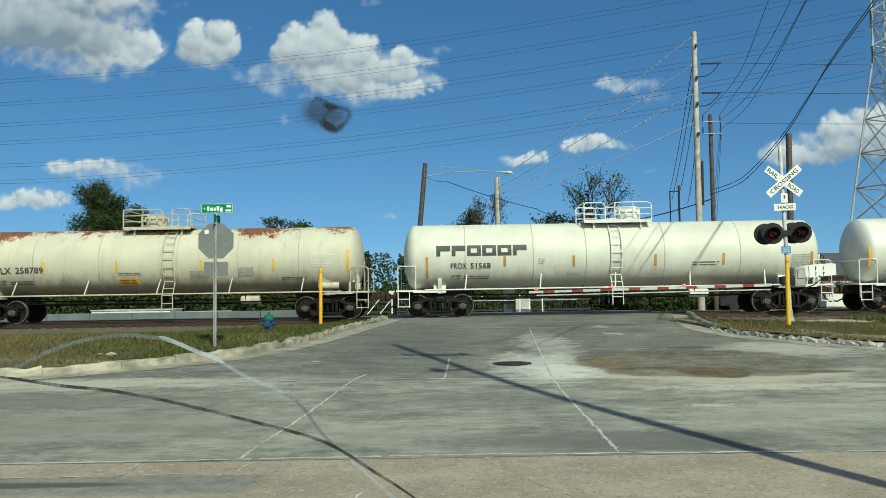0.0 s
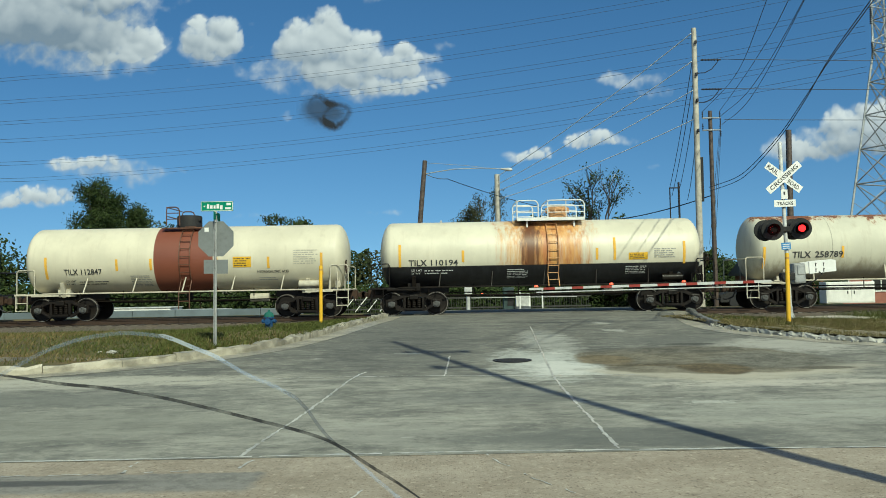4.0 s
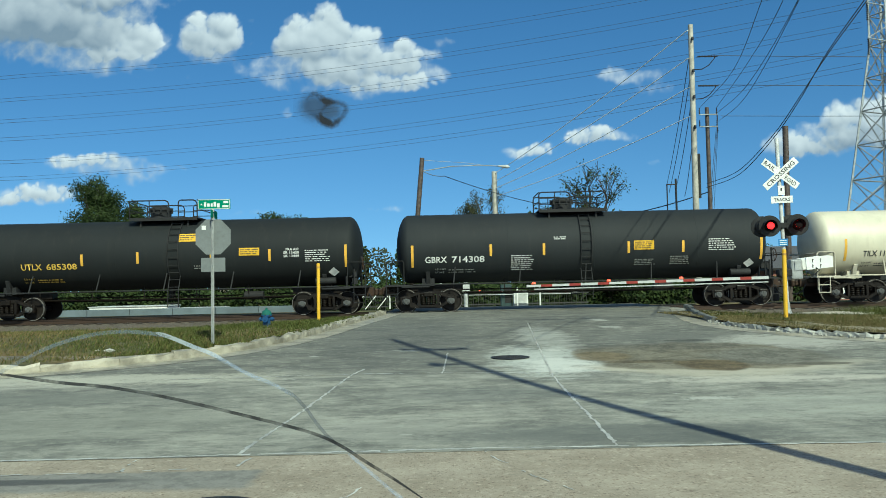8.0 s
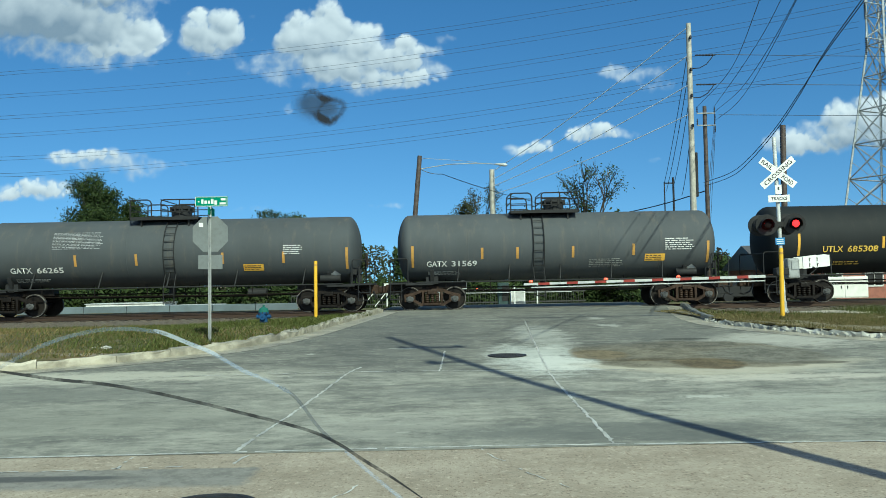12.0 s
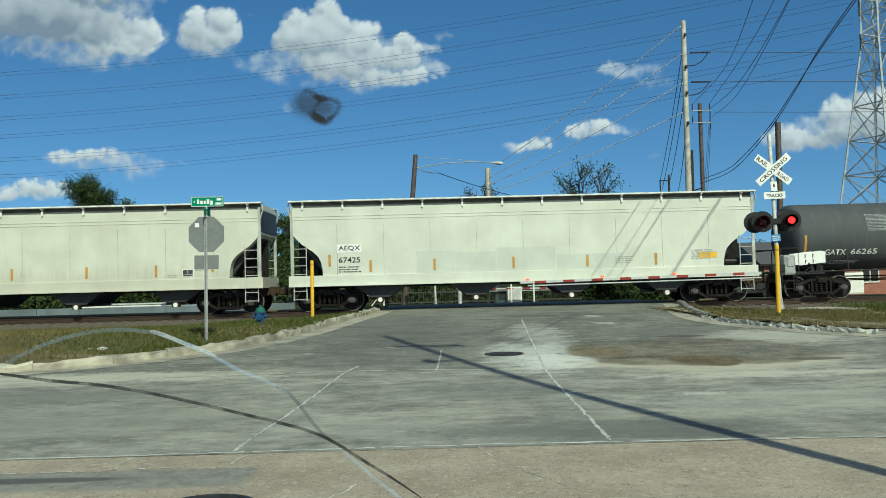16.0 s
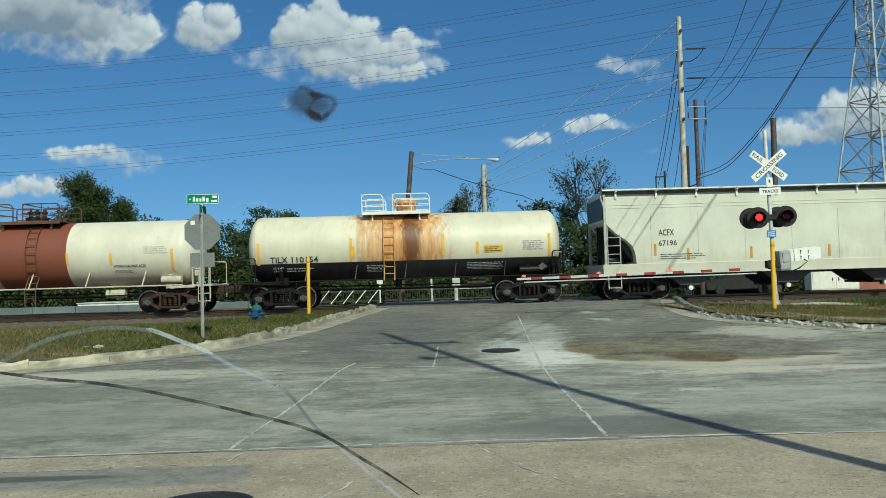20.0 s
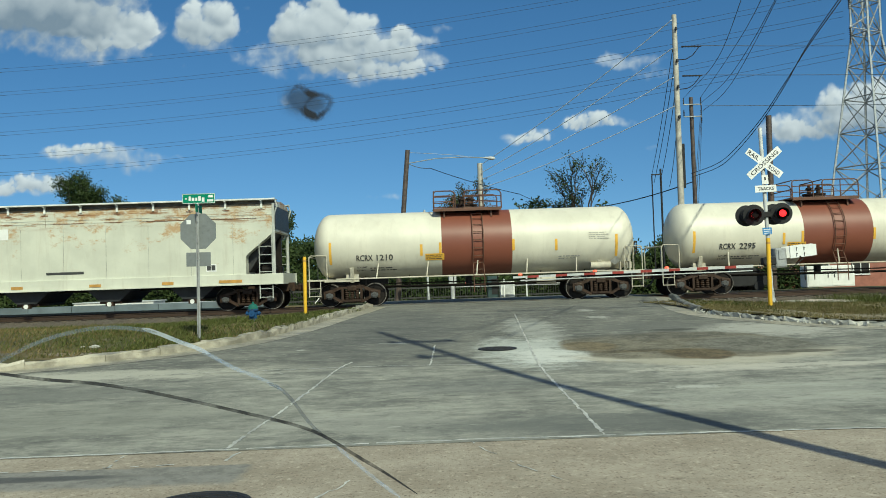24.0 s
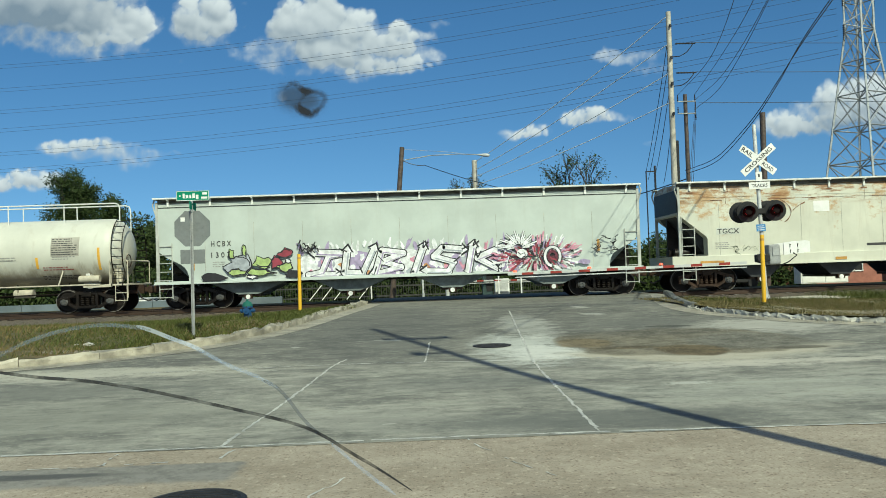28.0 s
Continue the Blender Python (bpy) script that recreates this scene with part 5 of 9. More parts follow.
    for i in range(12):
        for y in (-1, 1):
            part("board_bracket", bracket, None, car, m=pose(-hb + 0.5 + (Lb - 1.0) * i / 11, y * (Y + 0.03), top - 0.02, 0, 0, 0 if y < 0 else 180))
    for i in range(6):
        bm = bmesh.new()
        x = -hb + Lb * (i + 0.5) / 6
        lathe(bm, [(0.38, top + 0.1), (0.38, top + 0.24), (0.001, top + 0.28)], 16, "Z", (x, 0, 0))
        part("hatch", bm, rail_mat, car)
    # end posts, ladders, platforms
    for s in (-1, 1):
        # end wall as a thin sheet, its shade put into the colour
        bm = bmesh.new()
        box(bm, (s * (hb + 0.012), 0, (top + cut_z) / 2 - 0.02), (0.02, 2 * Y - 0.1, top - cut_z - 0.2))
        part("end_sheet", bm, slope or mat, car, "end wall in a dark shaded tone")
        for y in (-1, 1):
            bm = bmesh.new()
            box(bm, (s * (hb - 0.05), y * (Y - 0.02), (top + sill_low) / 2), (0.1, 0.1, top - sill_low), bevel=0.01)
            pipe(bm, [(s * hb, y * Y, top + 0.2), (s * (hb + 0.1), y * Y, top - 0.1), (s * (hb - 0.02), y * Y, top - 0.5)], 0.03, 6)
            part("end_post", bm, rail_mat, car)
        for y in (-1, 1):
            lad = new("ladder")
            lad.parent = car
            bm = bmesh.new()
            for x in (0.12, 0.62):
                pipe(bm, [(s * (hb - x), y * (Y + 0.04), 0.45), (s * (hb - x), y * (Y + 0.04), 2.95 if x < 0.3 else 2.6)], 0.022, 6)
            part("stile", bm, rail_mat, lad)
            for k in range(7):
                part("rung", rung_mesh(rail_mat, 0.5), None, lad, m=pose(s * (hb - 0.37), y * (Y + 0.04), 0.5 + 0.33 * k))
        bm = bmesh.new()
        box(bm, (s * (half - 1.0), -0.2, 1.55), (0.5, 0.4, 0.3), bevel=0.03)
        tube(bm, (s * (half - 1.5), -0.6, 1.6), (s * (half - 0.9), -0.6, 1.6), 0.16, seg=12)
        part("brake_cylinder", bm, TRUCK, car)
    # discharge bays with their gates
    for i in range(bays):
        x = -hb + cut + 2.2 + (Lb - 2 * cut - 4.4) * i / (bays - 1)
        bm = bmesh.new()
        wb = (Lb - 2 * cut - 4.0) / bays * 0.5
        quad = [(x - wb, side_low - 0.1), (x + wb, side_low - 0.1), (x + 0.38, 0.52), (x - 0.38, 0.52)]
        prism(bm, quad, -1.25, 1.25)
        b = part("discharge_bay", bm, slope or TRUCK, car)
        bm = bmesh.new()
        box(bm, (x, 0, 0.47), (0.86, 2.3, 0.09), bevel=0.01)
        box(bm, (x, -1.2, 0.42), (0.3, 0.2, 0.16))
        part("gate_frame", bm, TRUCK_RUST, b)
        bm = bmesh.new()
        lathe(bm, [(0.001, -1.32), (0.09, -1.32), (0.09, -1.2)], 14, "Y", (x, 0, 0.42))
        part("outlet_cap", bm, STENCIL_WHITE, b)
    bm = bmesh.new()
    box(bm, (0, 0, 1.05), (length - 2.2, 0.42, 0.3))
    part("center_sill", bm, TRUCK, car)

    def face(x0, z0, lift=0.012):
        return lambda u, v: Vector((x0 + u, -Y - lift, z0 + v))

    for x, z in stripes:
        bm = bmesh.new()
        patch(bm, face(x, z), -0.05, -0.23, 0.05, 0.23, 1)
        part("reflector_strip", bm, STRIPE_OLD, car)
    for x, w in flat_stripes:
        bm = bmesh.new()
        patch(bm, face(x, sill_low + 0.1, 0.09), 0, 0, w, 0.11, 1)
        part("reflector_strip", bm, STRIPE_OLD, car)
    rng = random.Random(int(length * 100))
    for body_text, x, z, w, h in mark:
        text_part("reporting_mark", body_text, w, h, face(x, z), ink, car)
    for x, z, w, h, rows, pm in prints:
        bm = bmesh.new()
        bars(bm, 0, 0, w, h, rows, face(x, z), rng)
        part("small_print", bm, pm, car)["kind"] = "stuff"
    for x, z, w, h, pm in panels:
        bm = bmesh.new()
        patch(bm, face(x, z, 0.008), 0, 0, w, h, 1)
        part("decal", bm, pm, car)
    for s in (-1, 1):
        truck(car, s * (half - 2.0), tone)
    coupler(car, half, TRUCK_RUST)
    return car


# the seventeen cars, from the leading one back; joints between them in metres along the train
CREAM, PALE = (0.58, 0.56, 0.45), (0.7, 0.7, 0.63)
TARS = (0.019, 0.022, 0.024)
P, G = "small_print", GREY_TEXT
FAINT_PRINT = plain("faded_print", (0.42, 0.4, 0.34), 0.6, 0.0, 0.2)
SCUFF = plain("pale_scribble", (0.4, 0.41, 0.42), 0.8, 0.0, 0.5, 3.0, (0.06, 0.06, 0.06), 0.9)


def stand(car, a, b, shift=0.0):
    a, b = a + shift, b + shift
    car.matrix_basis = pose((a + b) / 2, TRACK_Y, RAIL_Z)
    MOVERS.append((car, (a + b) / 2))


def loads(x, z, ink):
    return [(x, z, 1.7, 0.22, 2, ink)]


stand(tank_car("white tank car with a handrail along its top", 16.0, shell_mat("shell_white", PALE, streak=0.2), stripes=[(-4.0, 2.2), (0, 2.2), (4, 2.2)],
               big_stripes=[(-7.0, 2.1)], dome_x=0.0, dome="loops", prints=[(-6.3, 1.6, 1.5, 0.3, 3, G), (2.0, 1.6, 1.5, 0.3, 3, G)]), 15.88, 31.9)
stand(tank_car("clean white tank car with a bold dark block mark", 18.23, shell_mat("shell_clean_white", (0.65, 0.65, 0.565), streak=0.12, belly=0.25, rough=0.55), seam_mat=SEAM_DARK, man=0.6, tank=16.75, mark="PROX 51568", mark_at=(-6.47, 1.92), mark_size=(1.58, 0.24),
               logo=(-7.03, 2.42), stripes=[(-4.33, 2.2), (-1.6, 2.15), (1.63, 2.15), (4.33, 2.15)], big_stripes=[(-7.41, 1.95), (7.81, 1.95)], stripe_mat=STRIPE_OLD, dome_x=0.25, dome="loops", ladder_x=0.09,
               prints=loads(-6.47, 1.5, STENCIL) + [(3.1, 1.9, 1.3, 0.2, 2, STENCIL), (7.0, 1.5, 0.9, 0.9, 7, G), (-3.0, 2.05, 0.25, 0.25, 2, G), (-1.9, 1.6, 0.6, 0.15, 2, G)], seams=(-5.9, -3.2, -1.1, 2.0, 5.0)), -2.35, 15.88)
stand(tank_car("cream tank car with rust along its top and pale panels", 17.8, shell_mat("shell_rust_top", CREAM, rust=0.95, rust_z=3.42, streak=0.5, belly=0.5, rough=0.62), seam_mat=SEAM_DARK, man=-0.35, trim=CREAM_RAIL, tank=16.15, mark="TILX 258789", mark_at=(-6.5, 2.0), mark_size=(2.0, 0.25),
               stripes=[(-4.5, 2.2), (-1.6, 2.2), (1.75, 2.2), (4.6, 2.2)], big_stripes=[(-7.6, 2.0), (7.55, 2.3)], dome_x=-0.1, ladder_x=0.45, dome="basket", panels=[(-1.55, 1.5, 0.8, 0.3, STRIPE)],
               prints=loads(-6.4, 1.55, STENCIL) + [(-1.55, 1.85, 0.9, 0.15, 1, STENCIL), (1.3, 1.7, 0.8, 0.35, 4, G), (3.2, 1.75, 0.7, 0.4, 4, G), (6.1, 2.1, 1.0, 0.5, 5, STENCIL_WHITE), (4.9, 1.6, 1.0, 0.15, 1, STENCIL)], seams=(-4.9, -2.3, 0.8, 3.2, 5.6), placard=[(6.55, 1.55)]), -20.2, -2.35, -0.05)
SPILL = shell_mat("shell_spill", (0.66, 0.62, 0.485), below=(0.012, 0.012, 0.014), split=1.92, spill=(0.1, 1.9, 0.95), core=-0.45, streak=0.25)
stand(tank_car("cream tank car with black underside and brown spill streaks", 14.65, SPILL, tank=13.0, mark="TILX 110194", mark_at=(-5.3, 1.95), mark_size=(1.95, 0.24), stripes=[(-3.15, 2.3), (2.15, 2.3)],
               big_stripes=[(-5.65, 2.35), (2.85, 2.5), (5.6, 2.3)], dome_x=0.4, ladder_x=0.42, dome="basket", panels=[(3.4, 2.05, 0.75, 0.28, YELLOW)],
               prints=loads(-5.2, 1.62, STENCIL_WHITE) + [(-1.4, 1.4, 0.9, 0.5, 5, STENCIL_WHITE), (3.3, 1.5, 0.9, 0.4, 4, STENCIL_WHITE), (4.4, 2.1, 0.9, 0.4, 5, G)], placard=[(5.45, 1.4)], ladder_mat=TAN_RAIL, man_mat=TAN_RAIL, sill_mat=TRUCK, saddle=TRUCK), -34.85, -20.2, -0.17)
RUSTRAIL = plain("brown_handrail", (0.13, 0.06, 0.035), 0.7, 0.1, 0.3)
BAND = (0.23, 0.075, 0.045)
stand(tank_car("cream tank car with a broad red-brown band", 14.2, shell_mat("shell_band", (0.66, 0.615, 0.475), band=BAND, bx=(-1.15, 1.2), streak=0.28), tank=13.0, mark="TILX 112847", mark_at=(-4.7, 1.85), mark_size=(1.5, 0.23),
               stripes=[(-2.6, 2.2), (-1.25, 2.2), (1.35, 2.2), (3.4, 2.2)], big_stripes=[(-5.4, 2.1), (5.5, 2.1)], dome_x=-0.1, ladder_x=0.1, dome="cap", man_mat=BLACK, panels=[(2.0, 2.03, 0.72, 0.42, YELLOW)],
               legends=[("HYDROCHLORIC ACID", 2.95, 1.8, 1.25, 0.115)], prints=loads(-4.7, 1.45, STENCIL) + [(4.4, 2.1, 1.0, 0.6, 5, FAINT_PRINT), (3.0, 1.5, 0.9, 0.2, 2, G), (-2.1, 1.35, 0.9, 0.6, 6, G)], trim=RUSTRAIL, sill_mat=CREAM_RAIL, saddle=CREAM_RAIL, man=0.0), -49.05, -34.85)
stand(tank_car("glossy black tank car with white lettering", 16.8, shell_mat("shell_black", TARS, streak=0.05, rough=0.72, spec=0.3), R=1.4, zc=2.55, tank=14.95, trim=BLACK, ink=STENCIL_WHITE, mark="GBRX  714308", mark_at=(-6.3, 1.95), mark_size=(2.35, 0.26),
               stripes=[(-3.7, 2.4), (-1.6, 2.4), (1.75, 2.4), (3.9, 2.4)], big_stripes=[(-6.8, 2.2), (7.0, 2.25)], dome_x=-0.35, ladder_x=0.08, dome="closed", man=-0.3, panels=[(1.95, 2.3, 0.8, 0.36, YELLOW)],
               prints=loads(-5.9, 1.55, G) + [(-2.9, 1.6, 1.0, 0.7, 7, STENCIL_WHITE), (4.9, 2.2, 1.1, 0.5, 6, STENCIL_WHITE), (2.0, 1.7, 0.9, 0.3, 4, G), (3.4, 1.7, 0.8, 0.4, 4, G), (-1.2, 2.75, 0.5, 0.15, 2, STENCIL_WHITE)], placard=[(6.55, 1.7)], seams=(-3.0, 0.4, 4.5)), -65.85, -49.05, -0.27)
stand(tank_car("black tank car with yellow lettering", 17.0, shell_mat("shell_black_b", (0.014, 0.0165, 0.0175), streak=0.06, rough=0.72, spec=0.3), R=1.4, zc=2.55, tank=15.5, trim=BLACK, ink=STENCIL_YELLOW, mark="UTLX  685308", mark_at=(-5.6, 2.0), mark_size=(2.2, 0.25),
               stripes=[(-3.2, 2.35), (-1.0, 2.4), (1.9, 2.4), (4.2, 2.4)], big_stripes=[(-6.55, 2.3), (7.2, 2.3)], dome_x=-0.1, ladder_x=0.4, dome="basket", man=-0.43, legends=[("FRA AIP", 4.85, 2.56, 0.5, 0.1), ("SR 13450", 4.75, 2.43, 0.62, 0.1), ("SR 13449", 4.75, 2.3, 0.62, 0.1)], panels=[(3.0, 2.4, 0.8, 0.3, YELLOW), (0.6, 3.0, 0.7, 0.35, YELLOW)],
               prints=[(-5.6, 1.5, 1.7, 0.4, 3, STENCIL_YELLOW), (5.6, 2.1, 1.0, 0.5, 6, STENCIL_WHITE), (1.2, 1.9, 1.0, 0.2, 2, G)], placard=[(6.7, 1.7)], seams=(-1.9, 1.1)), -82.85, -65.85)
stand(tank_car("faded dark grey tank car with scuffed paint", 14.5, shell_mat("shell_grey", (0.076, 0.083, 0.089), streak=0.4, rough=0.75, rust=0.12, rust_z=3.9, spec=0.3), R=1.36, zc=2.5, tank=12.9, trim=BLACK, ink=STENCIL_WHITE, mark="GATX  31569", mark_at=(-5.25, 1.72), mark_size=(2.0, 0.25),
               stripes=[(-3.05, 2.2), (-1.65, 2.2), (0.55, 2.2), (2.95, 2.25)], big_stripes=[(-5.8, 2.1), (5.9, 2.1)], stripe_mat=STRIPE_OLD, dome_x=-0.5, ladder_x=-0.8, dome="basket", man=0.5, panels=[(3.4, 1.8, 0.8, 0.3, STRIPE)],
               prints=[(-5.2, 1.4, 1.6, 0.22, 2, STENCIL_WHITE), (4.2, 2.2, 1.2, 0.5, 6, STENCIL_WHITE), (1.2, 1.6, 1.6, 0.4, 4, G)], placard=[(5.3, 1.5)], tone="rusty", seams=(-3.6, -1.0, 1.6, 4.0)), -97.35, -82.85, -0.3)
stand(tank_car("faded dark grey tank car with pale scribbles", 17.1, shell_mat("shell_grey_b", (0.07, 0.077, 0.083), streak=0.4, rough=0.75, spec=0.3), R=1.36, zc=2.5, tank=15.15, trim=BLACK, ink=STENCIL_WHITE, mark="GATX  66265", mark_at=(-6.2, 1.75), mark_size=(2.1, 0.25),
               stripes=[(-3.6, 2.2), (-1.2, 2.2), (2.2, 2.2), (4.6, 2.2)], big_stripes=[(-7.0, 2.1), (7.1, 2.1)], stripe_mat=STRIPE_OLD, dome_x=-0.2, ladder_x=0.1, dome="basket", man=0.4, panels=[(3.0, 1.7, 0.8, 0.3, STRIPE)],
               prints=[(-6.1, 1.4, 1.6, 0.22, 2, STENCIL_WHITE), (4.6, 2.3, 0.8, 0.4, 3, STENCIL_WHITE), (-4.5, 2.65, 2.3, 0.75, 12, SCUFF)], placard=[(6.6, 1.5)], seams=(-4.4, -1.6, 1.4, 4.6)), -114.45, -97.35)
HOPPER = shell_mat("hopper_paint", (0.62, 0.63, 0.55), streak=0.14)
REPAINT = shell_mat("hopper_repaint", (0.55, 0.57, 0.51), streak=0.25)
# near black: the shade on hopper ends and slopes is in this colour
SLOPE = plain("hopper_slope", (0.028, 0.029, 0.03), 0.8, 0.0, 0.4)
HS = [(-6.0, 1.75), (-3.5, 1.75), (-0.4, 1.75), (2.5, 1.75), (5.2, 1.75)]
stand(hopper_car("pale grey covered hopper car with lettered side", 19.4, HOPPER, slope=SLOPE, mark=[("AEQX", -7.25, 2.35, 0.85, 0.22), ("67425", -7.25, 1.9, 0.85, 0.22)], stripes=HS + [(-7.6, 2.0)],
                 prints=[(-7.25, 1.5, 0.9, 0.28, 2, STENCIL), (6.6, 1.7, 0.9, 0.4, 4, G), (3.6, 1.6, 0.7, 0.3, 3, G)], panels=[(-7.3, 2.3, 0.95, 0.32, WHITE), (6.9, 1.75, 0.7, 0.22, YELLOW), (-4.2, 1.43, 1.5, 0.85, REPAINT), (-2.68, 1.43, 1.6, 0.78, REPAINT), (-1.06, 1.43, 2.3, 0.92, REPAINT), (1.3, 1.43, 2.6, 0.6, REPAINT)]), -133.85, -114.45)
acfx = hopper_car("pale grey covered hopper car with faint panel seams", 19.75, shell_mat("hopper_paint_b", (0.61, 0.61, 0.52), streak=0.18, belly=0.2), slope=SLOPE, mark=[("ACFX", -7.15, 2.5, 0.62, 0.25), ("67196", -7.15, 2.1, 0.72, 0.22)], stripes=[(-7.3, 1.95), *HS, (7.4, 1.9)],
                 prints=[(-7.1, 1.55, 1.9, 0.25, 2, STENCIL), (-1.6, 1.6, 0.7, 0.3, 3, STENCIL), (6.75, 1.72, 0.55, 0.32, 4, G), (5.65, 1.48, 0.5, 0.14, 2, G), (5.2, 1.14, 0.5, 0.16, 3, G), (-4.2, 1.12, 1.2, 0.14, 1, STENCIL)], panels=[(-4.6, 1.1, 0.22, 0.16, WHITE), (6.22, 1.5, 0.44, 0.31, WHITE)])
for x, z, w, h in ((6.25, 1.6, 0.18, 0.18), (6.45, 1.6, 0.18, 0.18), (6.25, 1.53, 0.38, 0.05)):
    bm = bmesh.new()
    box(bm, (x + w / 2, -1.594, z + h / 2), (w, 0.008, h))
    part("data_plate", bm, STENCIL, acfx, "small black lettered plate")
stand(acfx, -153.6, -133.85)
SPILL2 = shell_mat("shell_spill_b", (0.66, 0.62, 0.485), below=(0.012, 0.012, 0.014), split=1.82, spill=(-0.2, 2.0, 0.95), core=0.3, streak=0.3)
stand(tank_car("cream tank car with black underside and long brown streaks", 14.25, SPILL2, tank=12.65, mark="TILX 110154", mark_at=(-5.3, 1.86), mark_size=(1.9, 0.24), stripes=[(-2.0, 2.2), (2.9, 2.25)],
               big_stripes=[(-5.75, 2.2), (-2.1, 2.3), (1.55, 2.4), (5.75, 2.3)], dome_x=-0.3, ladder_x=-0.6, dome="basket", panels=[(3.15, 2.05, 0.75, 0.28, YELLOW)],
               prints=loads(-5.2, 1.5, STENCIL_WHITE) + [(-1.5, 1.4, 0.9, 0.4, 4, STENCIL_WHITE), (2.5, 1.4, 1.5, 0.4, 3, STENCIL_WHITE), (4.7, 2.1, 0.9, 0.4, 5, G)], placard=[(5.5, 1.45)], ladder_mat=TAN_RAIL, man_mat=TAN_RAIL, sill_mat=TRUCK, saddle=TRUCK), -167.85, -153.6, -0.18)
for a, b, mk in ((-183.1, -167.85, "RCRX 2295"), (-197.4, -183.1, "RCRX 1210")):
    stand(tank_car("cream tank car with a broad red-brown band and ladder", a and b - a, shell_mat("shell_band_" + mk[-4:], (0.68, 0.645, 0.53), band=BAND, bx=(-1.35, 1.45), streak=0.22, belly=0.15), tank=13.05, mark=mk, mark_at=(-4.73, 1.8), mark_size=(1.45, 0.25),
                   stripes=[(-2.15, 2.15), (-1.4, 2.2), (1.5, 2.25), (3.2, 2.2)], big_stripes=[(-5.75, 2.1), (5.6, 2.1)], dome_x=-0.25, ladder_x=0.1, dome="valves", man=0.0, panels=[(-2.0, 1.75, 0.75, 0.28, STRIPE)], trim=RUSTRAIL, sill_mat=CREAM_RAIL, saddle=CREAM_RAIL, tone="rusty",
                   legends=[("HYDROCHLORIC ACID", 3.3, 1.86, 1.25, 0.115)] if b > -180 else (), prints=loads(-4.73, 1.4, STENCIL) + [(3.3, 1.62, 0.9, 0.2, 2, G), (4.5, 2.35, 0.95, 0.32, 3, FAINT_PRINT)], placard=[(5.6, 1.5)], head=0.7), a, b, 0.15 if b < -180 else -0.16)
tgcx = hopper_car("rust-stained cream covered hopper car", 18.0, shell_mat("hopper_rusty", (0.6, 0.6, 0.5), rust=0.6, rust_z=4.05, streak=0.35, patches=0.8), slope=SLOPE, top=4.18, mark=[("TGCX", -6.65, 2.27, 0.87, 0.2)], ink=STENCIL, cut=1.15, cut_z=3.08, body=16.4, straight=True,
                 prints=[(-6.75, 1.65, 0.6, 0.3, 3, G)], panels=[(-0.68, 1.62, 1.45, 0.1, STENCIL), (-2.76, 3.04, 0.64, 0.42, WHITE), (-3.47, 3.5, 0.5, 0.26, REPAINT), (-6.7, 2.24, 0.97, 0.26, REPAINT), (5.5, 1.56, 0.4, 0.29, WHITE)], flat_stripes=[(-7.4, 0.95), (-4.9, 0.45), (-2.0, 0.45), (1.0, 0.45), (3.8, 0.45), (6.0, 0.9)], tone="rusty")
for x in (5.53, 5.71):
    bm = bmesh.new()
    box(bm, (x + 0.075, -1.594, 1.71), (0.15, 0.008, 0.2))
    part("data_plate", bm, STENCIL, tgcx, "small black lettered plate")
RUST_LINE, MOSS_LINE = plain("rust_run", (0.2, 0.09, 0.04), 0.8, 0.0, 0.5, 6.0), plain("dark_scratch", (0.1, 0.12, 0.08), 0.8, 0.0, 0.5, 6.0)


def scrawl(line, w, mat):
    """A thin uneven stroke along the side of the car."""
    bm = bmesh.new()
    last = None
    pts = smooth_line(line, 3)
    for i, (x, z) in enumerate(pts):
        (ax, az), (bx, bz) = pts[max(i - 1, 0)], pts[min(i + 1, len(pts) - 1)]
        d = math.hypot(bx - ax, bz - az) or 1.0
        k = w * (0.35 + 0.65 * abs(noise.noise((x * 3.0, z * 3.0, 1.0))) * 2)
        cur = [bm.verts.new((x - e * k * (bz - az) / d, -1.597, z + e * k * (bx - ax) / d)) for e in (-1, 1)]
        if last:
            bm.faces.new((last[0], cur[0], cur[1], last[1]))
        last = cur
    part("sprayed_line", bm, mat, tgcx)


for line in ([(-5.2, 3.2), (-5.1, 3.06), (-4.92, 3.0), (-4.78, 3.12), (-4.86, 3.3), (-5.02, 3.28), (-4.98, 3.1), (-4.8, 2.95)], [(-4.85, 3.55), (-4.5, 3.28), (-4.3, 3.0), (-4.32, 2.75)],
             [(-4.08, 3.55), (-3.85, 3.42), (-3.68, 3.2), (-3.66, 2.98), (-3.8, 2.75), (-3.95, 2.66)], [(-3.6, 3.1), (-3.4, 3.28), (-3.1, 3.42)], [(-4.45, 2.7), (-4.2, 2.85), (-4.05, 2.7)]):
    scrawl(line, 0.022, RUST_LINE)
rng = random.Random(12)
for k in range(20):
    x, z, a = rng.uniform(-6.1, -4.5), rng.uniform(1.48, 1.75), rng.uniform(0, 6.3)
    scrawl([(x + 0.12 * q * math.cos(a) + 0.03 * math.sin(5 * q), z + 0.07 * q * math.sin(a) + 0.04 * math.cos(4 * q + a)) for q in (-1.0, -0.5, 0.0, 0.5, 1.0)], 0.009, MOSS_LINE)
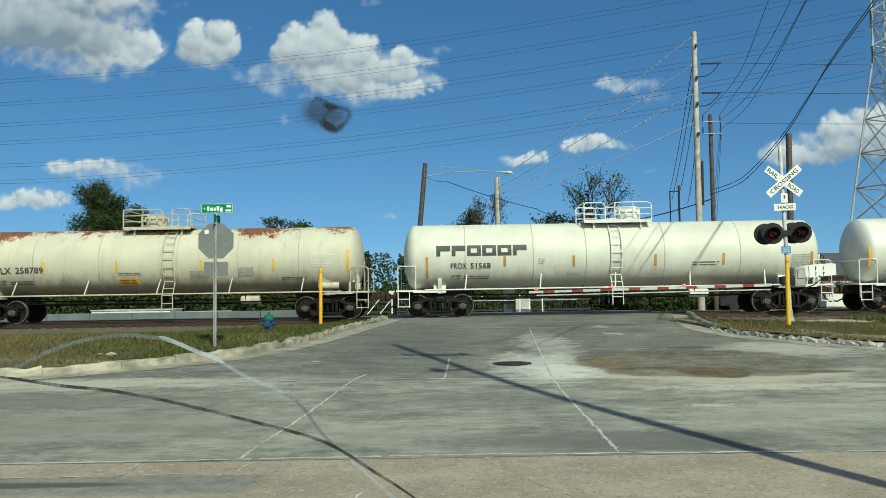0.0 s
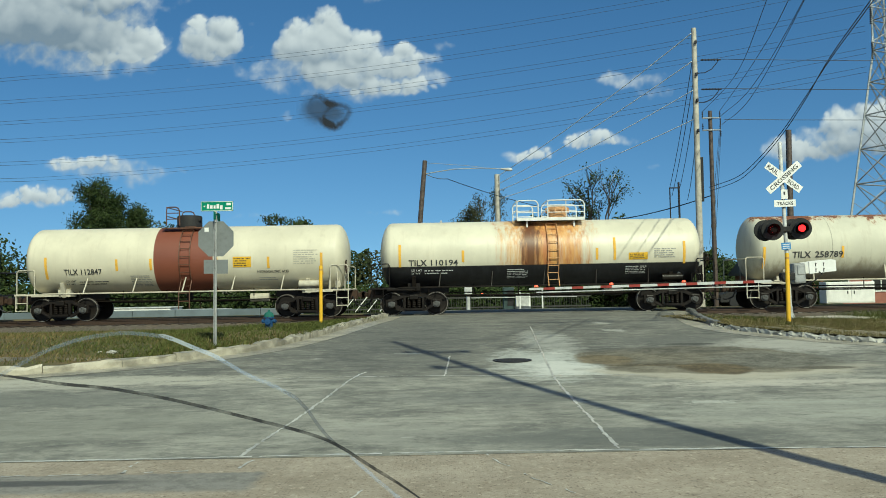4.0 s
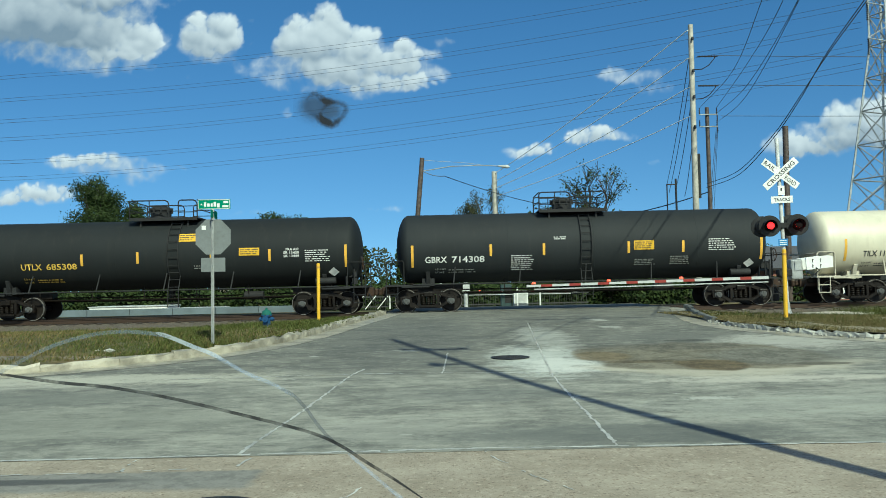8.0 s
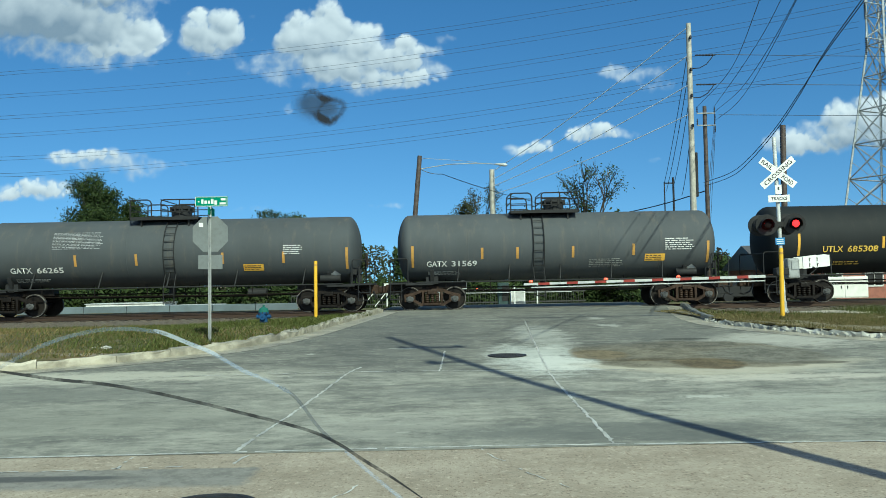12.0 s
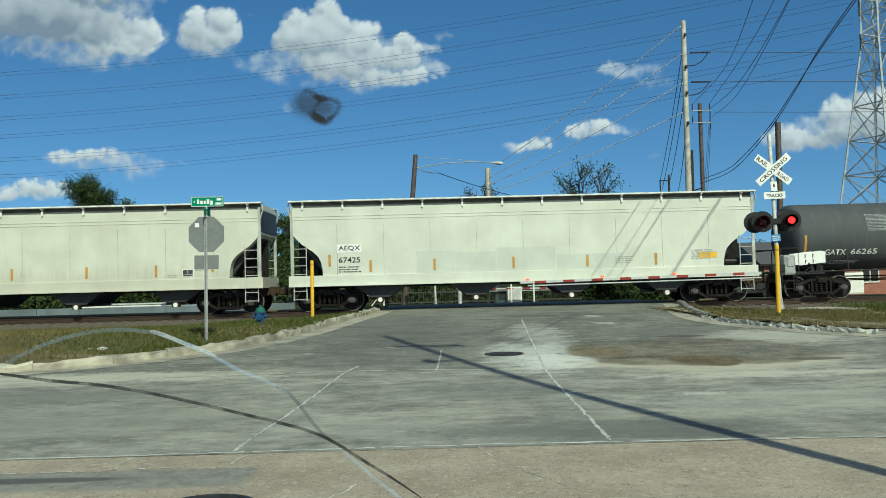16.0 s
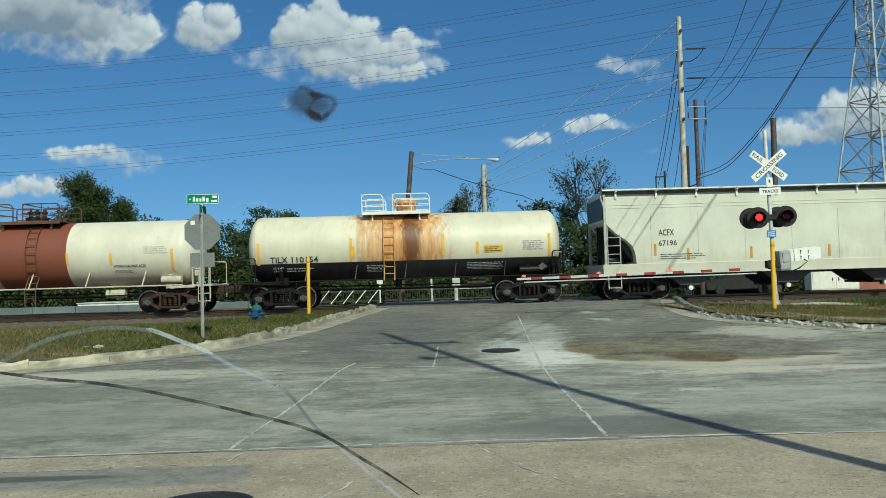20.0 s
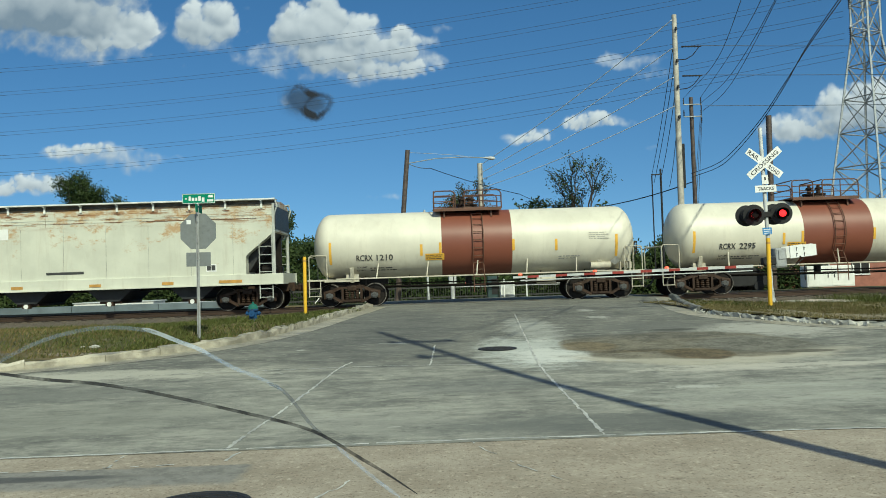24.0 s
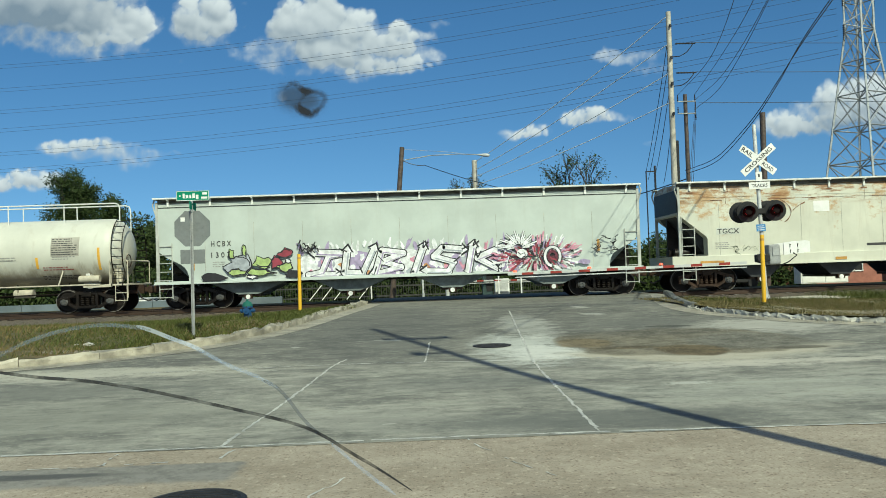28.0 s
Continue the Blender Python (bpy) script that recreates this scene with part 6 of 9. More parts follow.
# rusted ledge under the upper rib, and drips below the brackets
for x, w in ((-6.9, 0.5), (-4.6, 0.9), (-3.2, 0.5), (-0.4, 1.2), (1.6, 0.7), (3.2, 1.5), (5.6, 1.9)):
    scrawl([(x + w * q, 3.6 + 0.004 * math.sin(9 * q)) for q in (0, 0.25, 0.5, 0.75, 1.0)], 0.016, RUST_LINE)
for i in range(12):
    x = -7.7 + 15.4 * i / 11
    scrawl([(x - 0.13, 3.93), (x, 3.92), (x + 0.13, 3.93)], 0.03, RUST_LINE)
    if i % 4 == 1:
        scrawl([(x + 0.02, 3.9), (x + 0.03, 3.65), (x + 0.02, 3.45)], 0.012, RUST_LINE)
stand(tgcx, -215.4, -197.4, 0.25)


def graffiti(car):
    """Sprayed shapes along the lower side: pale bodies with dark outlines, pink and green fields."""
    rng = random.Random(5)
    y0 = -1.6
    pal = {"white": (0.78, 0.79, 0.8), "black": (0.02, 0.02, 0.025), "green": (0.42, 0.55, 0.2), "wine": (0.13, 0.025, 0.045), "red": (0.3, 0.045, 0.07), "pink": (0.62, 0.28, 0.38), "violet": (0.4, 0.33, 0.5), "grey": (0.4, 0.43, 0.47), "orange": (0.6, 0.3, 0.12)}
    mats = {k: plain("spray_" + k, v, 0.65, 0.0, 0.3, 5.0) for k, v in pal.items()}

    def shape(x, z, w, h, tone, lift, k=9, sharp=0.35, turn=0.0):
        bm = bmesh.new()
        pts = []
        for i in range(k):
            a = 2 * math.pi * i / k + rng.uniform(-0.2, 0.2)
            r = 1 - sharp * rng.random()
            u, v = w / 2 * r * math.cos(a), h / 2 * r * math.sin(a)
            pts.append((x + u * math.cos(turn) - v * math.sin(turn), z + u * math.sin(turn) + v * math.cos(turn)))
        vs = [bm.verts.new((px, y0 - lift, max(1.06, pz))) for px, pz in pts]
        c = bm.verts.new((x, y0 - lift, max(1.06, z)))
        for i in range(k):
            bm.faces.new((c, vs[i], vs[(i + 1) % k]))
        bmesh.ops.recalc_face_normals(bm, faces=bm.faces)
        part("sprayed_shape", bm, mats[tone], car)
        return pts

    def stroke(pts, w, tone, lift, even=False):
        bm = bmesh.new()
        last = None
        for i, (x, z) in enumerate(pts):
            a, b = pts[max(i - 1, 0)], pts[min(i + 1, len(pts) - 1)]
            d = Vector((b[0] - a[0], b[1] - a[1]))
            d = d.normalized() if d.length > 1e-6 else Vector((1, 0))
            k = w if even else w * rng.uniform(0.5, 1.1)
            cur = [bm.verts.new((x - d.y * k, y0 - lift, max(1.06, z + d.x * k))), bm.verts.new((x + d.y * k, y0 - lift, max(1.06, z - d.x * k)))]
            if last:
                bm.faces.new((last[0], cur[0], cur[1], last[1]))
            last = cur
        part("sprayed_line", bm, mats[tone], car)

    for i in range(34):
        x = -3.9 + i * 0.25
        shape(x, 2.2 + rng.uniform(-0.12, 0.12), 0.22, rng.uniform(0.5, 0.95), rng.choice(("violet", "white", "pink") if i > 24 else ("violet", "white", "white", "white")), 0.012, 8, 0.7, rng.uniform(-0.5, 0.5))
    # a pale field, then broad angular beams with dark edges, sprayed across one another
    for i in range(12):
        shape(-3.5 + i * 0.66, 1.55, 1.15, 1.15, "violet" if i % 2 else "white", 0.014 + 0.0004 * i, 11, 0.2)
    for i in range(60):
        shape(rng.uniform(-3.8, 4.3), rng.uniform(1.15, 2.05), rng.uniform(0.2, 0.5), rng.uniform(0.15, 0.4), "white", 0.0185 + 0.00002 * i, 8, 0.5, rng.uniform(-0.6, 0.6))
    for i in range(40):
        x = rng.uniform(-3.7, 4.2)
        shape(x, rng.uniform(1.12, 1.7), rng.uniform(0.15, 0.4), rng.uniform(0.25, 0.6), rng.choice(("violet", "grey", "orange", "violet", "pink")), 0.02 + 0.00005 * i, 7, 0.6, rng.uniform(-0.5, 0.5))
    forms = ([(0.0, 0.9), (0.95, 0.84), (0.5, 0.75), (0.42, 0.2), (0.0, 0.1), (0.9, 0.1)], [(0.0, 0.9), (0.1, 0.15), (0.7, 0.1), (0.85, 0.95)], [(0.08, 0.05), (0.1, 0.9), (0.85, 0.78), (0.25, 0.5), (0.9, 0.28), (0.05, 0.06)],
             [(0.5, 0.95), (0.4, 0.05), (0.75, 0.1)], [(0.95, 0.85), (0.3, 0.92), (0.1, 0.62), (0.8, 0.4), (0.72, 0.08), (0.0, 0.12)], [(0.1, 0.95), (0.18, 0.05)], [(1.0, 0.95), (0.2, 0.52), (1.0, 0.02)])
    for i, (x, k, w) in enumerate(((-3.45, 0, 1.15), (-2.2, 1, 1.2), (-0.95, 2, 1.15), (0.35, 3, 0.8), (1.15, 4, 1.2), (2.6, 5, 1.0), (2.75, 6, 1.3), (3.9, 3, 0.5))):
        lift = 0.026 + 0.005 * i
        line = [(x + w * u + 0.32 * (v - 0.5), 1.08 + 1.08 * v) for u, v in forms[k]]
        # rounded joints hold the corners together
        for tone, r, up in (("black", 0.165, 0.0), ("white", 0.125, 0.001)):
            for j, (p, q) in enumerate(zip(line, line[1:])):
                stroke([p, q], r * (1.0 - 0.07 * j), tone, lift + up + 0.0001 * j, True)
            for j, p in enumerate(line[1:-1]):
                shape(p[0], p[1], 2 * r, 2 * r, tone, lift + up + 0.00005 * j, 12, 0.03)
        # pointed ends
        for (ax, az), (bx, bz) in ((line[1], line[0]), (line[-2], line[-1])):
            dx, dz = bx - ax, bz - az
            q = math.hypot(dx, dz)
            dx, dz = dx / q, dz / q
            for tone, r, up in (("black", 1.0, 0.0), ("white", 0.68, 0.0012)):
                bm = bmesh.new()
                tri = ((bx - dz * 0.26 * r, bz + dx * 0.26 * r), (bx + dx * 0.34 * r, bz + dz * 0.34 * r), (bx + dz * 0.26 * r, bz - dx * 0.26 * r))
                bm.faces.new([bm.verts.new((u, y0 - lift - up - 0.0003, min(2.4, max(1.06, v)))) for u, v in tri])
                part("sprayed_shape", bm, mats[tone], car)
        stroke([(px + 0.05, pz - 0.07) for px, pz in line], 0.028, rng.choice(("violet", "grey")), lift + 0.0025, True)
        for _ in range(2):
            p = rng.choice(line)
            a = rng.uniform(0.4, 2.7)
            stroke([p, (p[0] + 0.34 * math.cos(a), min(2.4, p[1] + 0.3 * math.sin(a)))], 0.03, "black", lift + 0.003)
    # a burst of strokes: wine-dark in the middle, pink and white towards its rim, with a fan of white locks
    for i in range(230):
        a, q = rng.uniform(0, 6.283), math.sqrt(rng.random())
        x, z = 5.35 + 1.75 * q * math.cos(a), 1.66 + 0.8 * q * math.sin(a)
        if z < 1.1:
            continue
        c = rng.choice(("wine", "wine", "red", "black", "pink") if q < 0.55 else ("red", "pink", "pink", "white", "violet") if q < 0.85 else ("pink", "white", "white", "violet"))
        k = rng.uniform(0.1, 0.2)
        stroke([(x + k * v * math.cos(a), z + k * v * math.sin(a) + 0.03 * math.sin(3 * v)) for v in (-1.0, -0.3, 0.4, 1.0)], rng.uniform(0.018, 0.05), c, 0.07 + 0.00026 * i)
    for i in range(22):
        a = -0.1 + 3.3 * i / 21
        k = 0.46 + 0.16 * (i % 3)
        lock = [(4.62 + v * k * math.cos(a + 0.12 * v), 2.0 + v * k * 0.85 * math.sin(a + 0.12 * v)) for v in (0.35, 0.7, 1.0)]
        stroke(lock, 0.045, "black", 0.132 + 0.0002 * i, True)
        stroke(lock, 0.026, "white", 0.137 + 0.0002 * i, True)
    for r, c, w, up in ((0.3, "black", 0.08, 0.143), (0.3, "white", 0.05, 0.144), (0.16, "wine", 0.05, 0.145)):
        stroke([(5.95 + r * math.cos(v), 1.6 + 1.25 * r * math.sin(v)) for v in np.linspace(-0.6, 4.6, 14)], w, c, up, True)
    shape(4.75, 1.75, 0.5, 0.4, "white", 0.1415, 12, 0.2)
    stroke([(4.6, 1.8), (4.7, 1.72), (4.85, 1.78), (4.9, 1.65), (4.75, 1.6)], 0.016, "black", 0.1425, True)
    for i, (x, z, w, h, c) in enumerate(((-6.25, 1.7, 1.35, 0.95, "grey"), (-6.55, 2.1, 0.3, 0.6, "green"), (-6.05, 2.2, 0.28, 0.6, "green"), (-5.3, 1.75, 1.1, 0.6, "green"), (-6.4, 1.4, 0.9, 0.35, "green"), (-5.45, 1.35, 1.3, 0.45, "green"), (-5.75, 1.2, 0.5, 0.25, "white"),
                                     (-4.85, 1.75, 0.6, 0.6, "red"), (-4.45, 2.05, 0.75, 0.55, "red"), (-4.5, 1.5, 0.7, 0.6, "green"), (-4.35, 1.75, 0.35, 0.25, "white"), (-4.2, 1.25, 0.8, 0.4, "black"), (-7.3, 1.2, 1.3, 0.45, "black"),
                                     (7.2, 1.35, 0.6, 0.3, "violet"))):
        o = shape(x, z, w, h, c, 0.07 + 0.003 * i, 11, 0.55)
        if c not in ("violet", "pink"):
            stroke(o + o[:1], 0.026, "black", 0.0715 + 0.003 * i)
            a = rng.uniform(0, 6.3)
            stroke([(x + 0.3 * w * math.cos(a + q), z + 0.3 * h * math.sin(a + q)) for q in (0.0, 0.5, 1.0, 1.5, 2.0)], 0.022, "black", 0.072 + 0.003 * i)
    for _ in range(14):
        x, z = rng.uniform(7.75, 8.7) - 0.2, rng.uniform(1.75, 2.3)
        a = rng.uniform(0, 6.3)
        stroke([(x + 0.14 * s * math.cos(a) + 0.06 * math.sin(5 * s), z + 0.18 * s * math.sin(a)) for s in (-1.0, -0.5, 0.0, 0.5, 1.0)], 0.02, "black", 0.15)
    for _ in range(14):
        x, z = rng.uniform(-3.95, -3.2), rng.uniform(2.1, 2.45)
        a = rng.uniform(0, 6.3)
        stroke([(x + 0.12 * s * math.cos(a), z + 0.1 * s * math.sin(a) + 0.05 * math.sin(4 * s)) for s in (-1.0, -0.3, 0.3, 1.0)], 0.03, "black", 0.15)


# car colour darkened, with the shade on the slope sheets put in
SHADE_SLOPE = plain("hopper_slope_shaded", (0.16, 0.185, 0.18), 0.8, 0.0, 0.4)
hcbx = hopper_car("pale green-grey covered hopper car covered in sprayed shapes", 20.1, shell_mat("hopper_pale", (0.51, 0.56, 0.52), streak=0.12), slope=SHADE_SLOPE, rib=BLACK, mark=[("H C B X", -7.35, 2.42, 0.78, 0.22), ("1 3 0 3", -7.35, 1.98, 0.72, 0.22)], cut_z=2.35, side_low=1.12, trim=None,
                  stripes=[(7.8, 2.0), (-8.05, 1.75)], prints=[(-7.3, 1.6, 0.6, 0.25, 2, G), (6.5, 1.75, 0.5, 0.2, 1, STENCIL)])
graffiti(hcbx)
stand(hcbx, -235.5, -215.4, 0.1)
stand(tank_car("greyish white tank car with placard and top handrail", 16.5, shell_mat("shell_dull_white", (0.62, 0.62, 0.54), streak=0.3, belly=0.6), tank=15.0, stripes=[(4.2, 2.0)], big_stripes=[(6.6, 2.1)], dome_x=-3.2, dome="loops", ladder_x=7.33, ladder_mat=TRUCK, top_rail=(-1.6, 7.2), head=0.75,
               panels=[(4.75, 2.25, 1.1, 0.75, FAINT_PRINT)], prints=[(4.8, 2.1, 0.9, 0.35, 4, G), (4.4, 1.7, 1.3, 0.2, 2, RED), (4.3, 1.35, 1.9, 0.28, 3, STENCIL), (2.8, 2.1, 0.8, 0.2, 2, G)], placard=[(6.2, 1.4)], sill_mat=CREAM_RAIL), -252.0, -235.5)

# ---------------------------------------------------------------- signs and signals
def wire(name, pts, r, mat, label, sag=0.0, group="overhead wires"):
    """A wire through the points, hanging a little between them."""
    bm = bmesh.new()
    out = []
    pts = [Vector(p) for p in pts]
    for a, b in zip(pts, pts[1:]):
        out += [a.lerp(b, i / 14) - Vector((0, 0, 4 * sag * (i / 14) * (1 - i / 14))) for i in range(14)]
    pipe(bm, out + [pts[-1]], r, 5)
    return tagged(part(name, bm, mat, smooth=True), label, "wire", group)


def span(name, a, b, c, r, mat, label, group):
    """A wire in one smooth curve through three points."""
    a, b, c = Vector(a), Vector(b), Vector(c)
    k = (b - a).length / ((b - a).length + (c - b).length)
    pts = []
    for i in range(29):
        t = i / 28
        pts.append(a * ((t - k) * (t - 1) / k) + b * (t * (t - 1) / (k * (k - 1))) + c * (t * (t - k) / (1 - k)))
    bm = bmesh.new()
    pipe(bm, pts, r, 5)
    return tagged(part(name, bm, mat, smooth=True), label, "wire", group)


def stop_sign():
    base = level(17.5) + 0.15
    s = thing("stop_sign", "stop sign seen from behind on a grey post with street signs", "road sign", pose(-4.9, 17.5, 0, 0, 0.35, 0))
    bm = bmesh.new()
    pts = [(-0.035, -0.03), (-0.02, 0.02), (0.02, 0.02), (0.035, -0.03), (0.025, -0.03), (0.012, 0.008), (-0.012, 0.008), (-0.025, -0.03)]
    prism(bm, pts, base - 0.3, 3.13, lambda a, h, b: (a, b, h))
    for k in range(30):
        box(bm, (0, 0.021, base + 0.1 + k * 0.09), (0.012, 0.004, 0.016))
    part("post", bm, STEEL, s)
    bm = bmesh.new()
    r = 0.378 / math.cos(math.pi / 8)
    prism(bm, [(r * math.cos(a), 2.63 + r * math.sin(a)) for a in (math.pi / 8 + k * math.pi / 4 for k in range(8))], 0.025, 0.03)
    part("octagon_plate", bm, SIGN_BACK, s, "grey bare back of the octagonal plate")
    bm = bmesh.new()
    box(bm, (-0.2, 0.022, 2.83), (0.09, 0.003, 0.09))
    part("sticker", bm, WHITE, s, "small white sticker")
    bm = bmesh.new()
    box(bm, (0.0, 0.024, 2.03), (0.52, 0.005, 0.3), bevel=0.002)
    part("lower_plate", bm, SIGN_BACK, s)
    bm = bmesh.new()
    for z in (2.4, 2.85, 2.03):
        lathe(bm, [(0.014, -0.045), (0.014, -0.03)], 8, "Y", (0, 0, z))
    part("bolts", bm, STEEL, s)
    sign = new("street_name_sign")
    sign.parent = s
    sign.matrix_basis = pose(0.03, 0.0, 3.33)
    bm = bmesh.new()
    box(bm, (0, 0, 0), (0.70, 0.012, 0.215), bevel=0.004)
    part("blade", bm, GREEN_SIGN, sign, "green street name blade")
    bm = bmesh.new()
    for x, z, w, h in ((0, 0.098, 0.68, 0.01), (0, -0.098, 0.68, 0.01), (-0.338, 0, 0.01, 0.2), (0.338, 0, 0.01, 0.2)):
        box(bm, (x, -0.008, z), (w, 0.004, h))
    for x, z, w, h in ((-0.27, 0.0, 0.03, 0.03), (-0.19, 0.0, 0.045, 0.1), (-0.12, -0.015, 0.055, 0.07), (-0.05, -0.015, 0.04, 0.07), (0.02, 0.0, 0.055, 0.1), (0.095, -0.025, 0.055, 0.09), (0.255, 0.045, 0.1, 0.05), (0.245, -0.045, 0.13, 0.045)):
        box(bm, (x, -0.008, z), (w, 0.004, h))
    part("sign_legend", bm, STENCIL_WHITE, sign)
    bm = bmesh.new()
    box(bm, (0.0, 0.1, 3.12), (0.012, 0.62, 0.17), Matrix.Rotation(0.06, 4, "Z"), bevel=0.003)
    part("cross_street_sign", bm, GREEN_SIGN, s, "green sign blade seen nearly edge-on")
    bm = bmesh.new()
    box(bm, (0, 0, 3.2), (0.05, 0.05, 0.06))
    box(bm, (0, 0, 3.02), (0.06, 0.06, 0.05))
    part("bracket", bm, ALU, s)


stop_sign()


def marker_post(x, y, top, lean):
    z = level(y) + 0.1
    m = thing("marker_post", "slim bright yellow marker post standing in the grass", "post", pose(x, y, z, 0, lean, 0), "yellow posts")
    bm = bmesh.new()
    lathe(bm, [(0.055, -0.2), (0.055, top - z - 0.03), (0.045, top - z), (0.001, top - z)], 16)
    part("pipe", bm, YELLOW, m, smooth=True)
    bm = bmesh.new()
    lathe(bm, [(0.057, top - z - 0.16), (0.057, top - z - 0.1)], 16)
    part("worn_ring", bm, STRIPE_OLD, m)


marker_post(-3.92, 26.0, 2.26, 0.4)
marker_post(9.0, 21.4, 2.23, 0.6)


def hydrant():
    z = level(23) + 0.1
    h = thing("fire_hydrant", "blue fire hydrant with green bonnet in the grass", "hydrant", pose(-4.93, 23.0, z - 0.1))
    bm = bmesh.new()
    lathe(bm, [(0.16, -0.1), (0.16, 0.02), (0.11, 0.04), (0.105, 0.34), (0.15, 0.35), (0.15, 0.39)], 24)
    part("barrel", bm, HYDRANT_BLUE, h, smooth=True)
    bm = bmesh.new()
    lathe(bm, [(0.145, 0.39), (0.14, 0.43), (0.11, 0.5), (0.05, 0.53), (0.03, 0.54), (0.03, 0.59), (0.001, 0.59)], 24)
    part("bonnet", bm, HYDRANT_GREEN, h, smooth=True)
    for a, r, out in ((-90, 0.085, 0.2), (0, 0.06, 0.19), (180, 0.06, 0.19)):
        bm = bmesh.new()
        lathe(bm, [(r * 0.8, 0.08), (r * 0.8, out - 0.06), (r, out - 0.05), (r, out), (0.02, out), (0.02, out + 0.03), (0.001, out + 0.03)], 16, "X", (0, 0, 0.27))
        part("outlet", bm, HYDRANT_BLUE, h, m=pose(0, 0, 0, 0, 0, a))
    bm = bmesh.new()
    for k in range(8):
        a = k * 0.785
        box(bm, (0.135 * math.cos(a), 0.135 * math.sin(a), 0.37), (0.03, 0.03, 0.07))
    part("flange_bolts", bm, IRON, h)


hydrant()


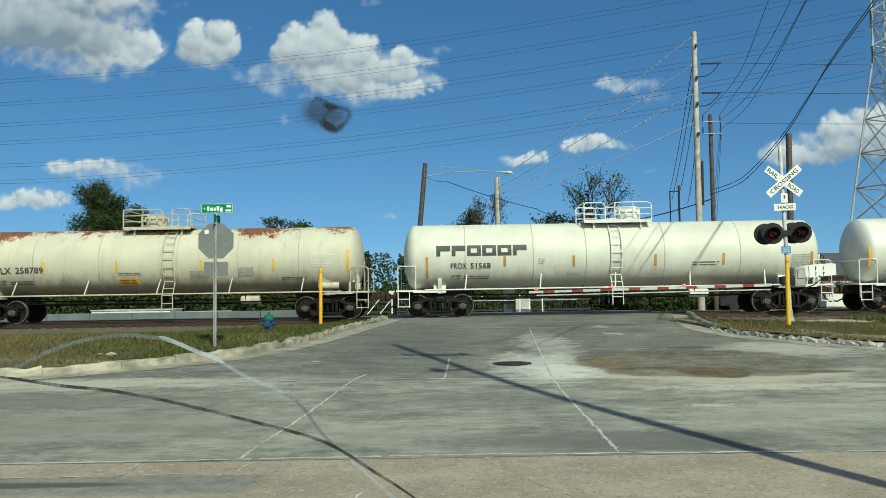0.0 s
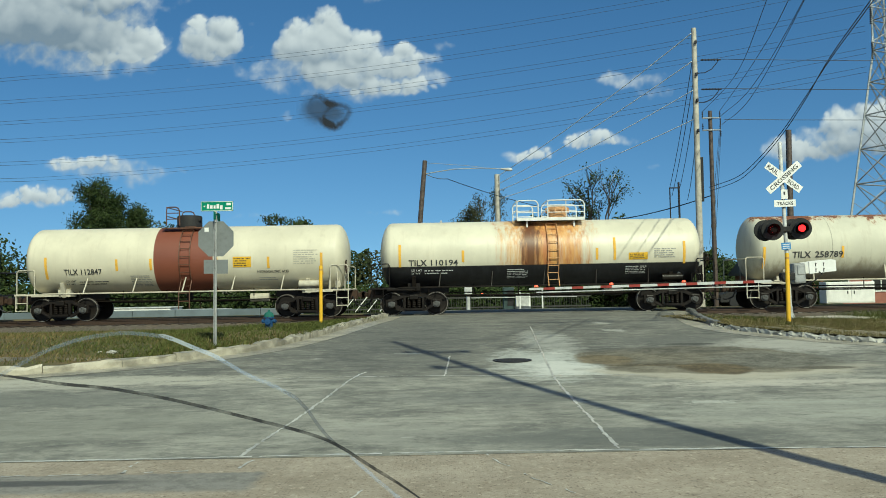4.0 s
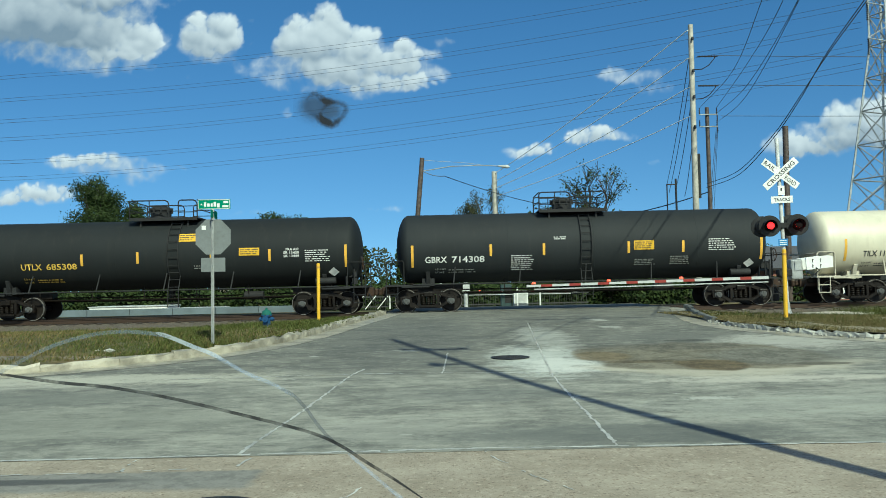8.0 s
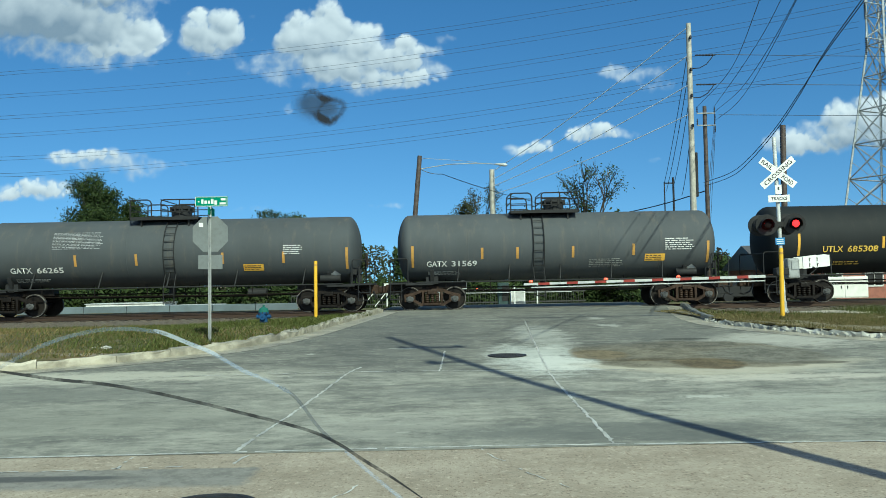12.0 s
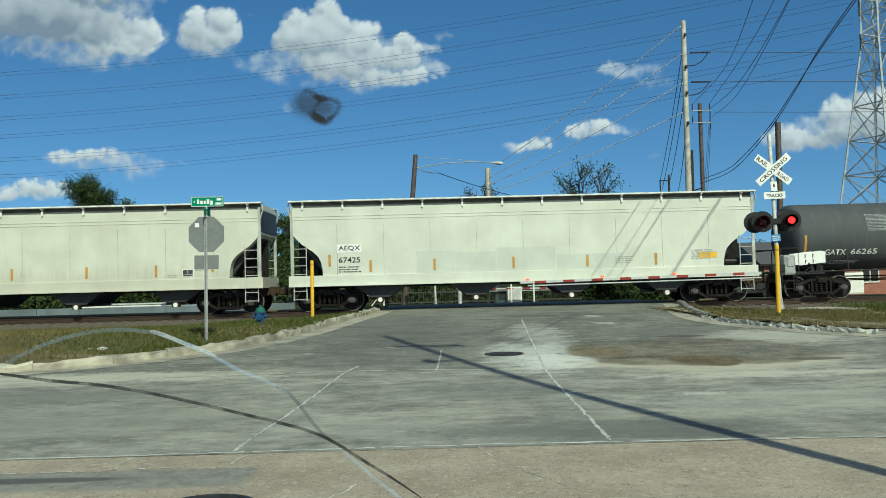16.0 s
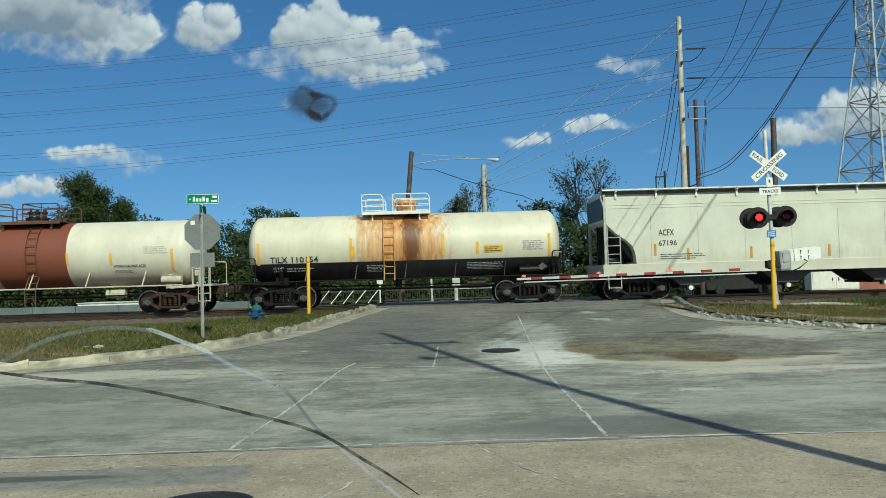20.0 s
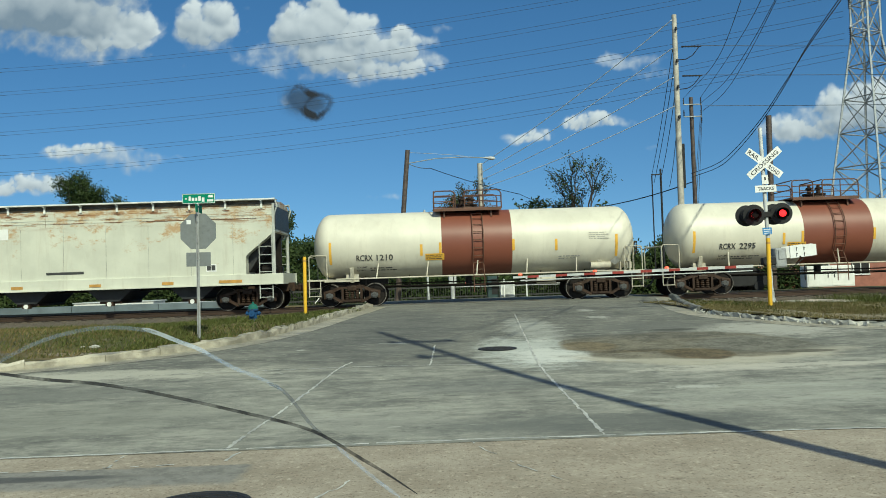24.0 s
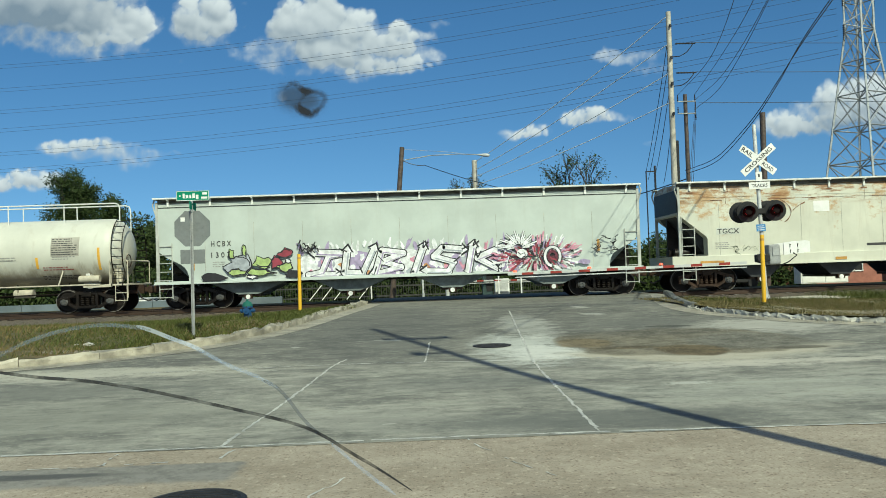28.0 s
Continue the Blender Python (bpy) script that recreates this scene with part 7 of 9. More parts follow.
def crossing_signal(place, label, gate=True):
    s = thing("crossing_signal", label, "crossing signal", place, "crossing signals")
    bm = bmesh.new()
    lathe(bm, [(0.055, 0.0 if gate else -0.2), (0.055, 5.0 if gate else 4.75), (0.045, 5.02 if gate else 4.77), (0.001, 5.02 if gate else 4.77)], 18)
    part("mast", bm, ALU, s, smooth=True)
    bm = bmesh.new()
    lathe(bm, [(0.14, -0.15), (0.1, 0.06), (0.08, 0.1), (0.07, 0.3), (0.06, 0.32)], 20)
    part("base", bm, STEEL, s, smooth=True)
    # crossbuck: two crossed boards with the words along them
    buck = new("crossbuck")
    buck.parent = s
    buck.matrix_basis = pose(0, -0.12, 3.98)
    for ang, words in ((-39, ("RAIL", "ROAD")), (39, ("CROSSING",))):
        bm = bmesh.new()
        box(bm, (0, -0.012 if ang > 0 else 0.0, 0), (1.22, 0.01, 0.215), bevel=0.003)
        b = part("board", bm, WHITE, buck, m=pose(0, 0, 0, 0, -ang, 0))
        y = -0.02 if ang > 0 else -0.008
        for i, w in enumerate(words):
            ln = 0.37 if len(words) == 2 else 1.02
            u0 = -ln / 2 if len(words) == 1 else (-0.56 if i == 0 else 0.16)
            rot = Matrix.Rotation(radians(-ang), 3, "Y")
            text_part("board_letters", w, ln, 0.122, lambda u, v, u0=u0, y=y, rot=rot: rot @ Vector((u0 + u, y, v - 0.061)), STENCIL, buck)
    bm = bmesh.new()
    box(bm, (0, -0.1, 3.5), (0.19, 0.01, 0.27), bevel=0.003)
    p = part("number_plate", bm, WHITE, s)
    bm = bmesh.new()
    box(bm, (0, -0.108, 3.53), (0.045, 0.004, 0.09))
    part("figure_bar", bm, STENCIL, p)
    bm = bmesh.new()
    box(bm, (0, -0.1, 3.24), (0.62, 0.01, 0.2), bevel=0.003)
    p = part("tracks_plate", bm, WHITE, s, "white plate lettered tracks")
    text_part("plate_letters", "TRACKS", 0.46, 0.092, lambda u, v: Vector((u - 0.23, -0.11, 3.194 + v)), STENCIL, p)
    # pairs of lamps facing both ways on a cross arm
    bm = bmesh.new()
    tube(bm, (-0.42, 0, 2.5), (0.42, 0, 2.5), 0.035, seg=10)
    box(bm, (0, 0, 2.5), (0.2, 0.2, 0.16), bevel=0.02)
    part("cross_arm", bm, BLACK, s)
    for x in (-0.40, 0.40):
        for face in (-1, 1):
            lx = x + (0.0 if face < 0 else -0.14 * (1 if x < 0 else 1))
            lamp = new("signal_lamp")
            lamp.parent = s
            lamp.matrix_basis = pose(lx, face * 0.1, 2.5, 0, 0, 0 if face < 0 else 180) @ pose(0, 0, 0, 0, 0, -12)
            bm = bmesh.new()
            lathe(bm, [(0.001, -0.02), (0.30, -0.02), (0.305, 0.0), (0.30, 0.012), (0.2, 0.03), (0.16, 0.12), (0.001, 0.14)], 36, "Y")
            part("backboard", bm, BLACK, lamp, smooth=True)
            bm = bmesh.new()
            rings = []
            for k in range(17):
                a = radians(-25 + 230 * k / 16)
                d = 0.12 + 0.2 * max(0.0, math.sin(radians(180 * k / 16)))
                rings.append([bm.verts.new((0.19 * math.cos(a), -0.02, 0.19 * math.sin(a))), bm.verts.new((0.185 * math.cos(a), -0.02 - d, 0.185 * math.sin(a) - 0.02)),
                              bm.verts.new((0.178 * math.cos(a), -0.02 - d, 0.178 * math.sin(a) - 0.02)), bm.verts.new((0.182 * math.cos(a), -0.02, 0.182 * math.sin(a)))])
            for a, b in zip(rings, rings[1:]):
                for i in range(3):
                    bm.faces.new((a[i], a[i + 1], b[i + 1], b[i]))
            part("hood", bm, BLACK, lamp)
            bm = bmesh.new()
            lathe(bm, [(0.155, -0.022), (0.15, -0.03), (0.09, -0.05), (0.001, -0.058)], 28, "Y")
            part("lens", bm, LENS_DARK, lamp, smooth=True)
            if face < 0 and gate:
                # round disc added before the lens; turning its glowing side imitates the flash
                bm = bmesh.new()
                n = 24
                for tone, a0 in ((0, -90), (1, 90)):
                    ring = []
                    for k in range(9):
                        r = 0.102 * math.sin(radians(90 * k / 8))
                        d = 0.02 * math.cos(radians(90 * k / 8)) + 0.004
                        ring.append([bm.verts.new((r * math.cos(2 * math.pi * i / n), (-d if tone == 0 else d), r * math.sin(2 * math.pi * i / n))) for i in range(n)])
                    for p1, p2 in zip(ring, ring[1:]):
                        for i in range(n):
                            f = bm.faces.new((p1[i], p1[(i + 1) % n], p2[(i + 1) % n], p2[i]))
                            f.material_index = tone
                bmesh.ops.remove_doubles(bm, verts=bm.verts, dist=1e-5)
                o = part("flash_disc", bm, (LENS_LIT, LENS_DARK), lamp, m=pose(0, -0.19, 0), smooth=True)
                FLASH_DISCS.append((o, x < 0))
    if not gate:
        return
    bm = bmesh.new()
    box(bm, (-0.04, -0.09, 2.02), (0.27, 0.01, 0.2), bevel=0.004)
    p = part("blue_plate", bm, BLUE_SIGN, s, "small blue information plate")
    bm = bmesh.new()
    for k in range(3):
        box(bm, (-0.04, -0.098, 1.96 + 0.055 * k), (0.2, 0.003, 0.02))
    part("plate_legend", bm, STENCIL_WHITE, p)
    # gate machine with its counterweight plates
    g = new("gate_machine")
    g.parent = s
    g.matrix_basis = pose(0.28, 0.1, 1.2)
    bm = bmesh.new()
    box(bm, (0.04, 0, 0.03), (0.34, 0.36, 0.58), bevel=0.05)
    box(bm, (0.06, -0.19, 0.12), (0.2, 0.02, 0.26), bevel=0.008)
    part("housing", bm, STEEL, g, "pale grey rounded housing")
    bm = bmesh.new()
    prism(bm, [(0.24, 0.0), (1.0, 0.05), (1.0, 0.36), (0.86, 0.39), (0.24, 0.34)], -0.32, -0.28)
    prism(bm, [(0.24, 0.0), (1.0, 0.05), (1.0, 0.36), (0.86, 0.39), (0.24, 0.34)], 0.28, 0.32)
    box(bm, (0.85, 0, 0.2), (0.24, 0.5, 0.24), bevel=0.01)
    part("counterweight", bm, WHITE, g, "white counterweight plates")
    bm = bmesh.new()
    for x in (0.42, 0.64):
        for zz in (0.1, 0.26):
            box(bm, (x, -0.33, zz), (0.014, 0.012, 0.1))
            box(bm, (x + 0.012, -0.33, zz + 0.03), (0.04, 0.012, 0.014))
    part("handles", bm, BLACK, g)
    bm = bmesh.new()
    lathe(bm, [(0.12, -0.36), (0.14, -0.34), (0.14, -0.2), (0.001, -0.2)], 18, "Y", (-0.42, 0, -0.06))
    box(bm, (-0.35, -0.2, -0.05), (0.4, 0.2, 0.22), bevel=0.03)
    pipe(bm, [(0.1, -0.25, -0.3), (0.35, -0.34, -0.2), (0.6, -0.33, -0.02), (0.5, -0.33, 0.05)], 0.018, 6)
    part("pivot", bm, BLACK, g)


FLASH_DISCS = []
crossing_signal(pose(9.86, 23.3, level(23.3) + 0.1, 0, -1.5, 0), "railway crossing signal mast with crossbuck, red lamps and lowered gate")
crossing_signal(pose(0.0, 42.3, 0.19, 0, -1.0, 0), "far crossing signal mast with crossbuck behind the train", False)


def gate_arm(name, x0, x1, y, z0, z1, label, lights, seg_len=0.42):
    """Striped gate arm from the pivot to the tip."""
    g = thing(name, label, "crossing gate")
    d = Vector((x1 - x0, 0, z1 - z0))
    L = d.length
    m = Matrix.Translation((x0, y, z0)) @ Matrix.Rotation(-math.atan2(d.z, d.x), 4, "Y")
    up = 1 if x1 > x0 else -1
    n = 2 * round(L / seg_len / 2) + 1
    f1 = 0.0
    for i in range(n):
        bm = bmesh.new()
        f0, f1 = f1, f1 + L / n * (0.8 if i % 2 else 1.2)
        f1 = min(f1, L)
        h = 0.085 - 0.02 * i / n
        box(bm, ((f0 + f1) / 2, 0, 0), (f1 - f0, 0.05, h * 0.95))
        part("red_stripe" if i % 2 else "white_stripe", bm, RED if i % 2 else ARM_WHITE, g, m=m)
    bm = bmesh.new()
    tube(bm, (0, 0.02, -0.13 * up), (L * 0.97, 0.02, -0.1 * up), 0.018, seg=6)
    part("stay_rod", bm, ALU, g, m=m)
    for f in lights:
        bm = bmesh.new()
        lathe(bm, [(0.06, 0.0), (0.06, 0.03 * up), (0.04, 0.055 * up), (0.001, 0.062 * up)], 14, "Z", (L * f, 0, 0.05 * up))
        part("arm_light", bm, ARM_LIGHT, g, "glowing red arm light", m=m, smooth=True)
    return g


gate_arm("gate_arm", 9.3, 2.42, 23.2, 1.50, 1.40, "lowered red and white striped crossing gate arm", (0.36, 0.66, 0.97))
far = gate_arm("gate_arm", 1.4, 7.0, 42.0, 1.05, 1.0, "far striped crossing gate arm behind the train", (0.1,), 0.5)
bm = bmesh.new()
lathe(bm, [(0.1, -0.2), (0.1, 1.3), (0.06, 1.32), (0.001, 1.32)], 14)
box(bm, (0.0, 0, 1.0), (0.4, 0.36, 0.5), bevel=0.05)
part("stand", bm, ALU, far, m=pose(1.25, 42.1, level(42.1)))


# ---------------------------------------------------------------- poles and wires
def pole(name, x, y, top, r, mat, label, lean=0.0, taper=0.7, base=None):
    z = (level(y) if base is None else base) - 0.2
    p = thing(name, label, "utility pole", pose(x, y, z, 0, lean, 0), "poles")
    bm = bmesh.new()
    rng = random.Random(int(x * 10))
    prof = [(r * (1 - (1 - taper) * k / 12) * rng.uniform(0.97, 1.03), (top - z) * k / 12) for k in range(13)]
    lathe(bm, prof + [(0.001, top - z + 0.02)], 18)
    part("shaft", bm, mat, p, smooth=True)
    return p


p1 = pole("utility_pole", 12.6, 40.0, 14.12, 0.172, POLE_GREY, "tall pale wooden utility pole behind the track", 0.2)
for z in (13.2, 11.6, 10.3, 8.8):
    bm = bmesh.new()
    box(bm, (0.02, -0.2, z), (0.1, 0.12, 0.16), bevel=0.02)
    part("bolt_plate", bm, IRON, p1)
bm = bmesh.new()
box(bm, (0.2, 0.02, 6.4), (0.14, 0.18, 2.2), bevel=0.03)
part("riser_pipe", bm, BLACK, p1)
for z, w in ((12.35, 1.0), (10.88, 1.0)):
    bm = bmesh.new()
    tube(bm, (0.3, 0, z), (1.3, 0, z), 0.035, seg=10)
    for k in range(6):
        lathe(bm, [(0.03, 0.35 + k * 0.15), (0.055, 0.39 + k * 0.15), (0.03, 0.43 + k * 0.15)], 10, "X", (0, 0, z))
    part("insulator", bm, IRON, p1)
    bm = bmesh.new()
    pipe(bm, [(0.1, 0, z - 0.66), (0.5, 0, z - 0.64), (0.85, 0, z - 0.45), (1.1, 0, z - 0.15), (1.2, 0, z)], 0.022, 6)
    part("jumper", bm, CABLE, p1)
p2 = pole("utility_pole", 14.65, 44.0, 10.81, 0.13, WOOD, "dark brown wooden utility pole with crossarms", 0.0, 0.8)
for z in (10.39, 9.73):
    bm = bmesh.new()
    box(bm, (0.02, -0.15, z), (1.0, 0.07, 0.06), bevel=0.01)
    arm = part("crossarm", bm, STEEL, p2)
    for x, up in ((-0.46, 1), (0.48, 1), (0.5, -1)):
        bm = bmesh.new()
        lathe(bm, [(0.02, 0.0), (0.045, 0.06 * up), (0.02, 0.12 * up), (0.045, 0.18 * up), (0.02, 0.24 * up), (0.035, 0.3 * up), (0.005, 0.34 * up)], 10, "Z", (x, -0.15, z + 0.035 * up))
        part("insulator", bm, IRON, arm)
p3 = pole("street_lamp", -1.74, 45.0, 8.57, 0.16, WOOD, "leaning dark wooden pole carrying a street lamp arm", 5.5, 0.8)
bm = bmesh.new()
pipe(bm, [(0.1, 0, 7.9), (1.6, 0, 8.27), (3.2, 0, 8.46), (4.3, 0, 8.49)], 0.026, 8)
pipe(bm, [(0.1, 0, 8.5), (2.3, 0, 8.53), (3.2, 0, 8.5)], 0.012, 5)
part("arm", bm, STEEL, p3)
bm = bmesh.new()
lathe(bm, [(0.001, 4.2), (0.04, 4.22), (0.06, 4.4), (0.1, 4.62), (0.09, 4.8), (0.001, 4.9)], 16, "X", (0, 0, 8.49))
part("lamp_head", bm, ALU, p3, smooth=True)
pole("utility_pole", 4.1, 60.0, 9.75, 0.22, POLE_GREY, "pale grey utility pole far behind the crossing", -0.1, 0.85)
pole("utility_pole", 21.3, 50.0, 10.8, 0.2, WOOD, "dark brown wooden utility pole standing behind the train", 0.8, 0.85)

for k, (z, zf) in enumerate(((13.85, 9.6), (12.45, 9.0), (11.0, 8.5), (9.55, 7.9))):
    wire("power_wire", [(12.5, 40, z), (4.1, 60, zf)], 0.024, WIRE, "pale wire running from the tall pole to a far one", 0.25)
for z in (12.55, 11.08):
    wire("power_wire", [(13.9, 40.0, z), (70, 44.0, z + 1.2)], 0.016, LINE, "thin wire running along the railway", 0.5)
wire("power_wire", [(15.38, 43.85, 10.3), (80, 47, 11.6)], 0.016, LINE, "thin wire running along the railway", 0.6)


def hung(name, pts, r, mat, label):
    """A wire in a smooth curve through its points."""
    p = [Vector(q) for q in pts]
    p = [p[0] * 2 - p[1], *p, p[-1] * 2 - p[-2]]
    out = []
    for i in range(1, len(p) - 2):
        for k in range(10):
            t = k / 10
            out.append(0.5 * (2 * p[i] + (p[i + 1] - p[i - 1]) * t + (2 * p[i - 1] - 5 * p[i] + 4 * p[i + 1] - p[i + 2]) * t * t + (3 * p[i] - p[i - 1] - 3 * p[i + 1] + p[i + 2]) * t ** 3))
    bm = bmesh.new()
    pipe(bm, out + [p[-2]], r, 5)
    return tagged(part(name, bm, mat, smooth=True), label, "wire", "overhead wires")


for a, m, b in (((14.2, 43.85, 10.75), (12.45, 34, 10.2), (9.77, 24, 9.82)), ((15.1, 43.85, 10.72), (13.15, 34, 10.6), (10.42, 24, 9.82)), ((15.13, 43.85, 10.45), (13.05, 34, 9.6), (10.83, 24, 9.75)), ((15.13, 43.85, 9.95), (13.0, 34, 9.15), (10.9, 24, 9.82))):
    hung("power_wire", [a, m, b, (b[0] - 2.6, 14, b[2] + 0.5), (b[0] - 5.0, 4, b[2] + 1.6)], 0.012, CABLE, "black overhead wire crossing above the road")
for dz in (0.0, 0.2):
    hung("cable", [(14.46, 43.9, 6.63 - dz), (14.56, 40.4, 6.65 - dz), (14.63, 38.3, 6.96 - dz), (14.3, 34.2, 7.68 - dz * 0.7), (13.85, 30.7, 8.44 - dz * 0.5), (13.28 - dz * 0.3, 27.2, 9.08), (12.3 - dz * 0.4, 21.5, 9.85), (10.5, 12, 11.3)], 0.017, CABLE, "thick black communication cable above the road")
for x, z in ((15.08, 9.7), (15.12, 9.65), (15.16, 9.6)):
    wire("guy_wire", [(x, 43.85, z), (14.8 + (x - 15.1) * 4, 45, 3.6)], 0.012, LINE, "thin guy wire beside the pole", 0.05)
for z, x, zf in ((12.6, 16.27, 8.31), (11.5, 16.4, 7.7), (10.2, 16.9, 8.0), (8.3, 17.5, 7.4)):
    wire("power_wire", [(12.58, 40.12, z), (x, 58, zf)], 0.018, LINE, "thin wire running from the tall pole to a far frame", 0.3)
wire("cable", [(-0.9, 45, 7.8), (0.3, 45, 7.5), (6, 52, 6.6), (10, 60, 6.2)], 0.02, CABLE, "thin black cable hanging from the lamp pole", 0.1)
wire("cable", [(14.6, 44, 6.2), (10.5, 56, 5.8), (6, 70, 6.0)], 0.03, CABLE, "black cable running into the distance", 0.25)

# slim pole standing beside the viewer, whose shade lies across the road
p0 = pole("utility_pole", 5.0, 1.2, 16.0, 0.105, WOOD, "slim wooden utility pole standing beside the street", 0.0, 0.85, base=0.2)
bm = bmesh.new()
box(bm, (0.25, 0, 13.9), (1.35, 0.11, 0.13), bevel=0.01)
part("crossarm", bm, WOOD, p0)
for x in (-0.35, 0.1, 0.82):
    bm = bmesh.new()
    lathe(bm, [(0.05, 0.0), (0.08, 0.06), (0.05, 0.12), (0.08, 0.18), (0.03, 0.24)], 10, "Z", (x, 0, 13.95))
    part("insulator", bm, IRON, p0)
bm = bmesh.new()
lathe(bm, [(0.001, 11.55), (0.1, 11.57), (0.12, 11.62), (0.12, 11.85), (0.1, 11.9), (0.001, 11.92)], 18, "Z", (-0.55, 0, 0))
part("transformer", bm, STEEL, p0)
bm = bmesh.new()
box(bm, (-0.28, 0, 11.75), (0.4, 0.06, 0.08))
part("bracket", bm, IRON, p0)


BRACE = plain("brace_steel", (0.3, 0.315, 0.325), 0.5, 0.2)


def tower(x, y, h, w0, w1, label):
    """Steel lattice tower: four legs, cross bracing and arms."""
    t = thing("lattice_tower", label, "power tower", pose(x, y, -0.1, 0, 0, 25))
    n = 13
    zs = [h * (1 - (1 - k / n) ** 1.25) for k in range(n + 1)]
    wd = lambda z: w0 + (w1 - w0) * min(1.0, z / (h * 0.62)) if z < h * 0.62 else w1
    for sx in (-1, 1):
        for sy in (-1, 1):
            bm = bmesh.new()
            pipe(bm, [(sx * wd(a), sy * wd(a), a) for a in zs], 0.13, 5)
            part("leg", bm, LATTICE, t)
    for a, b in zip(zs, zs[1:]):
        for k in range(4):
            c = [(-1, -1), (1, -1), (1, 1), (-1, 1)]
            (ax, ay), (bx, by) = c[k], c[(k + 1) % 4]
            bm = bmesh.new()
            wa, wb = wd(a), wd(b)
            tube(bm, (ax * wa, ay * wa, a), (bx * wb, by * wb, b), 0.07, seg=4)
            tube(bm, (bx * wa, by * wa, a), (ax * wb, ay * wb, b), 0.07, seg=4)
            tube(bm, (ax * wb, ay * wb, b), (bx * wb, by * wb, b), 0.075, seg=4)
            tube(bm, ((ax + bx) * wa / 2, (ay + by) * wa / 2, a), (ax * (wa + wb) / 2, ay * (wa + wb) / 2, (a + b) / 2), 0.035, seg=4)
            part("brace", bm, BRACE, t)
    for z in (h * 0.62, h * 0.71, h * 0.8):
        for s in (-1, 1):
            bm = bmesh.new()
            tip = (s * (w1 + 1.6), 0, z + 0.5)
            for yy in (-1, 1):
                tube(bm, (s * w1, yy * w1, z), tip, 0.07, seg=4)
                tube(bm, (s * w1, yy * w1, z + 1.6), tip, 0.06, seg=4)
            arm = part("arm", bm, LATTICE, t)
            bm = bmesh.new()
            lathe(bm, [q for k in range(9) for q in ((0.04, -0.22 * k), (0.16, -0.22 * k - 0.05), (0.04, -0.22 * k - 0.1))], 8, "Z", (tip[0], tip[1], z + 0.4))
            part("insulator_string", bm, IRON, arm)
    return t


tower(50.1, 90.0, 44.0, 4.1, 1.05, "tall steel lattice power tower with insulator strings")
# far frame of two posts between the poles
t2 = thing("utility_post", "far dark frame of two steel posts and a crossbar", "utility pole", pose(16.9, 58, level(58)))
for x, top in ((0.0, 8.79), (-0.64, 8.4)):
    bm = bmesh.new()
    tube(bm, (x, 0, 0), (x, 0, top), 0.075 if x == 0 else 0.045, seg=8)
    part("post", bm, IRON, t2)
bm = bmesh.new()
tube(bm, (-0.68, 0, 8.38), (0.06, 0, 8.38), 0.045, seg=6)
part("crossbar", bm, IRON, t2)

# long spans of the power line, in pairs
for left_z, mid_z, right_z in ((42.2, 39.3, 37.6), (37.9, 35.9, 35.0), (33.9, 32.6, 32.2), (30.5, 29.9, 29.8), (26.2, 26.2, 27.3), (23.1, 23.8, 25.2)):
    for dz in (0.0, -0.62):
        span("transmission_line", (-76.1, 150, left_z + dz), (5.3, 118, mid_z + dz), (47.6, 90, right_z + dz), 0.02, LINE, "long thin transmission line across the sky", "transmission lines")
        span("transmission_line", (-76.1, 150, left_z + dz), (-115, 165.3, left_z + 2.2 + dz), (-160, 183, left_z + 5.6 + dz), 0.032, LINE, "long thin transmission line across the sky", "transmission lines")


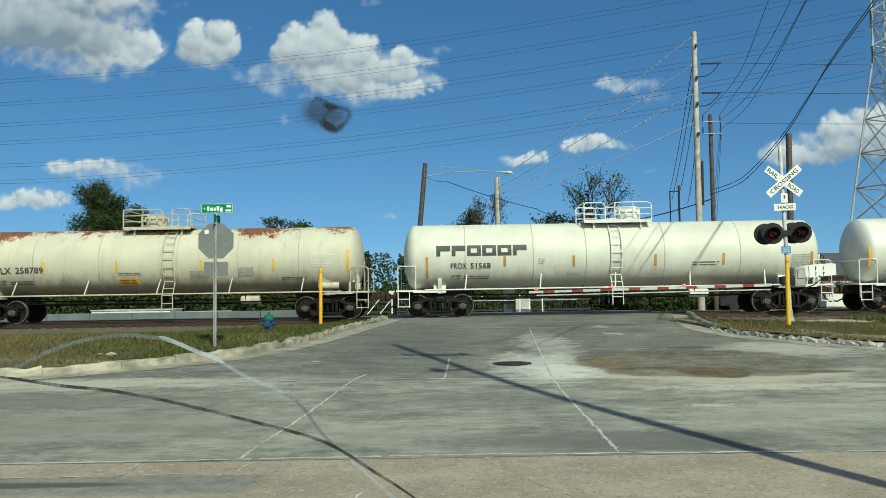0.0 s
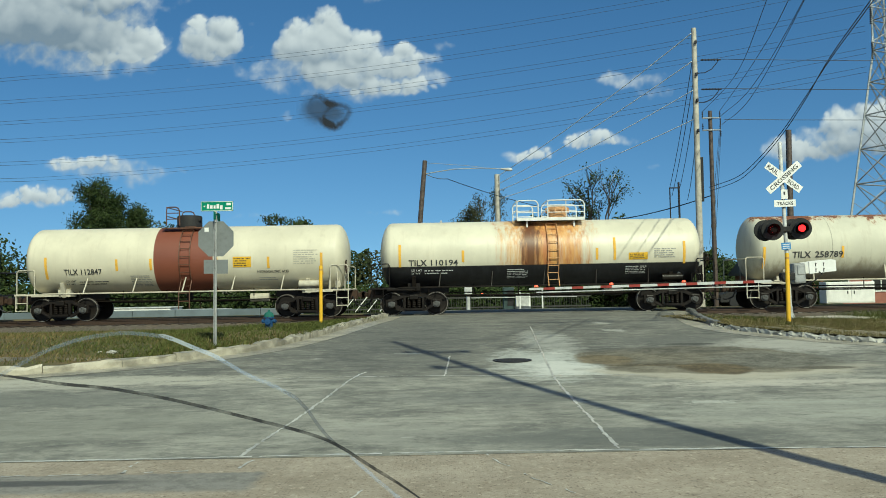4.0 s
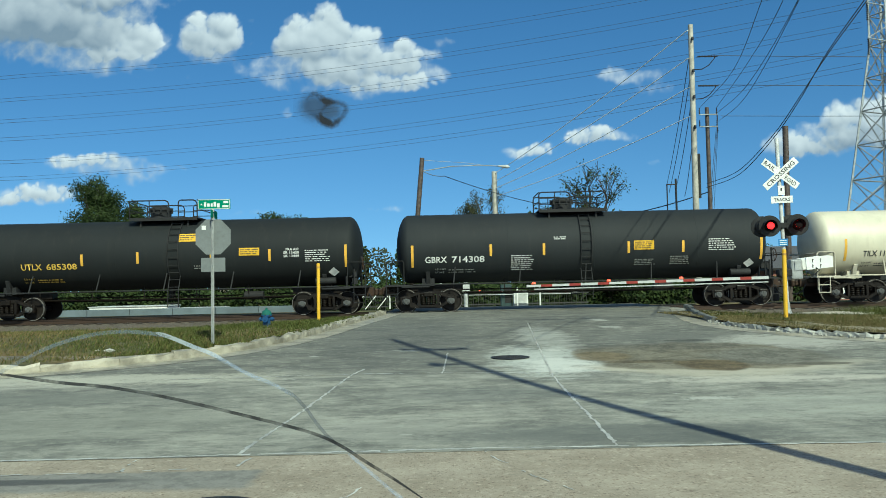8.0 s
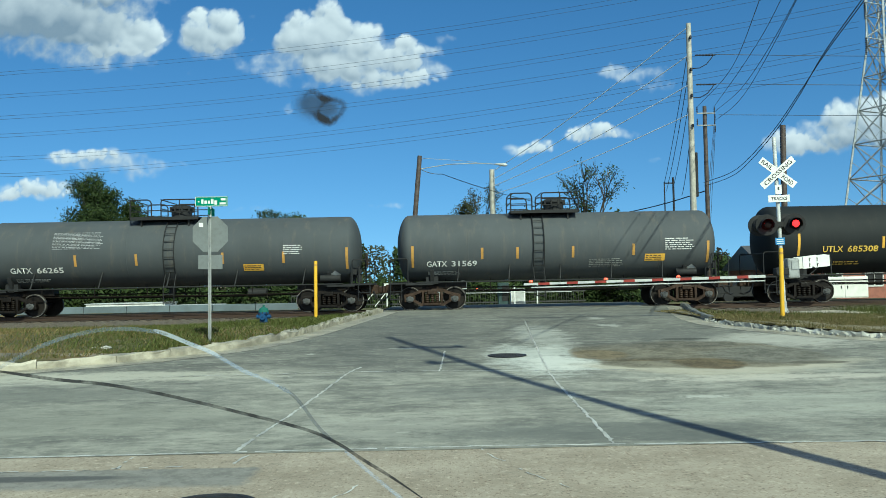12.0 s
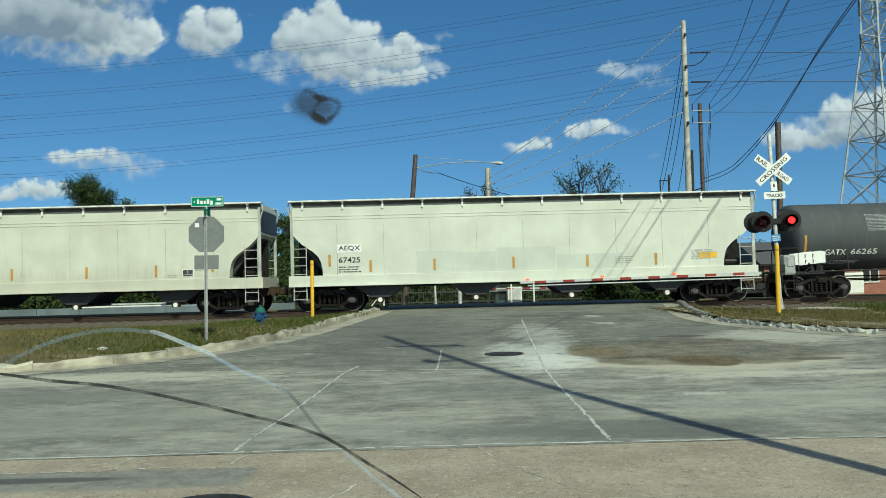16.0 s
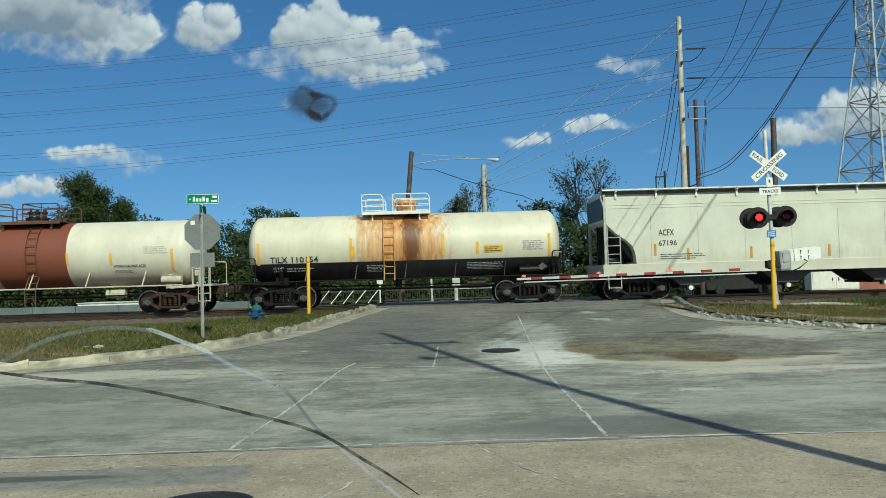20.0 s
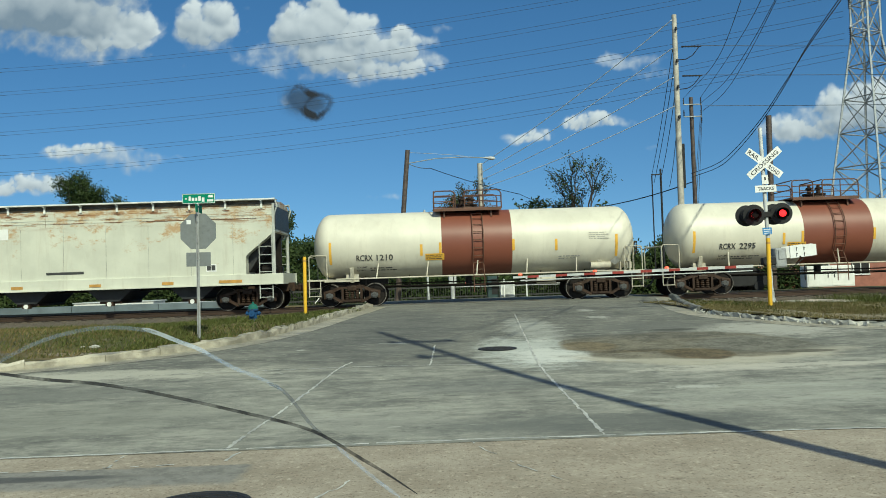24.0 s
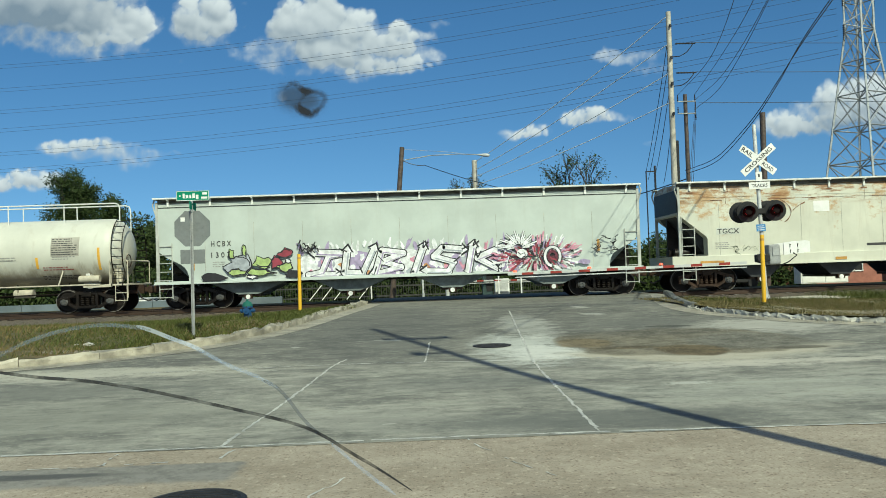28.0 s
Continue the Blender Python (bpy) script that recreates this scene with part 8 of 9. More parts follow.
# ---------------------------------------------------------------- trees and far things
def tree(x, y, h, crown_r, label, seed, mat=LEAVES, bare=0.0, n=2600, leaf=0.2, low=0.35, base=None, peak=0.0):
    """Tapered trunk, forked limbs and a crown of many small leaves in uneven clumps."""
    rng = random.Random(seed)
    z = (level(y) if base is None else base) - 0.1
    t = thing("tree", label, "tree", pose(x, y, z), "trees")
    bm = bmesh.new()
    pipe(bm, [(0, 0, 0), (0.05 * h * rng.uniform(-0.4, 0.4), 0, h * low * 0.6), (0.04 * h * rng.uniform(-1, 1), 0, h * low), (0.05 * h * rng.uniform(-1, 1), 0, h * 0.7)], 0.03 * h ** 0.8, 8)
    tips = []
    for i in range(15):
        a, e = rng.uniform(0, 6.3), rng.uniform(0.2, 1.3)
        r = crown_r * rng.uniform(0.55, 1.0)
        s = Vector((0, 0, h * rng.uniform(low * 0.8, 0.68)))
        tip = Vector((r * math.cos(a) * math.cos(e * 0.8), r * math.sin(a) * math.cos(e * 0.8), 0)) + Vector((0, 0, h * (low + (1 - low) * (0.25 + 0.72 * rng.random()) * (0.6 + 0.4 * math.sin(e)))))
        narrow = 1 - peak * max(0.0, (tip.z / h - low) / (1 - low))
        tip.x, tip.y = tip.x * narrow, tip.y * narrow
        mid = s.lerp(tip, 0.5) + Vector((rng.uniform(-0.1, 0.1), rng.uniform(-0.1, 0.1), 0.1)) * crown_r * 0.5
        pipe(bm, [s, mid, tip], 0.008 * h, 5)
        tips += [tip, mid.lerp(tip, 0.4)]
        for _ in range(5):
            q = mid.lerp(tip, rng.uniform(0.2, 1.0))
            w = q + Vector((rng.uniform(-1, 1), rng.uniform(-1, 1), rng.uniform(-0.3, 1))) * crown_r * 0.34
            pipe(bm, [q, w], 0.0035 * h, 4)
            if rng.random() > bare:
                tips.append(w)
    part("trunk", bm, BARK, t)
    rng.shuffle(tips)
    live = tips[:max(4, int(len(tips) * (1 - bare)))]
    vs, fs = [], []
    for _ in range(n):
        c = rng.choice(live)
        g = crown_r * 0.125
        p = c + Vector((rng.gauss(0, g), rng.gauss(0, g), rng.gauss(0, g * 0.8)))
        u = Vector((rng.uniform(-1, 1), rng.uniform(-1, 1), rng.uniform(-1, 1))).normalized() * leaf * rng.uniform(0.5, 1.2)
        v = u.orthogonal().normalized() * leaf * 0.5
        i = len(vs)
        vs += [p - u, p + v, p + u, p - v]
        fs.append((i, i + 1, i + 2, i + 3))
    me = bpy.data.meshes.new("crown")
    me.from_pydata(vs, [], fs)
    me.materials.append(mat)
    part("crown", me, mat, t)
    return t


tree(-33.8, 80, 14.9, 3.1, "tall dark green tree with a narrow uneven top behind the railway", 1, n=13000, leaf=0.12, low=0.42, peak=0.8)
tree(-31.2, 82, 11.0, 2.6, "dark green tree behind the railway", 2, n=10000, leaf=0.13, low=0.2, peak=0.5)
tree(-27.4, 83, 8.4, 2.4, "lower green tree behind the railway", 5, n=8000, leaf=0.13, low=0.15, peak=0.3)
tree(-42.5, 95, 10.0, 2.6, "far hazy tree behind the railway", 3, LEAVES_DRY, 0.3, 1400, 0.25)
tree(-17.0, 92, 10.6, 2.4, "dark tree top far behind the railway", 4, n=4500, leaf=0.17)
tree(-20.0, 90, 9.6, 2.5, "dark tree far behind the railway", 14, n=4500, leaf=0.17)
tree(7.8, 62, 7.6, 2.0, "small green tree behind the railway", 7, LEAVES, 0.0, 1800, 0.17)
tree(12.0, 57, 6.4, 2.2, "bushy green tree behind the crossing", 8, LEAVES, 0.0, 2400, 0.18, 0.1)
for i, (x, y, h, r) in enumerate(((-44, 72, 6.5, 3.2), (-37, 68, 6.8, 3.2), (-30, 66, 7.2, 3.2), (-23, 64, 6.9, 3.0), (-16.5, 66, 5.6, 2.8), (-11, 70, 5.2, 2.6), (16.5, 64, 4.2, 2.4), (20.5, 66, 4.4, 2.4), (27, 75, 5, 2.6))):
    tree(x, y, h, r, "dense dark green shrubby tree behind the railway", 20 + i, LEAVES, 0.0, 5200, 0.17, 0.08)
for i, (x, y, h, r) in enumerate(((6.5, 55, 2.2, 1.6), (8.8, 54, 2.6, 1.7), (11.0, 53, 2.4, 1.6), (13.2, 54, 2.2, 1.5), (-7, 55, 2.4, 1.5), (-4.2, 56, 2.2, 1.6), (-9.5, 54, 2.6, 1.7), (3.6, 57, 1.9, 1.4))):
    t = tree(x, y, h, r, "low dark green bush behind the crossing", 40 + i, LEAVES, 0.0, 1700, 0.14, 0.05)
    t.name = "bush"
    tagged(t, category="bush")


def bare_tree(x, y, h, label, seed, mat=LEAVES, full=1.0):
    """A tree whose upper limbs fork into dead twigs, with clumps of leaves left below."""
    rng = random.Random(seed)
    z = level(y) - 0.1
    t = thing("tree", label, "tree", pose(x, y, z), "trees")
    bm = bmesh.new()
    ends = []

    def fork(p, d, length, r, depth):
        q = p + d * length * 0.5 + Vector((rng.uniform(-1, 1), rng.uniform(-1, 1), 0)) * length * 0.05
        e = q + (d + Vector((rng.uniform(-0.2, 0.2), rng.uniform(-0.2, 0.2), 0.06))).normalized() * length * 0.5
        pipe(bm, [p, q, e], r, 6 if depth < 2 else 4)
        ends.append((e, depth))
        if depth == 5:
            return
        for k in range(3):
            a, w = rng.uniform(0, 6.3) + k * 2.1, rng.uniform(0.22, 0.55) * (0.35 if k == 0 and depth < 3 else 1.0)
            side = Vector((math.cos(a), math.sin(a), 0.12))
            fork(q if k == 2 else e, (d + side * w).normalized(), length * rng.uniform(0.58, 0.8), max(0.016, r * 0.6), depth + 1)

    fork(Vector((0, 0, 0)), Vector((0.03, 0, 1)), h * 0.32, 0.17, 0)
    part("trunk", bm, BARK, t)
    vs, fs = [], []
    spots = [p for p, depth in ends if depth > 2 and p.z < h * rng.uniform(0.58, 0.98) * full and rng.random() < 0.8]
    for p in spots:
        for _ in range(rng.randint(8, 24)):
            c = p + Vector((rng.gauss(0, 0.26), rng.gauss(0, 0.26), rng.gauss(0, 0.2)))
            u = Vector((rng.uniform(-1, 1), rng.uniform(-1, 1), rng.uniform(-1, 1))).normalized() * rng.uniform(0.06, 0.13)
            v = u.orthogonal().normalized() * u.length * 0.5
            i = len(vs)
            vs += [c - u, c + v, c + u, c - v]
            fs.append((i, i + 1, i + 2, i + 3))
    me = bpy.data.meshes.new("crown")
    me.from_pydata(vs, [], fs)
    me.materials.append(mat)
    part("crown", me, mat, t)
    return t


bare_tree(11.2, 60, 10.8, "half-bare tree with dead twigs above green leaves", 6)
bare_tree(3.3, 72, 10.0, "thin-leaved tree with a sparse rounded crown", 9, LEAVES_DRY, 1.3)


def hedge(name, x0, x1, y, depth, low, high, n, mat, label, seed):
    """A dense band of wild shrubs with an uneven top."""
    rng = random.Random(seed)
    vs, fs = [], []
    while len(fs) < n:
        x, q = rng.uniform(x0, x1), rng.random()
        top = low + (high - low) * (0.5 + 0.9 * noise.noise((x * 0.32, seed, 0)) + 0.35 * noise.noise((x * 1.1, seed, 3)))
        p = Vector((x, y + depth * rng.random(), level(y) + top * q))
        u = Vector((rng.uniform(-1, 1), rng.uniform(-1, 1), rng.uniform(-1, 1))).normalized() * rng.uniform(0.08, 0.2)
        v = u.orthogonal().normalized() * u.length * 0.5
        i = len(vs)
        vs += [p - u, p + v, p + u, p - v]
        fs.append((i, i + 1, i + 2, i + 3))
    me = bpy.data.meshes.new(name)
    me.from_pydata(vs, [], fs)
    me.materials.append(mat)
    return tagged(new(name, me), label, "shrubs", kind="stuff")


hedge("shrubs", -50, -8.5, 51, 3.0, 1.2, 2.9, 26000, LEAVES, "dense dark green shrubs behind the low wall", 3)
hedge("shrubs", -8.5, 26, 52.5, 3.0, 1.0, 2.3, 22000, LEAVES, "dense dark green shrubs behind the fence", 4)
hedge("shrubs", -6.6, -3.0, 58, 2.5, 3.0, 4.6, 1500, LEAVES_DRY, "thin tall brush behind the crossing", 5)


hedge("shrubs", -3.2, 4.4, 58, 2.5, 3.2, 5.6, 9000, LEAVES, "dense dark brush across the end of the road", 9)
hedge("shrubs", -12.5, -5.5, 60, 2.5, 3.4, 5.2, 6500, LEAVES, "dense dark brush behind the low fence", 8)
hedge("shrubs", -31, -17, 66, 4.0, 5.6, 7.6, 9000, LEAVES, "tall dense dark thicket behind the railway", 6)
hedge("shrubs", 4.0, 12.6, 57, 2.5, 4.2, 6.6, 9000, LEAVES, "dense green thicket behind the crossing", 7)


def slab_thing(name, label, category, c, s, mat, bevel=0.02):
    t = thing(name, label, category, pose(*c))
    bm = bmesh.new()
    box(bm, (0, 0, s[2] / 2), s, bevel=bevel)
    part("body", bm, mat, t)
    return t


w = thing("concrete_wall", "low blue-grey concrete wall behind the railway", "wall", pose(-17.5, 46, -0.4))
for i in range(8):
    bm = bmesh.new()
    box(bm, (-8.4 + i * 2.4, 0, 0.45), (2.37, 0.25, 0.9), bevel=0.015)
    part("wall_panel", bm, WALL, w)
for x, y, sx, sz in ((-18.2, 48.6, 4.6, 0.68), (-14.3, 48.8, 2.6, 0.5)):
    t = slab_thing("white_trailer", "white trailer roof showing above a low wall", "trailer", (x, y, -0.1), (sx, 2.2, sz), WHITE, 0.06)
    bm = bmesh.new()
    box(bm, (0, 0, sz + 0.03), (sx + 0.1, 2.3, 0.06), bevel=0.02)
    part("roof", bm, ALU, t)


def picket_fence(x0, x1, y, h):
    f = thing("fence", "low grey picket fence behind the crossing", "fence", pose(x0, y, level(y)))
    bm = bmesh.new()
    box(bm, (0, 0, h / 2), (0.022, 0.02, h))
    me = mesh_of("board", bm, FENCE)
    n = int((x1 - x0) / 0.15)
    for i in range(n):
        part("board", me, FENCE, f, m=pose(i * 0.15, 0, 0.02 * math.sin(i * 2.3)))
    for z in (0.3, h - 0.25):
        bm = bmesh.new()
        box(bm, ((x1 - x0) / 2, 0.03, z), (x1 - x0, 0.04, 0.08))
        part("rail", bm, FENCE, f)


picket_fence(-9.0, 9.0, 50.0, 1.15)


def white_frame(x, y):
    """Low white pipe barrier with slanted braces."""
    f = thing("pipe_barrier", "low barrier of slanted white pipes beside the track", "barrier", pose(x, y, level(y)))
    for i in range(5):
        bm = bmesh.new()
        tube(bm, (i * 0.62, 0, 0.0), (i * 0.62 + 0.6, 0.2, 0.75), 0.025, seg=6)
        part("brace", bm, RAIL_WHITE, f)
    bm = bmesh.new()
    tube(bm, (3.1, 0, 0), (3.1, 0, 1.1), 0.04, seg=8)
    box(bm, (3.1, -0.05, 1.05), (0.3, 0.03, 0.22))
    part("sign_post", bm, RAIL_WHITE, f)


white_frame(-5.7, 41.0)
t = slab_thing("utility_cabinet", "dark green utility cabinet behind the track", "cabinet", (3.35, 42.5, level(42.5)), (0.55, 0.6, 1.15), CABINET_DARK)
bm = bmesh.new()
box(bm, (0.1, -0.31, 0.6), (0.35, 0.02, 0.8), bevel=0.005)
part("door", bm, BLACK, t)
t = slab_thing("utility_cabinet", "white metal utility cabinet behind the track", "cabinet", (4.15, 43.0, level(43.0)), (0.75, 0.5, 0.85), WHITE)
bm = bmesh.new()
box(bm, (0.0, -0.26, 0.42), (0.6, 0.02, 0.65), bevel=0.005)
part("door", bm, ALU, t)


def bollard(x, y):
    b = thing("bollard", "white round post behind the track", "bollard", pose(x, y, level(y)), "white posts")
    bm = bmesh.new()
    lathe(bm, [(0.04, 0), (0.04, 0.9), (0.03, 0.93), (0.001, 0.94)], 14)
    part("post", bm, WHITE, b, smooth=True)


for x in (3.85, 5.0):
    bollard(x, 41.5)


def house(x, y, w, d, h, label, wall_mat, seed):
    hz = level(y)
    o = thing("house", label, "house", pose(x, y, hz))
    bm = bmesh.new()
    for c, s in (((0, -d / 2, h / 2), (w, 0.2, h)), ((0, d / 2, h / 2), (w, 0.2, h)), ((-w / 2 + 0.1, 0, h / 2), (0.2, d - 0.2, h)), ((w / 2 - 0.1, 0, h / 2), (0.2, d - 0.2, h))):
        box(bm, c, s)
    part("wall", bm, wall_mat, o)
    bm = bmesh.new()
    prism(bm, [(-d / 2 - 0.5, h - 0.1), (0, h + 1.5), (d / 2 + 0.5, h - 0.1), (d / 2 + 0.4, h - 0.25), (-d / 2 - 0.4, h - 0.25)], -w / 2 - 0.4, w / 2 + 0.4, lambda a, s, z: (s, a, z))
    part("roof", bm, ROOF, o)
    for i in range(3):
        wx = -w / 2 + w * (i + 0.6) / 3.3
        bm = bmesh.new()
        box(bm, (wx, -d / 2 - 0.11, h * 0.55), (1.1, 0.05, 0.9))
        win = part("window", bm, BLACK, o)
        bm = bmesh.new()
        for zz in (0.1, 1.0):
            box(bm, (wx, -d / 2 - 0.15, h * 0.55 - 0.55 + zz), (1.25, 0.05, 0.08))
        for xx in (-0.58, 0.0, 0.58):
            box(bm, (wx + xx, -d / 2 - 0.15, h * 0.55), (0.06, 0.05, 0.98))
        part("frame", bm, WHITE, win)


house(26.5, 58, 9.0, 7.0, 2.3, "low red-brown house with dark roof behind the railway", BRICK_WALL, 1)
house(37.5, 60, 8.0, 7.0, 2.3, "low red-brown house beside another behind the railway", BRICK_WALL, 2)


def parked_car(x, y, label, mat):
    c = thing("car", label, "car", pose(x, y, level(y)))
    bm = bmesh.new()
    prism(bm, [(-2.2, 0.3), (-2.25, 0.75), (-1.7, 0.95), (-0.9, 1.05), (-0.3, 1.5), (1.2, 1.52), (1.9, 1.05), (2.2, 0.95), (2.25, 0.35)], -0.85, 0.85)
    bmesh.ops.bevel(bm, geom=bm.edges[:], offset=0.05, segments=2, affect="EDGES")
    part("body", bm, mat, c, smooth=True)
    bm = bmesh.new()
    prism(bm, [(-0.75, 1.08), (-0.25, 1.42), (1.1, 1.44), (1.6, 1.08)], -0.87, 0.87)
    part("windows", bm, BLACK, c)
    for wx in (-1.35, 1.35):
        for yy in (-0.8, 0.8):
            bm = bmesh.new()
            lathe(bm, [(0.001, -0.1), (0.3, -0.1), (0.33, -0.06), (0.33, 0.06), (0.3, 0.1), (0.001, 0.1)], 20, "Y", (wx, yy, 0.33))
            part("wheel", bm, CABLE, c)


parked_car(19.5, 52.0, "dark parked car behind the railway", BLACK)
parked_car(33.0, 51.0, "white parked car near the houses", WHITE)
big = slab_thing("signal_cabinet", "large white steel signal cabinet beside the track", "cabinet", (20.85, 42.3, level(42)), (2.5, 0.8, 1.1), WHITE, 0.03)
for x in (-0.47, 0.47):
    bm = bmesh.new()
    box(bm, (x * 1.3, -0.41, 0.55), (1.14, 0.03, 0.98), bevel=0.006)
    d = part("door", bm, WHITE, big)
    bm = bmesh.new()
    box(bm, (x * 0.35, -0.44, 0.56), (0.04, 0.03, 0.16))
    part("handle", bm, IRON, d)


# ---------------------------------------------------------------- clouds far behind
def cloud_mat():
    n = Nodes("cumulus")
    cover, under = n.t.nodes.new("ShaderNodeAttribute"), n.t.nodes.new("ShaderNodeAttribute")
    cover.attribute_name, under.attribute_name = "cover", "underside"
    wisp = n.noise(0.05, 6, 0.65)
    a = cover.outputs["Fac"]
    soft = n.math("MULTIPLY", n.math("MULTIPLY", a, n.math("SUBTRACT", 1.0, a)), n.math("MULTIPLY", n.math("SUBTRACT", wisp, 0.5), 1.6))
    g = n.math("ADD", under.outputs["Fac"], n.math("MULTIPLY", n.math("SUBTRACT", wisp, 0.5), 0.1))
    # sunlit white and shaded grey are put into the glowing colour
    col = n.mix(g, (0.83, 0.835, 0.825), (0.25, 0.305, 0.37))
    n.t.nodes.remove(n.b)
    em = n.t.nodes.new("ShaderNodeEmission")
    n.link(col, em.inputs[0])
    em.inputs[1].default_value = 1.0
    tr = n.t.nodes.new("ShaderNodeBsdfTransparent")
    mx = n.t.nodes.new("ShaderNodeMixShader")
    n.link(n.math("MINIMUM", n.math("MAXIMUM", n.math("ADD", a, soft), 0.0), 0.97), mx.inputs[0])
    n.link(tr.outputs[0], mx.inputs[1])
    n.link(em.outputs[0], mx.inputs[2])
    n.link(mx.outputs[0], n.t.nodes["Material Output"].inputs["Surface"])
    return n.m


def gradient_noise(x, y, seed):
    """Smooth noise between about -0.7 and 0.7 on a lattice of random slopes."""
    ang = np.random.default_rng(seed).random((256, 256)) * 2 * np.pi
    gx, gy = np.cos(ang), np.sin(ang)
    xi, yi = np.floor(x).astype(int), np.floor(y).astype(int)
    fx, fy = x - xi, y - yi
    u, v = fx ** 3 * (fx * (fx * 6 - 15) + 10), fy ** 3 * (fy * (fy * 6 - 15) + 10)

    def corner(a, b):
        p, q = (xi + a) % 256, (yi + b) % 256
        return gx[p, q] * (fx - a) + gy[p, q] * (fy - b)

    top = corner(0, 0) * (1 - u) + corner(1, 0) * u
    return top * (1 - v) + (corner(0, 1) * (1 - u) + corner(1, 1) * u) * v


def layers(x, y, size, count, gain, seed, puffy=False):
    """Several octaves of noise; puffy folds them into round billows."""
    out, k = 0.0, 1.0
    for i in range(count):
        f = gradient_noise(x / size, y / size, seed + i)
        out = out + k * ((0.32 - np.abs(f)) * 1.7 if puffy else f)
        size, k = size / 2.0, k * gain
    return out


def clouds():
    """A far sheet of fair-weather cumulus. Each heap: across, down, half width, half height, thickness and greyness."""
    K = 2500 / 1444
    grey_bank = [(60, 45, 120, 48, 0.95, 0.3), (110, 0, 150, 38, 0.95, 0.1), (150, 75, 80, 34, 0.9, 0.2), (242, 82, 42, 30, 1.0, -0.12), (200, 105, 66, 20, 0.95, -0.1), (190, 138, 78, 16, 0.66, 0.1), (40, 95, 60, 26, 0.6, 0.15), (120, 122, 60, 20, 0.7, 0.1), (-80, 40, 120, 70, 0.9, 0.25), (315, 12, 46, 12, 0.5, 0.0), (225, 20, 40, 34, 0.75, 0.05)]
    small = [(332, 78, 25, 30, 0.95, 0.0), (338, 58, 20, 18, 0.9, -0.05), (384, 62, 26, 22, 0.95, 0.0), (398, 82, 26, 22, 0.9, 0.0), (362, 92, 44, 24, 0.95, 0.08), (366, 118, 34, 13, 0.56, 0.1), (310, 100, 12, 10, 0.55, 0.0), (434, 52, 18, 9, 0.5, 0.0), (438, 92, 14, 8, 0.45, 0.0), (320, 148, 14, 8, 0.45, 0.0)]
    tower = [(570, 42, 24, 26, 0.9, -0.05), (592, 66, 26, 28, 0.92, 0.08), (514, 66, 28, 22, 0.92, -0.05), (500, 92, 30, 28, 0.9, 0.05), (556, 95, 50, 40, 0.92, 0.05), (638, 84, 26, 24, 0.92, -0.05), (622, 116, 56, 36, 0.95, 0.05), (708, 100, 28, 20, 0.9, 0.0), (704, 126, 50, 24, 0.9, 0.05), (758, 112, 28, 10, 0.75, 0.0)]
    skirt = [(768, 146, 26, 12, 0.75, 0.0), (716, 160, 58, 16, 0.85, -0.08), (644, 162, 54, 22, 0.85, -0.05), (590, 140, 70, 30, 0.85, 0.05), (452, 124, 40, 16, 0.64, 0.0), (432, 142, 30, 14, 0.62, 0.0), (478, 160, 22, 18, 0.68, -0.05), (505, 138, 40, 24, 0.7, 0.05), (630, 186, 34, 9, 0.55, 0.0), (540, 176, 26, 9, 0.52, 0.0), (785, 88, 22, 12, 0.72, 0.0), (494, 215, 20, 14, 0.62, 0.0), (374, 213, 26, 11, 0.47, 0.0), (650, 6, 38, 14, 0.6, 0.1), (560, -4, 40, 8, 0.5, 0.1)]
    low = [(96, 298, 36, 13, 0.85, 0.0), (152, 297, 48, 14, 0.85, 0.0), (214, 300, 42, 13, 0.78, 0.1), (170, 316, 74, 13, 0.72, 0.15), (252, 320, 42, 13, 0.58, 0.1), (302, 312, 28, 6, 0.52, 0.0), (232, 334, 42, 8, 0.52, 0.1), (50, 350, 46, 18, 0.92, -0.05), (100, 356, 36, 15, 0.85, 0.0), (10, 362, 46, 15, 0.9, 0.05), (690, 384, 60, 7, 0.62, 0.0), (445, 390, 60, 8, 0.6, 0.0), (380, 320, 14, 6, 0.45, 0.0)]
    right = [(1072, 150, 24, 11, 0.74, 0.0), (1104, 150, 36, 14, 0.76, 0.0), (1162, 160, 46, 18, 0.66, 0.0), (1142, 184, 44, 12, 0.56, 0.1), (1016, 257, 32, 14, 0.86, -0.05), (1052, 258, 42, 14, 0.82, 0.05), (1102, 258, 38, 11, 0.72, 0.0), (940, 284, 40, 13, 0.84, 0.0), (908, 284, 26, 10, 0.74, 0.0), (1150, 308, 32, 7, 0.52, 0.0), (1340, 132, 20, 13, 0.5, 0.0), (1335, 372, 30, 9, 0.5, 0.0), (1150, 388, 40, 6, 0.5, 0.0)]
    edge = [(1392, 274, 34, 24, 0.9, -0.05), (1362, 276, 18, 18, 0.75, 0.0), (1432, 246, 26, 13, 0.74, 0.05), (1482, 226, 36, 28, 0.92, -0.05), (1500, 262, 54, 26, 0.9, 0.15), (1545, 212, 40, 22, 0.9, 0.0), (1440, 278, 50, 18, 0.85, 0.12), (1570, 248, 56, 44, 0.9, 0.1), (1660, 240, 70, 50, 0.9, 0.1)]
    X, Y = np.meshgrid(np.arange(-240, 1821, 2.0), np.arange(-160, 432, 2.0))
    wx = X + 15 * layers(X, Y, 64, 4, 0.55, 3)
    wy = Y + 11 * layers(X, Y, 64, 4, 0.55, 11)
    clear, tone, weight = np.ones_like(X), np.zeros_like(X), np.full_like(X, 1e-6)
